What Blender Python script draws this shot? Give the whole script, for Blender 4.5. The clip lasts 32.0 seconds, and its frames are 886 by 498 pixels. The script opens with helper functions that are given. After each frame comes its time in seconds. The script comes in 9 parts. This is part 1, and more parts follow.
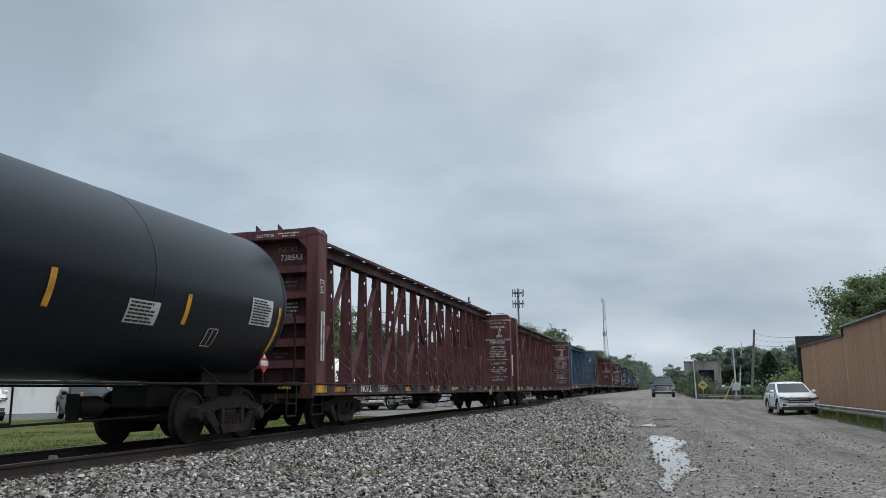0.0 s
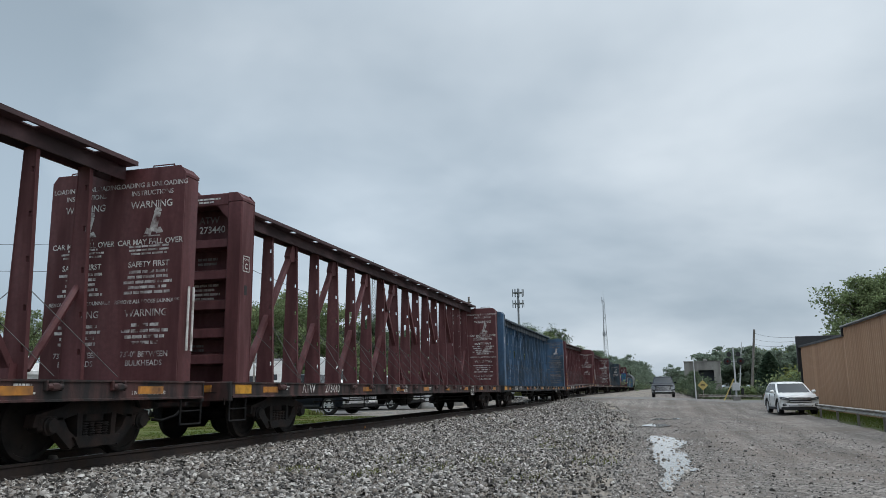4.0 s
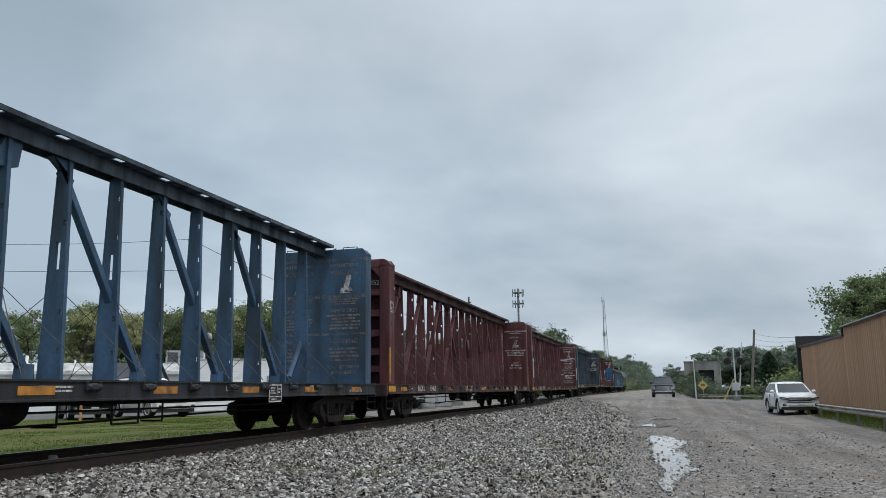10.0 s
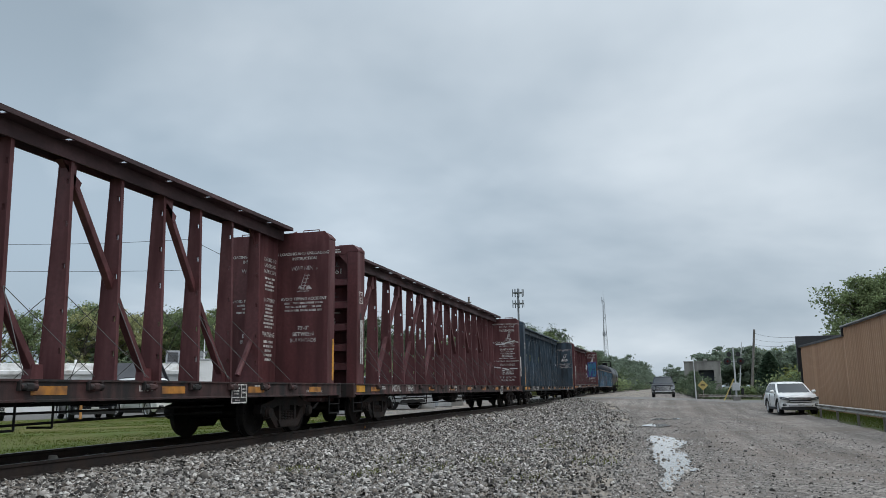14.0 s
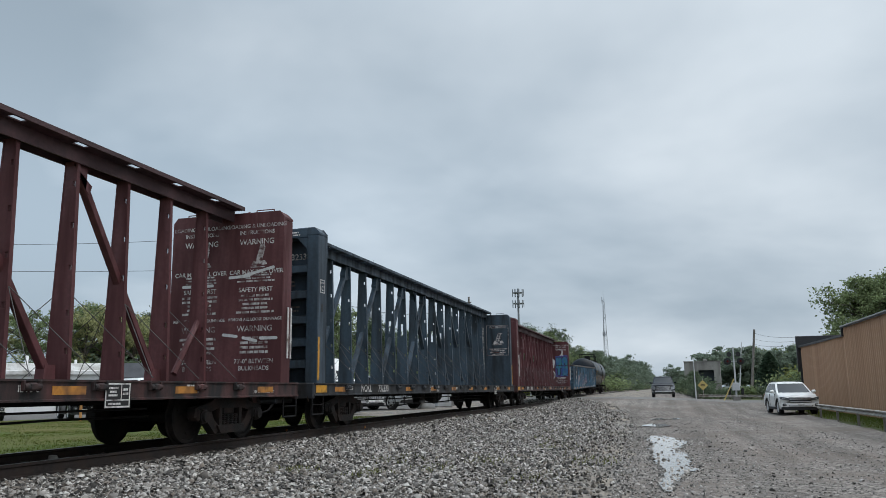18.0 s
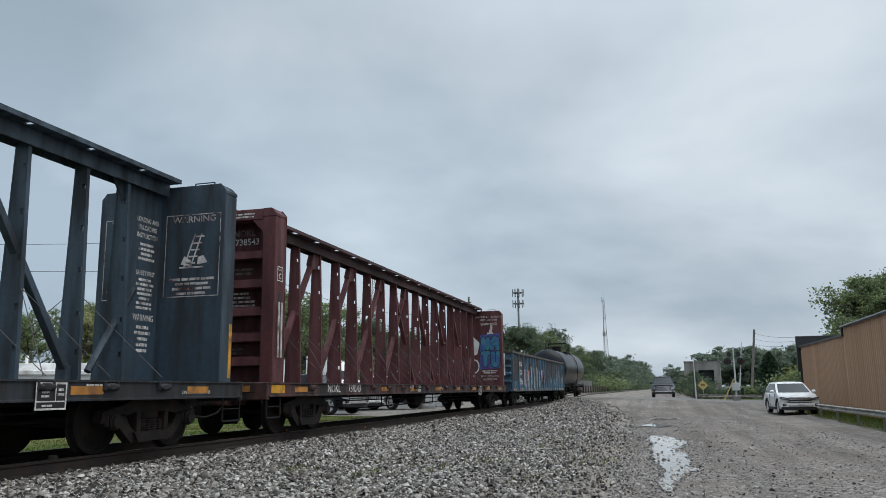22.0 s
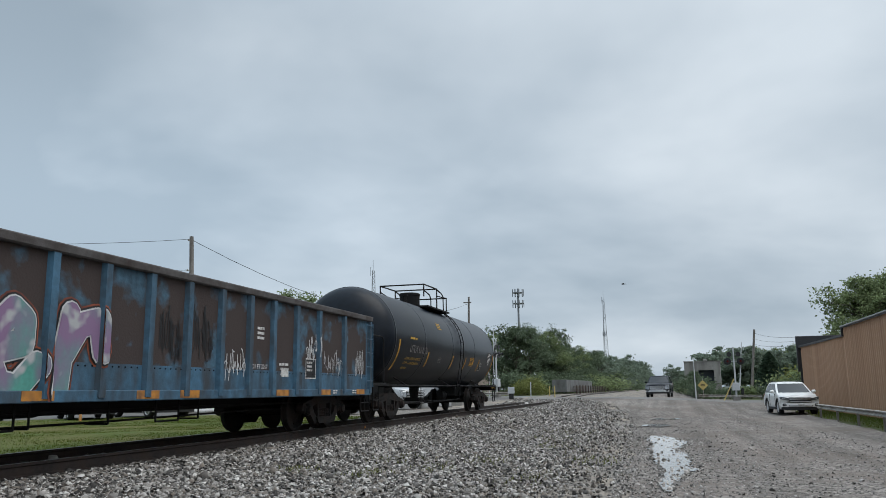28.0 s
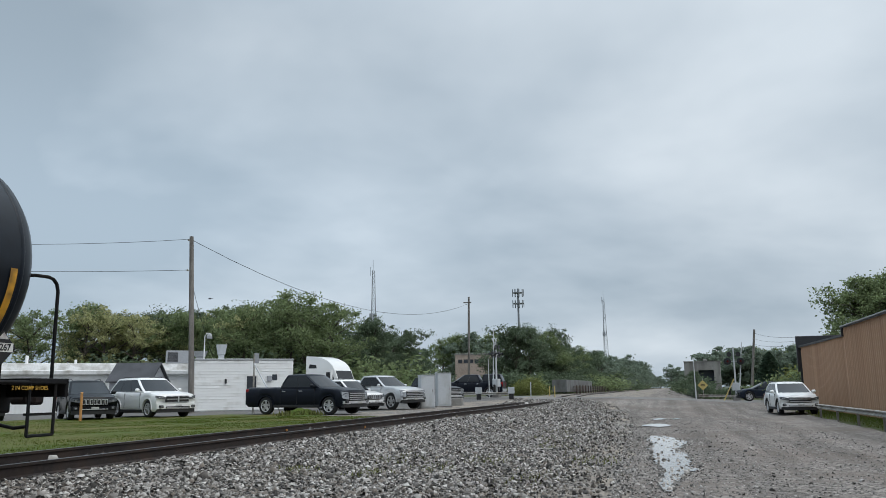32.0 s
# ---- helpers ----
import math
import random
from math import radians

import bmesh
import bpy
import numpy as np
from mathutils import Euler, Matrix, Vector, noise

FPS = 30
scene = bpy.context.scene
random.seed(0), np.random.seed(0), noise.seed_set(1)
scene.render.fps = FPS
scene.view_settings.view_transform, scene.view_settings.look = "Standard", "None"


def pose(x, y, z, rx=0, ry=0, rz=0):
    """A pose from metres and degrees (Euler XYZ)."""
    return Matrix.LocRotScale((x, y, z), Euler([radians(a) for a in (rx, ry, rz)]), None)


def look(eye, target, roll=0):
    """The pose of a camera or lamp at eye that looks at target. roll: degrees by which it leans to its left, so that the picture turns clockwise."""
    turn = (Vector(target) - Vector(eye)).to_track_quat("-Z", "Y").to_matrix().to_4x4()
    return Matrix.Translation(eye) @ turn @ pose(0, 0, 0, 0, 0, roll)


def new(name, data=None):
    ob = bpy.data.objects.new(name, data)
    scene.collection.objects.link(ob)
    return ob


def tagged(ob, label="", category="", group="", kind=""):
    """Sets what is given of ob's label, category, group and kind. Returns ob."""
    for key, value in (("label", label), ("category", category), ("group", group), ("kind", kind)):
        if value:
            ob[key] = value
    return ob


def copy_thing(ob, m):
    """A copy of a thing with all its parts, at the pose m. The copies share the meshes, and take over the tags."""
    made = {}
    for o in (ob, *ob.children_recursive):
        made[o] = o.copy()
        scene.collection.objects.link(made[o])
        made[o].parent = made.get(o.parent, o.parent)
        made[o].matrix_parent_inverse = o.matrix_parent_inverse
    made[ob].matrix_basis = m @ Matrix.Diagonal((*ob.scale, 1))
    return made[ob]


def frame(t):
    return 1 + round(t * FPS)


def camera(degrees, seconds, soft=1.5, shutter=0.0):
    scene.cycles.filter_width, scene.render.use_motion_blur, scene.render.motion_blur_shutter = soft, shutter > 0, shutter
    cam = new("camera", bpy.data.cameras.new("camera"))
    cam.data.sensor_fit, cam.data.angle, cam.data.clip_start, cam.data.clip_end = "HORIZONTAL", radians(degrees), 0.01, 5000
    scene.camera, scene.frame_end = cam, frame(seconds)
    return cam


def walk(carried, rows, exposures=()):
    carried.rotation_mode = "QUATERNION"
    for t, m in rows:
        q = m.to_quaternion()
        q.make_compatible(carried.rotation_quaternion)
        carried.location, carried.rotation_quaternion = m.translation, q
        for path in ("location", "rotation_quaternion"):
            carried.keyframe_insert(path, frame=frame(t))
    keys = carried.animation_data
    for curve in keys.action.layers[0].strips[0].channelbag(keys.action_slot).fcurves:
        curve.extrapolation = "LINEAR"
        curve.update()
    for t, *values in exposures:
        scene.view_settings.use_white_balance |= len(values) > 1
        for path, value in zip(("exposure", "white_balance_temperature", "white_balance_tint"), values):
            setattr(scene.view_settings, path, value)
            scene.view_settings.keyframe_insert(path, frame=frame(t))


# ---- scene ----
cam = camera(59.2, 32.0, soft=0.85)
EYE = Vector((0.0, 0.0, 1.45))
STAND = look(EYE, (-2.6588, 9.4732, 3.2357), -0.715)
walk(cam, [(0.0, STAND), (32.0, STAND)])

# ---- sky, sun ----
world = bpy.data.worlds.new("overcast")
scene.world = world
world.use_nodes = True
wn, wl = world.node_tree.nodes, world.node_tree.links
for n in list(wn):
    wn.remove(n)
SKY_STRENGTH = 0.1


def wnode(kind, **inputs):
    n = wn.new(kind)
    for key, value in inputs.items():
        n.inputs[key.replace("_", " ")].default_value = value
    return n


w_out, w_bg = wnode("ShaderNodeOutputWorld"), wnode("ShaderNodeBackground")
w_bg.inputs["Strength"].default_value = SKY_STRENGTH
sky = wnode("ShaderNodeTexSky")
sky.sky_type, sky.sun_disc = "NISHITA", False
sky.sun_elevation, sky.sun_rotation = radians(65), radians(111)
sky.dust_density, sky.air_density = 4.0, 1.0
# a cloud deck: the direction is laid out on a flat layer overhead
co = wnode("ShaderNodeTexCoord")
sep = wnode("ShaderNodeSeparateXYZ")
wl.new(co.outputs["Generated"], sep.inputs[0])
lift = wn.new("ShaderNodeMath")
lift.operation = "MAXIMUM"
lift.inputs[1].default_value = 0.0
wl.new(sep.outputs["Z"], lift.inputs[0])
lift2 = wn.new("ShaderNodeMath")
lift2.operation = "ADD"
lift2.inputs[1].default_value = 0.26
wl.new(lift.outputs[0], lift2.inputs[0])
flat = wn.new("ShaderNodeCombineXYZ")
for axis in ("X", "Y"):
    d = wn.new("ShaderNodeMath")
    d.operation = "DIVIDE"
    wl.new(sep.outputs[axis], d.inputs[0])
    wl.new(lift2.outputs[0], d.inputs[1])
    wl.new(d.outputs[0], flat.inputs[axis])
big = wnode("ShaderNodeTexNoise", Scale=0.62, Detail=5.0, Roughness=0.5, Distortion=0.25)
fine = wnode("ShaderNodeTexNoise", Scale=2.1, Detail=4.0, Roughness=0.5, Distortion=0.15)
shift = wn.new("ShaderNodeMapping")
shift.inputs["Location"].default_value = (3.45, 1.3, 0.0)
wl.new(flat.outputs[0], shift.inputs["Vector"])
for n in (big, fine):
    wl.new(shift.outputs[0], n.inputs["Vector"])
mixn = wn.new("ShaderNodeMath")
mixn.operation = "MULTIPLY_ADD"
mixn.inputs[1].default_value = 0.35
wl.new(fine.outputs["Fac"], mixn.inputs[0])
wl.new(big.outputs["Fac"], mixn.inputs[2])
ramp = wn.new("ShaderNodeValToRGB")
els = ramp.color_ramp.elements
els[0].position, els[0].color = 0.49, (3.45, 4.3, 5.1, 1)
els[1].position, els[1].color = 0.86, (7.0, 7.8, 8.5, 1)
mid = els.new(0.66)
mid.color = (4.95, 5.8, 6.6, 1)
side = wn.new("ShaderNodeMath")
side.operation = "MULTIPLY_ADD"
side.inputs[1].default_value = 0.27
wl.new(sep.outputs["X"], side.inputs[0])
wl.new(mixn.outputs[0], side.inputs[2])
wl.new(side.outputs[0], ramp.inputs[0])
mixs = wn.new("ShaderNodeMixRGB")
mixs.inputs[0].default_value = 0.94
wl.new(sky.outputs[0], mixs.inputs[1])
wl.new(ramp.outputs[0], mixs.inputs[2])
zen = wn.new("ShaderNodeMapRange")
zen.interpolation_type = "SMOOTHSTEP"
zen.inputs["From Min"].default_value, zen.inputs["From Max"].default_value = 0.42, 0.95
zen.inputs["To Min"].default_value, zen.inputs["To Max"].default_value = 1.0, 2.3
wl.new(sep.outputs["Z"], zen.inputs["Value"])
low = wn.new("ShaderNodeMapRange")
low.interpolation_type = "SMOOTHSTEP"
low.inputs["From Min"].default_value, low.inputs["From Max"].default_value = 0.0, 0.34
low.inputs["To Min"].default_value, low.inputs["To Max"].default_value = 1.02, 1.0
wl.new(sep.outputs["Z"], low.inputs["Value"])
glow_mul = wn.new("ShaderNodeMath")
glow_mul.operation = "MULTIPLY"
# a brighter break in the deck, low on the western side
band = wn.new("ShaderNodeValToRGB")
band.color_ramp.interpolation = "EASE"
be = band.color_ramp.elements
be[0].position, be[0].color = 0.0, (0.2, 0.2, 0.2, 1)
be[1].position, be[1].color = 0.46, (0, 0, 0, 1)
peak = be.new(0.2)
peak.color = (1, 1, 1, 1)
wl.new(sep.outputs["Z"], band.inputs[0])
west = wn.new("ShaderNodeMapRange")
west.inputs["From Min"].default_value, west.inputs["From Max"].default_value = 0.05, -0.6
west.inputs["To Min"].default_value, west.inputs["To Max"].default_value = 0.0, 0.26
wl.new(sep.outputs["X"], west.inputs["Value"])
lift_b = wn.new("ShaderNodeMath")
lift_b.operation = "MULTIPLY"
wl.new(band.outputs[0], lift_b.inputs[0])
wl.new(west.outputs[0], lift_b.inputs[1])
one_b = wn.new("ShaderNodeMath")
one_b.inputs[1].default_value = 1.0
wl.new(lift_b.outputs[0], one_b.inputs[0])
low_b = wn.new("ShaderNodeMath")
low_b.operation = "MULTIPLY"
wl.new(low.outputs[0], low_b.inputs[0])
wl.new(one_b.outputs[0], low_b.inputs[1])
wl.new(zen.outputs[0], glow_mul.inputs[0])
wl.new(low_b.outputs[0], glow_mul.inputs[1])
lum = wn.new("ShaderNodeVectorMath")
lum.operation = "SCALE"
wl.new(mixs.outputs[0], lum.inputs[0])
wl.new(glow_mul.outputs[0], lum.inputs["Scale"])
wl.new(lum.outputs[0], w_bg.inputs["Color"])
wl.new(w_bg.outputs[0], w_out.inputs[0])

sun = new("sun", bpy.data.lights.new("sun", "SUN"))
sun.data.energy, sun.data.angle, sun.data.color = 1.2, radians(50), (1.0, 0.96, 0.9)
sun.matrix_world = look((0, 0, 60), (-26.0, 10.0, 0.0))
scene.view_settings.exposure = 0.0


# ---- materials ----
def material(name, base, rough=0.6, metal=0.0, var=0.18, fine_scale=30.0, big_scale=1.2, bump=0.15, bump_scale=60.0,
             dirt=None, dirt_amount=0.0, dirt_stretch=(1, 1, 1), dirt_scale=2.0, island=0.0, per_object=0.0,
             spec=0.5, coat=0.0, transmission=0.0, alpha=1.0, emission=None, glow=0.0, dirt_edge=0.12):
    """A surface with colour variation at two scales, dirt or rust in patches, and fine relief."""
    m = bpy.data.materials.new(name)
    m.use_nodes = True
    nt = m.node_tree
    n, l = nt.nodes, nt.links
    bsdf = n["Principled BSDF"]
    bsdf.inputs["Roughness"].default_value = rough
    bsdf.inputs["Metallic"].default_value = metal
    bsdf.inputs["Specular IOR Level"].default_value = spec
    bsdf.inputs["Coat Weight"].default_value = coat
    bsdf.inputs["Transmission Weight"].default_value = transmission
    bsdf.inputs["Alpha"].default_value = alpha
    if emission:
        bsdf.inputs["Emission Color"].default_value = (*emission, 1)
        bsdf.inputs["Emission Strength"].default_value = glow
    tex = n.new("ShaderNodeTexCoord")
    info = n.new("ShaderNodeObjectInfo")
    off = n.new("ShaderNodeVectorMath")
    off.operation = "SCALE"
    off.inputs[0].default_value = (37.0, 91.0, 53.0)
    l.new(info.outputs["Random"], off.inputs["Scale"])
    add = n.new("ShaderNodeVectorMath")
    l.new(tex.outputs["Object"], add.inputs[0])
    l.new(off.outputs[0], add.inputs[1])

    def noise_tex(scale, detail=4.0, stretch=None):
        t = n.new("ShaderNodeTexNoise")
        t.inputs["Scale"].default_value, t.inputs["Detail"].default_value = scale, detail
        src = add.outputs[0]
        if stretch:
            mp = n.new("ShaderNodeMapping")
            mp.inputs["Scale"].default_value = stretch
            l.new(src, mp.inputs["Vector"])
            src = mp.outputs[0]
        l.new(src, t.inputs["Vector"])
        return t.outputs["Fac"]

    def math_node(op, a, b):
        t = n.new("ShaderNodeMath")
        t.operation = op
        for i, s in enumerate((a, b)):
            if isinstance(s, (int, float)):
                t.inputs[i].default_value = s
            else:
                l.new(s, t.inputs[i])
        return t.outputs[0]

    amount = math_node("ADD", math_node("MULTIPLY", noise_tex(fine_scale), 0.5), math_node("MULTIPLY", noise_tex(big_scale, 3.0), 0.5))
    if island:
        geo = n.new("ShaderNodeNewGeometry")
        amount = math_node("ADD", math_node("MULTIPLY", amount, 1 - island), math_node("MULTIPLY", geo.outputs["Random Per Island"], island))
    if per_object:
        amount = math_node("ADD", math_node("MULTIPLY", amount, 1 - per_object), math_node("MULTIPLY", info.outputs["Random"], per_object))
    span = n.new("ShaderNodeMapRange")
    span.inputs["From Min"].default_value, span.inputs["From Max"].default_value = (0.3, 0.7) if not (island or per_object) else (0.15, 0.85)
    span.inputs["To Min"].default_value, span.inputs["To Max"].default_value = 1 - 1.6 * var, 1 + 1.6 * var
    l.new(amount, span.inputs["Value"])
    col = n.new("ShaderNodeVectorMath")
    col.operation = "SCALE"
    col.inputs[0].default_value = base
    l.new(span.outputs[0], col.inputs["Scale"])
    out = col.outputs[0]
    if dirt:
        mask = noise_tex(dirt_scale, 6.0, dirt_stretch)
        rng = n.new("ShaderNodeMapRange")
        centre = 0.68 - 0.38 * dirt_amount
        rng.inputs["From Min"].default_value, rng.inputs["From Max"].default_value = centre - dirt_edge, centre + dirt_edge
        l.new(mask, rng.inputs["Value"])
        mx = n.new("ShaderNodeMixRGB")
        l.new(rng.outputs[0], mx.inputs[0])
        l.new(out, mx.inputs[1])
        mx.inputs[2].default_value = (*dirt, 1)
        out = mx.outputs[0]
        rr = math_node("ADD", rough, math_node("MULTIPLY", rng.outputs[0], 0.9 - rough if rough < 0.9 else 0.0))
        l.new(rr, bsdf.inputs["Roughness"])
    l.new(out, bsdf.inputs["Base Color"])
    if bump:
        bp = n.new("ShaderNodeBump")
        bp.inputs["Strength"].default_value, bp.inputs["Distance"].default_value = bump, 0.02
        l.new(noise_tex(bump_scale, 5.0), bp.inputs["Height"])
        l.new(bp.outputs[0], bsdf.inputs["Normal"])
    return m


M = {}
RUST, GRIME, DUST = (0.055, 0.026, 0.018), (0.018, 0.017, 0.017), (0.16, 0.14, 0.12)
M["red_paint"] = material("oxide_red_paint", (0.112, 0.038, 0.041), 0.5, 0, 0.2, 14, 0.5, 0.12, 40, (0.075, 0.027, 0.029), 0.45, (2.2, 2.2, 0.35), 1.6, spec=0.35)
M["red_dark"] = material("grimy_red_steel", (0.066, 0.023, 0.021), 0.6, 0, 0.3, 12, 0.6, 0.15, 40, GRIME, 0.5, (2.0, 2.0, 0.4), 1.8)
# top chord: a darker, greyer red than the posts
M["red_chord"] = material("soot_dulled_red_steel", (0.075, 0.034, 0.037), 0.55, 0, 0.25, 12, 0.5, 0.12, 40, (0.045, 0.03, 0.032), 0.5, (1.2, 0.4, 1.2), 1.6, spec=0.4)
M["blue_paint"] = material("faded_blue_paint", (0.042, 0.098, 0.18), 0.5, 0, 0.2, 14, 0.5, 0.12, 40, (0.032, 0.052, 0.075), 0.4, (1.6, 1.6, 0.4), 1.2)
M["slate_paint"] = material("dark_slate_paint", (0.036, 0.06, 0.086), 0.5, 0, 0.2, 14, 0.5, 0.12, 40, (0.024, 0.032, 0.04), 0.4, (2.2, 2.2, 0.35), 1.6)
M["slate_dark"] = material("grimy_dark_sill", (0.02, 0.024, 0.03), 0.6, 0, 0.3, 12, 0.6, 0.15, 40, GRIME, 0.5, (2.0, 2.0, 0.4), 1.8)
M["gondola_blue"] = material("weathered_gondola_blue", (0.042, 0.112, 0.18), 0.55, 0, 0.3, 10, 0.6, 0.2, 30, (0.045, 0.055, 0.066), 0.34, (1.4, 1.4, 0.5), 2.0)
M["gondola_sheet"] = material("rust_bled_gondola_sheet", (0.048, 0.108, 0.16), 0.68, 0, 0.4, 9, 0.8, 0.3, 30, (0.05, 0.036, 0.033), 0.68, (1.0, 0.8, 0.9), 1.7, dirt_edge=0.05)
M["gondola_cap"] = material("rusty_top_rail", (0.075, 0.068, 0.066), 0.75, 0, 0.25, 14, 0.8, 0.2, 40, (0.04, 0.03, 0.027), 0.35, (1, 1, 1), 2.0)
M["tank_black"] = material("black_tank_paint", (0.0042, 0.0076, 0.0135), 0.34, 0, 0.3, 6, 0.35, 0.03, 18, spec=0.27)
M["steel_black"] = material("black_underframe_steel", (0.006, 0.006, 0.007), 0.62, 0, 0.35, 20, 1.0, 0.2, 50, (0.015, 0.013, 0.012), 0.3, (1, 1, 1), 2.2, spec=0.22)
M["bogie_steel"] = material("dusty_brown_cast_steel", (0.008, 0.0072, 0.0072), 0.75, 0, 0.35, 20, 1.6, 0.3, 60, (0.03, 0.02, 0.017), 0.38, (1, 1, 1), 3.0, spec=0.25)
M["wheel_steel"] = material("dark_rusted_wheel_steel", (0.012, 0.0112, 0.0112), 0.7, 0.0, 0.35, 14, 2.5, 0.2, 50, (0.03, 0.024, 0.021), 0.3, (1, 1, 1), 2.5, spec=0.15)
M["tread_steel"] = material("worn_bright_tread", (0.32, 0.31, 0.30), 0.35, 0.9, 0.15, 20, 3, 0.05, 80)
M["white_letter"] = material("worn_white_lettering", (0.64, 0.63, 0.61), 0.7, 0, 0.2, 30, 3, 0.0, 50, (0.1, 0.06, 0.055), 0.24, (1, 1, 1), 9.0)
M["white_letter_worn"] = material("flaked_white_lettering", (0.6, 0.58, 0.57), 0.7, 0, 0.2, 30, 3, 0.0, 50, (0.08, 0.03, 0.03), 0.42, (1, 1, 1), 6.0)
M["yellow_mark"] = material("yellow_reflective_tape", (0.62, 0.30, 0.02), 0.5, 0, 0.15, 20, 3, 0.0, 50, (0.2, 0.11, 0.03), 0.2, (1, 1, 1), 5.0)
M["orange_mark"] = material("dirty_orange_reflector", (0.48, 0.20, 0.03), 0.5, 0, 0.2, 20, 3, 0.0, 50, (0.16, 0.08, 0.04), 0.35, (1, 1, 1), 5.0)
M["white_bar"] = material("white_grab_iron_paint", (0.62, 0.61, 0.59), 0.6, 0, 0.15, 30, 3, 0.0, 50, (0.2, 0.16, 0.14), 0.25, (1, 1, 1), 5.0)
M["wire"] = material("galvanised_wire_rope", (0.075, 0.072, 0.07), 0.6, 0.3, 0.2, 60, 5, 0.0)
M["grey_decal"] = material("grey_white_data_decal", (0.5, 0.5, 0.49), 0.6, 0, 0.12, 40, 4, 0.0)
M["red_sign"] = material("red_placard", (0.4, 0.03, 0.03), 0.5, 0, 0.1, 30, 3, 0.0)

M["rail_side"] = material("brown_rail_steel", (0.028, 0.021, 0.019), 0.75, 0.2, 0.3, 18, 1.5, 0.25, 60, (0.05, 0.034, 0.027), 0.35, (1, 1, 1), 3.0)
M["rail_top"] = material("polished_railhead", (0.13, 0.125, 0.122), 0.42, 0.9, 0.12, 25, 2, 0.05)
M["tie_wood"] = material("creosoted_tie_wood", (0.045, 0.036, 0.03), 0.9, 0, 0.3, 25, 2, 0.4, 60)
M["stone"] = material("crushed_grey_stone", (0.165, 0.152, 0.14), 0.88, 0, 0.45, 40, 3, 0.3, 70, (0.1, 0.085, 0.075), 0.25, (1, 1, 1), 0.5, island=0.85)
nt = M["stone"].node_tree
ramp_s = nt.nodes.new("ShaderNodeValToRGB")
for pos, c in ((0.0, (0.022, 0.021, 0.02)), (0.25, (0.08, 0.075, 0.07)), (0.48, (0.2, 0.17, 0.142)), (0.6, (0.23, 0.218, 0.205)), (0.82, (0.335, 0.315, 0.29)), (1.0, (0.62, 0.60, 0.57))):
    e = ramp_s.color_ramp.elements.new(pos) if 0 < pos < 1 else ramp_s.color_ramp.elements[0 if pos == 0 else -1]
    e.color = (*c, 1)
geo_s = nt.nodes.new("ShaderNodeNewGeometry")
nt.links.new(geo_s.outputs["Random Per Island"], ramp_s.inputs[0])
blend_s = nt.nodes.new("ShaderNodeMixRGB")
blend_s.inputs[0].default_value = 0.85
base_in = nt.nodes["Principled BSDF"].inputs["Base Color"]
nt.links.new(base_in.links[0].from_socket, blend_s.inputs[1])
nt.links.new(ramp_s.outputs[0], blend_s.inputs[2])
nt.links.new(blend_s.outputs[0], base_in)
M["pebble"] = material("road_pebble_stone", (0.24, 0.225, 0.21), 0.88, 0, 0.4, 40, 3, 0.3, 70, island=0.85)


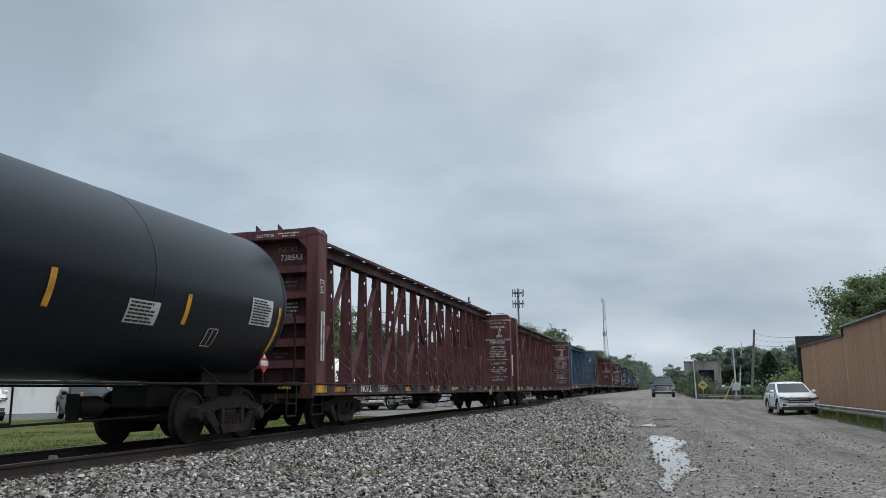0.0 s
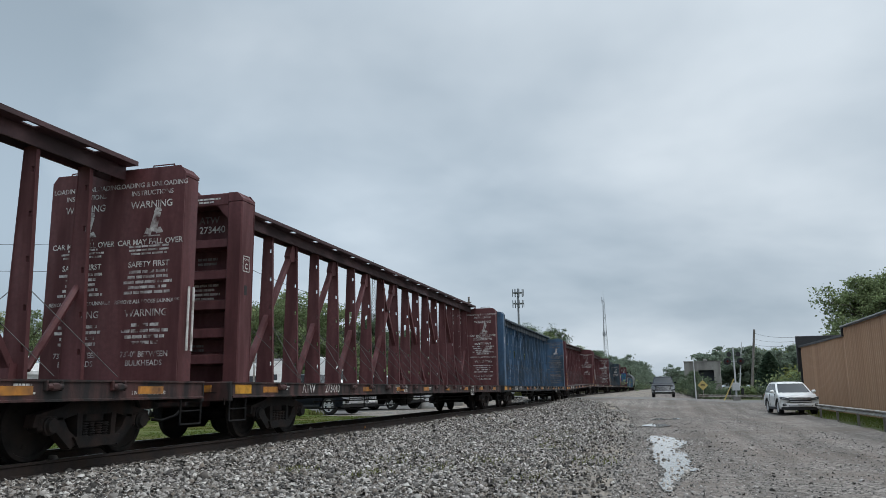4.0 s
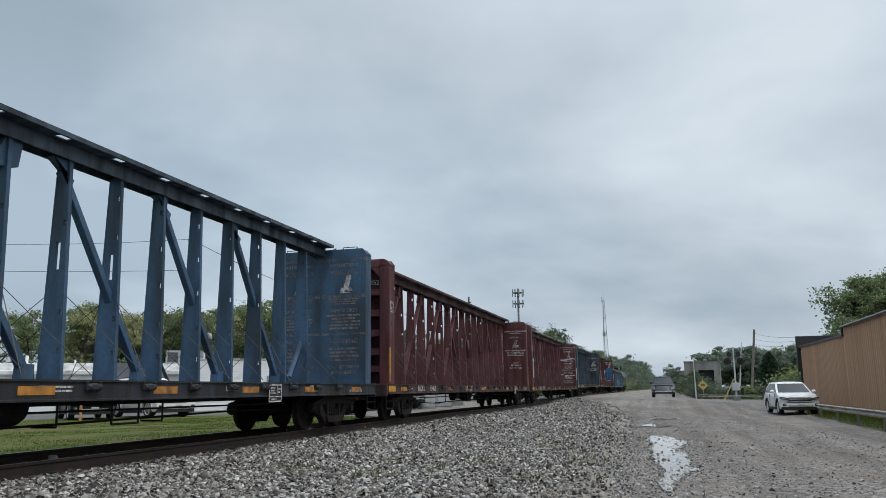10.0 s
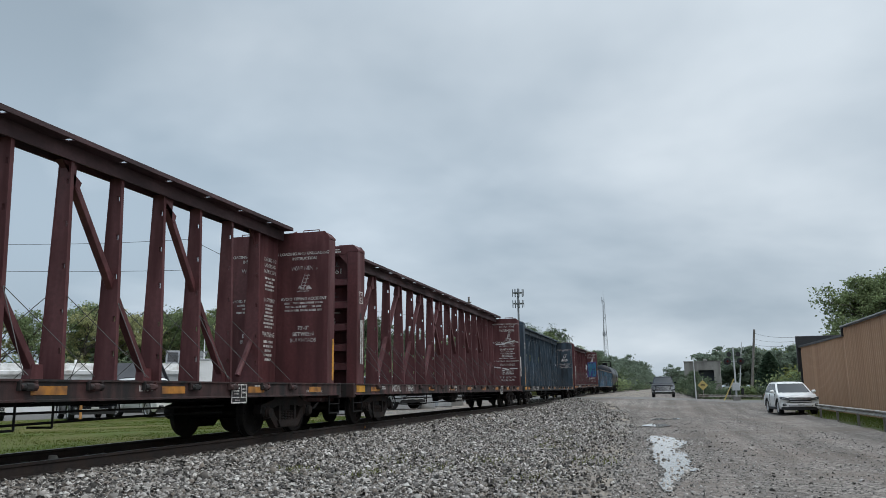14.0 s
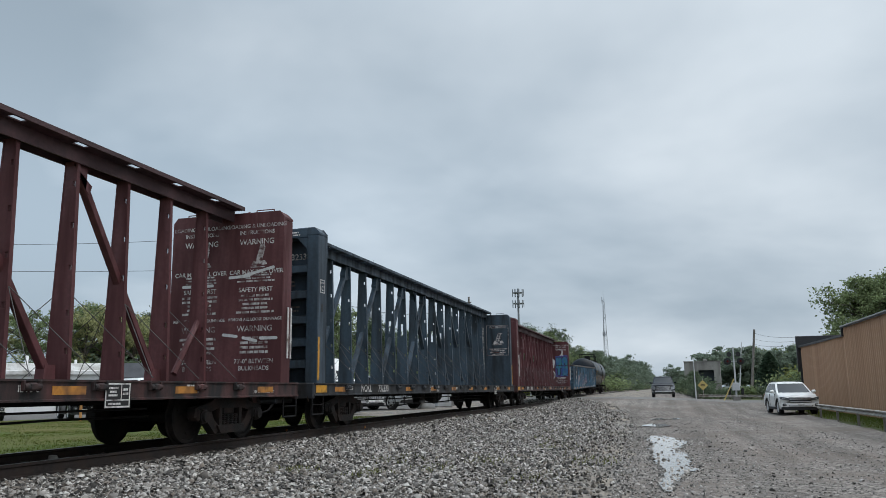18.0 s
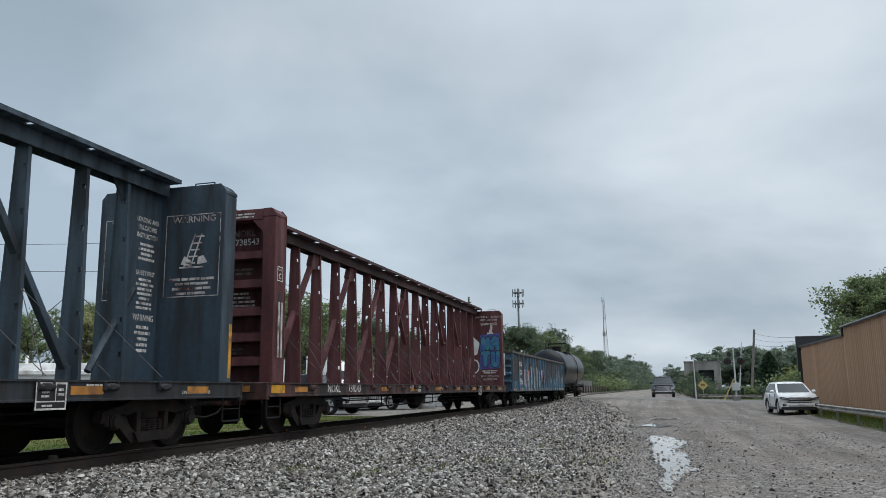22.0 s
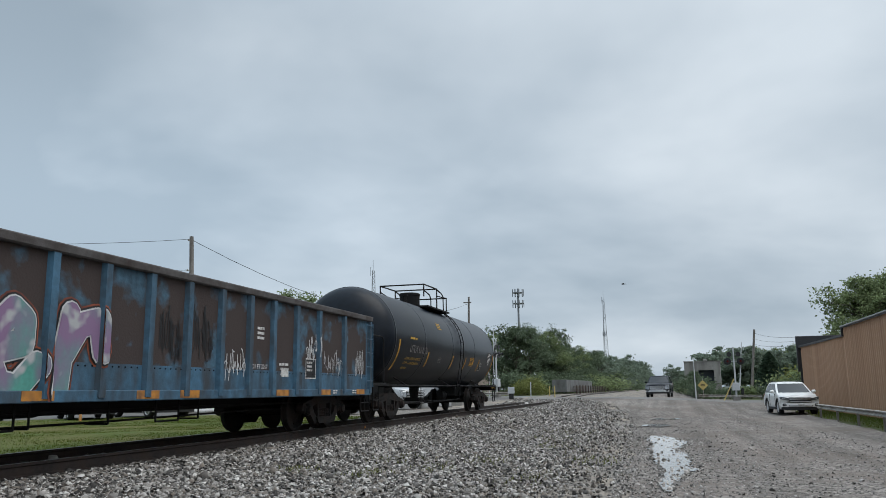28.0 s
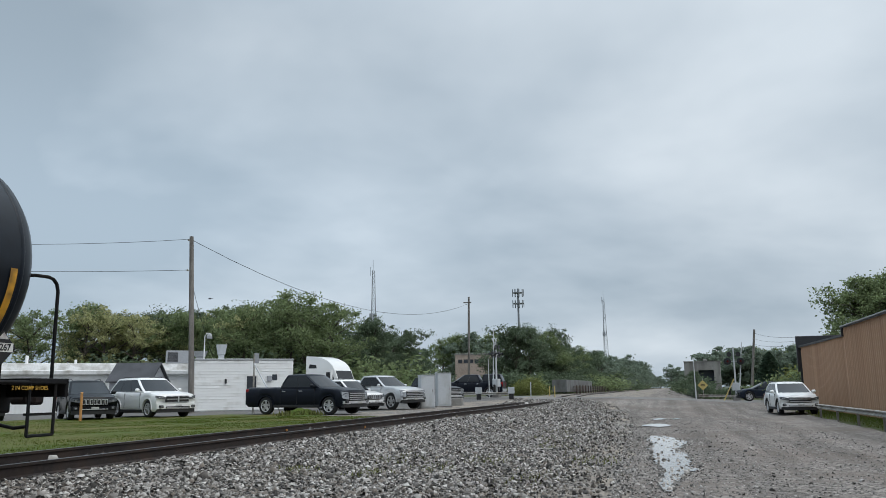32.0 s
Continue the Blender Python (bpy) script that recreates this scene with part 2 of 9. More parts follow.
def ground_material(name, a, b, c, rough=0.9, grain=55.0, bump=0.5, patch=0.35, grain_mix=0.5, track=None):
    """Ground: a fine grain of two colours, patches of a third."""
    m = bpy.data.materials.new(name)
    m.use_nodes = True
    n, l = m.node_tree.nodes, m.node_tree.links
    bsdf = n["Principled BSDF"]
    bsdf.inputs["Roughness"].default_value = rough
    bsdf.inputs["Specular IOR Level"].default_value = 0.25
    tex = n.new("ShaderNodeTexCoord")
    vo = n.new("ShaderNodeTexVoronoi")
    vo.inputs["Scale"].default_value = grain * 0.45
    n1, n2, n3 = (n.new("ShaderNodeTexNoise") for _ in range(3))
    for t, s, d in ((n1, grain, 3.0), (n2, patch, 6.0), (n3, patch * 6.5, 5.0)):
        t.inputs["Scale"].default_value, t.inputs["Detail"].default_value = s, d
        l.new(tex.outputs["Object"], t.inputs["Vector"])
    l.new(tex.outputs["Object"], vo.inputs["Vector"])
    sepc = n.new("ShaderNodeSeparateColor")
    l.new(vo.outputs["Color"], sepc.inputs[0])
    mixa = n.new("ShaderNodeMath")
    mixa.operation = "MULTIPLY_ADD"
    mixa.inputs[1].default_value = grain_mix
    l.new(sepc.outputs[0], mixa.inputs[0])
    half = n.new("ShaderNodeMath")
    half.operation = "MULTIPLY"
    half.inputs[1].default_value = 1 - grain_mix
    l.new(n1.outputs["Fac"], half.inputs[0])
    l.new(half.outputs[0], mixa.inputs[2])
    r1 = n.new("ShaderNodeValToRGB")
    r1.color_ramp.elements[0].position, r1.color_ramp.elements[1].position = 0.22, 0.78
    r1.color_ramp.elements[0].color, r1.color_ramp.elements[1].color = (*a, 1), (*b, 1)
    l.new(mixa.outputs[0], r1.inputs[0])
    addp = n.new("ShaderNodeMath")
    addp.operation = "MULTIPLY_ADD"
    addp.inputs[1].default_value = 0.5
    l.new(n3.outputs["Fac"], addp.inputs[0])
    l.new(n2.outputs["Fac"], addp.inputs[2])
    r2 = n.new("ShaderNodeValToRGB")
    r2.color_ramp.elements[0].position, r2.color_ramp.elements[1].position = 0.66, 0.86
    l.new(addp.outputs[0], r2.inputs[0])
    mx = n.new("ShaderNodeMixRGB")
    l.new(r2.outputs[0], mx.inputs[0])
    l.new(r1.outputs[0], mx.inputs[1])
    mx.inputs[2].default_value = (*c, 1)
    out = mx.outputs[0]
    if track:
        # wheel-worn streaks along the way
        mp, ns, rs, sc = n.new("ShaderNodeMapping"), n.new("ShaderNodeTexNoise"), n.new("ShaderNodeMapRange"), n.new("ShaderNodeVectorMath")
        mp.inputs["Scale"].default_value = (1.0, 0.05, 1.0)
        ns.inputs["Scale"].default_value, ns.inputs["Detail"].default_value, ns.inputs["Distortion"].default_value = 1.3, 5.0, 0.3
        l.new(tex.outputs["Object"], mp.inputs["Vector"])
        l.new(mp.outputs[0], ns.inputs["Vector"])
        rs.inputs["From Min"].default_value, rs.inputs["From Max"].default_value = 0.34, 0.66
        rs.inputs["To Min"].default_value, rs.inputs["To Max"].default_value = 1 - track, 1 + track
        l.new(ns.outputs["Fac"], rs.inputs["Value"])
        sc.operation = "SCALE"
        l.new(out, sc.inputs[0])
        l.new(rs.outputs[0], sc.inputs["Scale"])
        out = sc.outputs[0]
    l.new(out, bsdf.inputs["Base Color"])
    bp = n.new("ShaderNodeBump")
    bp.inputs["Strength"].default_value, bp.inputs["Distance"].default_value = bump, 0.03
    l.new(vo.outputs["Distance"], bp.inputs["Height"])
    l.new(bp.outputs[0], bsdf.inputs["Normal"])
    return m


M["gravel"] = ground_material("grey_track_gravel", (0.075, 0.068, 0.061), (0.31, 0.287, 0.262), (0.28, 0.243, 0.203), grain=42, bump=1.0)
M["road"] = ground_material("packed_grey_gravel_road", (0.072, 0.065, 0.058), (0.33, 0.298, 0.272), (0.17, 0.145, 0.127), grain=40, bump=0.9, patch=0.3, grain_mix=0.55, track=0.26)
M["asphalt"] = ground_material("worn_asphalt", (0.15, 0.148, 0.145), (0.23, 0.225, 0.22), (0.18, 0.17, 0.16), grain=60, bump=0.2, patch=0.2, grain_mix=0.25)
M["lot"] = ground_material("dark_gravel_and_asphalt_lot", (0.075, 0.074, 0.073), (0.19, 0.187, 0.183), (0.14, 0.132, 0.122), grain=45, bump=0.5, patch=0.25, grain_mix=0.4)
M["grass_ground"] = ground_material("short_lawn_ground", (0.046, 0.072, 0.010), (0.080, 0.112, 0.018), (0.115, 0.108, 0.032), grain=35, bump=0.5, patch=0.3)
M["field"] = ground_material("rough_grass_and_soil", (0.04, 0.06, 0.018), (0.075, 0.09, 0.03), (0.09, 0.08, 0.05), grain=12, bump=0.5, patch=0.06)


# ---- mesh building ----
class Shape:
    """Collects vertices and faces for one mesh."""

    def __init__(self):
        self.v, self.f = [], []

    def add(self, verts, faces, m=None):
        k = len(self.v)
        self.v += [tuple(m @ Vector(p)) for p in verts] if m else [tuple(p) for p in verts]
        self.f += [tuple(i + k for i in face) for face in faces]
        return self

    def box(self, x0, x1, y0, y1, z0, z1, b=0.0, m=None):
        if not b:
            v = [(x, y, z) for z in (z0, z1) for y in (y0, y1) for x in (x0, x1)]
            return self.add(v, [(0, 2, 3, 1), (4, 5, 7, 6), (0, 1, 5, 4), (2, 6, 7, 3), (0, 4, 6, 2), (1, 3, 7, 5)], m)
        c, h = ((x0 + x1) / 2, (y0 + y1) / 2, (z0 + z1) / 2), ((x1 - x0) / 2, (y1 - y0) / 2, (z1 - z0) / 2)
        b = min(b, 0.49 * min(2 * h[0], 2 * h[1], 2 * h[2]))
        v, idx = [], {}
        for sx in (-1, 1):
            for sy in (-1, 1):
                for sz in (-1, 1):
                    for a in range(3):
                        s = (sx, sy, sz)
                        idx[sx, sy, sz, a] = len(v)
                        v.append(tuple(c[i] + s[i] * (h[i] if i == a else h[i] - b) for i in range(3)))
        f = []
        for a in range(3):
            o, q = (a + 1) % 3, (a + 2) % 3
            for s in (-1, 1):
                ring = []
                for u, w in ((-1, -1), (1, -1), (1, 1), (-1, 1)):
                    key = [0, 0, 0]
                    key[a], key[o], key[q] = s, u, w
                    ring.append(idx[(*key, a)])
                f.append(tuple(ring if s > 0 else ring[::-1]))
            for u in (-1, 1):
                for w in (-1, 1):
                    k0, k1 = [0, 0, 0], [0, 0, 0]
                    k0[a], k1[a] = -1, 1
                    for k in (k0, k1):
                        k[o], k[q] = u, w
                    quad = [idx[(*k0, o)], idx[(*k1, o)], idx[(*k1, q)], idx[(*k0, q)]]
                    f.append(tuple(quad if u * w < 0 else quad[::-1]))
        for sx in (-1, 1):
            for sy in (-1, 1):
                for sz in (-1, 1):
                    t = [idx[sx, sy, sz, a] for a in range(3)]
                    f.append(tuple(t if sx * sy * sz > 0 else t[::-1]))
        return self.add(v, f, m)

    def prism(self, pts, axis, a0, a1, m=None):
        """A polygon extruded along an axis (0, 1 or 2); pts in the other two axes, in cyclic order."""
        def place(p, a):
            q = [0, 0, 0]
            q[axis], q[(axis + 1) % 3], q[(axis + 2) % 3] = a, p[0], p[1]
            return tuple(q)
        n = len(pts)
        area = sum(pts[i][0] * pts[(i + 1) % n][1] - pts[(i + 1) % n][0] * pts[i][1] for i in range(n))
        if area < 0:
            pts = pts[::-1]
        if a1 < a0:
            a0, a1 = a1, a0
        v = [place(p, a0) for p in pts] + [place(p, a1) for p in pts]
        f = [tuple(range(n))[::-1], tuple(range(n, 2 * n))]
        f += [(i, (i + 1) % n, n + (i + 1) % n, n + i) for i in range(n)]
        return self.add(v, f, m)

    def cyl(self, p0, p1, r0, r1=None, n=12, caps=True, m=None):
        p0, p1 = Vector(p0), Vector(p1)
        r1 = r0 if r1 is None else r1
        w = (p1 - p0).normalized()
        u = w.orthogonal().normalized()
        s = w.cross(u)
        v = []
        for p, r in ((p0, r0), (p1, r1)):
            for i in range(n):
                a = 2 * math.pi * i / n
                v.append(p + r * (math.cos(a) * u + math.sin(a) * s))
        f = [(i, (i + 1) % n, n + (i + 1) % n, n + i) for i in range(n)]
        if caps:
            f += [tuple(range(n))[::-1], tuple(range(n, 2 * n))]
        return self.add(v, f, m)

    def tube(self, pts, r, n=6, m=None):
        for a, b in zip(pts, pts[1:]):
            self.cyl(a, b, r, n=n, m=m)
        return self

    def lathe(self, profile, origin=(0, 0, 0), axis=0, n=24, m=None):
        """profile: (along the axis, radius) from one end to the other, spun round the axis."""
        o = Vector(origin)
        v, f = [], []
        for h, r in profile:
            for i in range(n):
                a = 2 * math.pi * i / n
                q = [0, 0, 0]
                q[axis], q[(axis + 1) % 3], q[(axis + 2) % 3] = h, r * math.cos(a), r * math.sin(a)
                v.append(o + Vector(q))
        for k in range(len(profile) - 1):
            for i in range(n):
                j = (i + 1) % n
                f.append((k * n + i, k * n + j, (k + 1) * n + j, (k + 1) * n + i))
        last = (len(profile) - 1) * n
        f.append(tuple(range(n))[::-1])
        f.append(tuple(range(last, last + n)))
        return self.add(v, f, m)

    def loft(self, rings, caps=True, m=None):
        n = len(rings[0])
        v = [p for ring in rings for p in ring]
        f = []
        for k in range(len(rings) - 1):
            for i in range(n):
                j = (i + 1) % n
                f.append((k * n + i, k * n + j, (k + 1) * n + j, (k + 1) * n + i))
        if caps:
            last = (len(rings) - 1) * n
            f += [tuple(range(n))[::-1], tuple(range(last, last + n))]
        return self.add(v, f, m)

    def quad(self, a, b, c, d, m=None):
        return self.add([a, b, c, d], [(0, 1, 2, 3)], m)

    def mesh(self, name, mat, smooth=0.0):
        me = bpy.data.meshes.new(name)
        me.from_pydata(self.v, [], self.f)
        me.materials.append(mat)
        if smooth:
            me.polygons.foreach_set("use_smooth", [True] * len(me.polygons))
            me.set_sharp_from_angle(angle=radians(smooth))
        me.update()
        return me


def part(name, shape, mat, parent=None, label="", smooth=0.0, at=None):
    """One mesh object under a thing or a part."""
    me = shape if isinstance(shape, bpy.types.Mesh) else shape.mesh(name, mat, smooth)
    ob = new(name, me)
    if parent:
        ob.parent = parent
    if at:
        ob.matrix_basis = at
    return tagged(ob, label)


def thing(name, at=None, label="", category="", group="", kind=""):
    ob = new(name)
    ob.empty_display_size = 0.2
    if at:
        ob.matrix_basis = at
    return tagged(ob, label, category, group, kind)


def solid(name, shape, mat, label="", category="", group="", kind="", smooth=0.0, at=None):
    return tagged(part(name, shape, mat, None, label, smooth, at), "", category, group, kind)


TEXTS = {}
FACE_X = Matrix(((0, 0, 1, 0), (1, 0, 0, 0), (0, 1, 0, 0), (0, 0, 0, 1)))      # lettering read from +x
FACE_Y = Matrix(((1, 0, 0, 0), (0, 0, -1, 0), (0, 1, 0, 0), (0, 0, 0, 1)))     # lettering read from -y


def letters(body, size, mat, parent, at, face=FACE_X, align="CENTER", name="lettering", bold=0.0, wide=1.0):
    key = (body, size, align, mat.name, bold)
    if key not in TEXTS:
        cu = bpy.data.curves.new("lettering", "FONT")
        cu.body, cu.size, cu.align_x, cu.align_y, cu.offset, cu.resolution_u = body, size, align, "CENTER", bold, 3
        tmp = bpy.data.objects.new("lettering", cu)
        me = bpy.data.meshes.new_from_object(tmp)
        bpy.data.objects.remove(tmp)
        me.materials.clear()
        me.materials.append(mat)
        TEXTS[key] = me
    ob = new(name, TEXTS[key])
    ob.parent = parent
    ob.matrix_basis = Matrix.Translation(at) @ face @ Matrix.Diagonal((wide, 1, 1, 1))
    return ob


def bars(parent, mat, at, face, width, lines, height, rng, name="stencil_block", fill=(0.55, 1.0), align="CENTER", words=True):
    """Lines of unreadable writing, as thin bars broken into words."""
    s = Shape()
    for i in range(lines):
        w = width * rng.uniform(*fill)
        x = -w / 2 if align == "CENTER" else -width / 2
        y = (lines / 2 - i - 0.5) * height
        end = x + w
        while x < end - 0.02 * width:
            step = min(rng.uniform(0.10, 0.26) * width, end - x) if words else end - x
            s.quad((x, y - height * 0.27, 0), (x + step * 0.88, y - height * 0.27, 0), (x + step * 0.88, y + height * 0.27, 0), (x, y + height * 0.27, 0))
            x += step
    return tagged(part(name, s, mat, parent, at=Matrix.Translation(at) @ face), kind="stuff")



# ---- ground, track, road ----
TRACK_X, RAIL_Z = -8.715, 0.61


def smooth(a, b, x):
    t = min(1.0, max(0.0, (x - a) / (b - a)))
    return t * t * (3 - 2 * t)


def rise(y):
    """The line climbs a little at the crossing."""
    return 0.28 * smooth(58, 84, y)


def lerp_table(table, x):
    for (a, va), (b, vb) in zip(table, table[1:]):
        if x <= b:
            t = max(0.0, (x - a) / (b - a))
            return va + (vb - va) * t
    return table[-1][1]


NEAR_SECTION = [(-60, 0.43), (-12.2, 0.41), (-11.0, 0.36), (-10.4, 0.42), (-7.0, 0.42), (-5.2, 0.22), (-3.0, 0.08), (-1.2, 0.0), (5.6, 0.0), (6.4, 0.05), (60, 0.1)]
FAR_SECTION = [(-60, 0.75), (-15, 0.86), (-11.0, 0.84), (-10.6, 0.70), (-6.8, 0.72), (-4.0, 0.72), (1.5, 0.52), (5.0, 0.30), (60, 0.2)]
BEYOND_SECTION = [(-60, 0.95), (-11.5, 0.92), (-10.8, 0.84), (-6.8, 0.82), (-4.5, 0.45), (-3.0, 0.30), (3.0, 0.28), (5.0, 0.35), (60, 0.5)]


def ground_z(x, y):
    s, b = smooth(47, 66, y), smooth(72, 84, y)
    return (lerp_table(NEAR_SECTION, x) * (1 - s) + lerp_table(FAR_SECTION, x) * s) * (1 - b) + lerp_table(BEYOND_SECTION, x) * b


def sheet(name, xs_of, ys, lift, mat, label, category, jitter=0.0, seed=1, wobble=0.0):
    """A sheet that follows the ground; xs_of(y) gives the cuts across it."""
    rng = random.Random(seed)
    rows = []
    for y in ys:
        row = xs_of(y)
        e0, e1 = rng.uniform(-jitter, jitter), rng.uniform(-jitter, jitter)
        row = [row[0] + e0, *row[1:-1], row[-1] + e1]
        rows.append([(x, y, ground_z(x, y) + lift + (wobble * noise.noise((x * 0.8, y * 0.8, 3.1)) if wobble else 0.0)) for x in row])
    n = len(rows[0])
    v = [p for row in rows for p in row]
    f = [(k * n + i, k * n + i + 1, (k + 1) * n + i + 1, (k + 1) * n + i) for k in range(len(rows) - 1) for i in range(n - 1)]
    return solid(name, Shape().add(v, f), mat, label, category, kind="structure", smooth=60)


def spread(a, b, n):
    return [a + (b - a) * i / (n - 1) for i in range(n)]


def cuts(*pieces):
    out = []
    for a, b, step in pieces:
        k = max(1, round((b - a) / step))
        out += [a + (b - a) * i / k for i in range(k)]
    return out + [pieces[-1][1]]


GX = [-2500, -900, -300, -120, -60] + cuts((-40, -14, 4), (-14, 10, 0.6), (10, 30, 4)) + [60, 120, 300, 900, 2500]
GY = [-300, -100, -30] + cuts((-10, 40, 2), (40, 92, 1.3), (92, 160, 8)) + [260, 500, 1000, 2200, 4500]
sheet("ground", lambda y: GX, GY, -0.06, M["field"], "rough grass and soil stretching to the horizon", "ground")


def road_left(y):
    return lerp_table([(-20, -0.5), (11, -0.6), (16, -0.8), (30, -1.15), (45, -1.9), (56, -3.6), (62, -6.3), (73, -6.3), (80, -3.5), (130, -2.6), (2000, -2.5)], y)


def road_right(y):
    return lerp_table([(-20, 6.1), (24, 6.4), (40, 6.5), (54, 8.0), (60, 8.6), (72, 8.0), (80, 3.6), (130, 2.6), (2000, 2.5)], y)


ROAD_Y = cuts((-20, 60, 1.0), (60, 84, 1.0), (84, 200, 6)) + [300, 500, 900, 1800]
sheet("road", lambda y: spread(road_left(y), road_right(y), 15), ROAD_Y, 0.0, M["road"], "wet grey packed-gravel road along the railway", "road", 0.16, 4, 0.008)
sheet("gravel_bed", lambda y: spread(lerp_table([(28, -11.3), (31, -13.6), (34, -17.0), (36, -18.0), (55, -18.0), (61, -12.0), (80, -11.3)], y), road_left(y) + 0.5, 26), cuts((-20, 100, 1.0), (100, 240, 7)) + [400, 900, 1800], -0.02, M["gravel"],
      "grey crushed-stone ballast shoulder beside the rails", "gravel", 0.2, 5, 0.03)


def lawn_edge(y):
    return lerp_table([(-10, -34), (20, -33), (27, -27.5), (31, -24.5), (35, -20.0)], y)


sheet("lawn", lambda y: spread(lawn_edge(y), lerp_table([(29, -11.25), (31.6, -13.2), (33.5, -15.5), (35.2, -18.5)], y), 22), cuts((-8, 35.2, 0.9)), 0.0, M["grass_ground"], "short green lawn strip beside the track", "grass", 0.25, 6, 0.05)
sheet("parking_lot", lambda y: spread(-62, lerp_table([(18, -33), (27, -27.0), (31, -24.0), (33, -21.5), (35, -17.5), (36, -15.2), (55, -14.9), (60, -11.6), (63, -11.8)], y), 22), cuts((14, 63, 1.0)), -0.012, M["lot"],
      "worn grey asphalt and gravel parking lot", "parking lot", 0.2, 7, 0.02)


def cross_strip(y):
    return [-90, -60, -40, -30, -24, -20, -16, -13, -11.5, -10.4, -9.6, -8.7, -7.8, -7, -6, -4, -2, 0, 1.5, 3, 5, 7, 9, 12, 16, 24, 40, 80]


sheet("crossing_road", cross_strip, cuts((63, 71.5, 1.0)), 0.012, M["asphalt"], "light grey asphalt road over the level crossing", "road", 0.0, 8)

# the level crossing's timber panels
for k, (x0, x1) in enumerate(((-11.1, -9.56), (-9.38, -8.05), (-7.87, -6.4))):
    s = Shape().box(x0, x1, 62.6, 71.8, RAIL_Z - 0.14, RAIL_Z + rise(67) - 0.01, 0.02)
    solid("crossing_panel", s, M["asphalt"], "grey level-crossing panel beside the rails", "crossing panel", "crossing panels", "structure")

# rails: head, web and foot, following the slight climb
track = thing("track", label="single railway track with brown rails on grey ballast", category="railway track", kind="structure")
RAIL_PROFILE = [(-0.075, -0.18), (0.075, -0.18), (0.075, -0.168), (0.014, -0.15), (0.010, -0.05), (0.036, -0.038), (0.036, -0.004), (-0.036, -0.004), (-0.036, -0.038), (-0.010, -0.05), (-0.014, -0.15), (-0.075, -0.168)]
RAIL_Y = cuts((-60, 56, 8), (56, 90, 2)) + [160, 300, 700, 1600]
for x in (TRACK_X - 0.7545, TRACK_X + 0.7545):
    s = Shape()
    s.loft([[(x + a, y, RAIL_Z + rise(y) + b) for a, b in RAIL_PROFILE] for y in RAIL_Y])
    rail = part("rail", s, M["rail_side"], track, "brown weathered steel rail")
    s = Shape()
    s.loft([[(x + a, y, RAIL_Z + rise(y) + b) for a, b in ((-0.034, -0.008), (0.034, -0.008), (0.034, -0.002), (0.026, 0.0), (-0.026, 0.0), (-0.034, -0.002))] for y in RAIL_Y])
    part("running_surface", s, M["rail_top"], rail, "polished steel running surface")
tie = Shape().box(-1.30, 1.30, -0.11, 0.11, -0.17, 0.0, 0.012).mesh("tie", M["tie_wood"])
plate = Shape().box(-0.19, 0.19, -0.09, 0.09, 0.0, 0.014, 0.003).mesh("tie_plate", M["rail_side"])
rng = random.Random(11)
for k in range(150):
    y = 2.0 + 0.53 * k
    if y > 62:
        break
    t = part("tie", tie, None, track, at=pose(TRACK_X + rng.uniform(-0.04, 0.04), y, RAIL_Z - 0.192 + rise(y), 0, 0, rng.uniform(-1.5, 1.5)))
    for x in (-0.7545, 0.7545):
        part("tie_plate", plate, None, t, at=pose(x, 0, 0))
# orange paint daubs on the near rails
for x, y in ((TRACK_X + 0.79, 20.2), (TRACK_X - 0.72, 18.6)):
    s = Shape().box(x - 0.012, x + 0.016, y - 0.04, y + 0.02, RAIL_Z - 0.14, RAIL_Z - 0.08, 0.008)
    part("paint_daub", s, M["orange_mark"], track, "orange survey paint on the rail web")


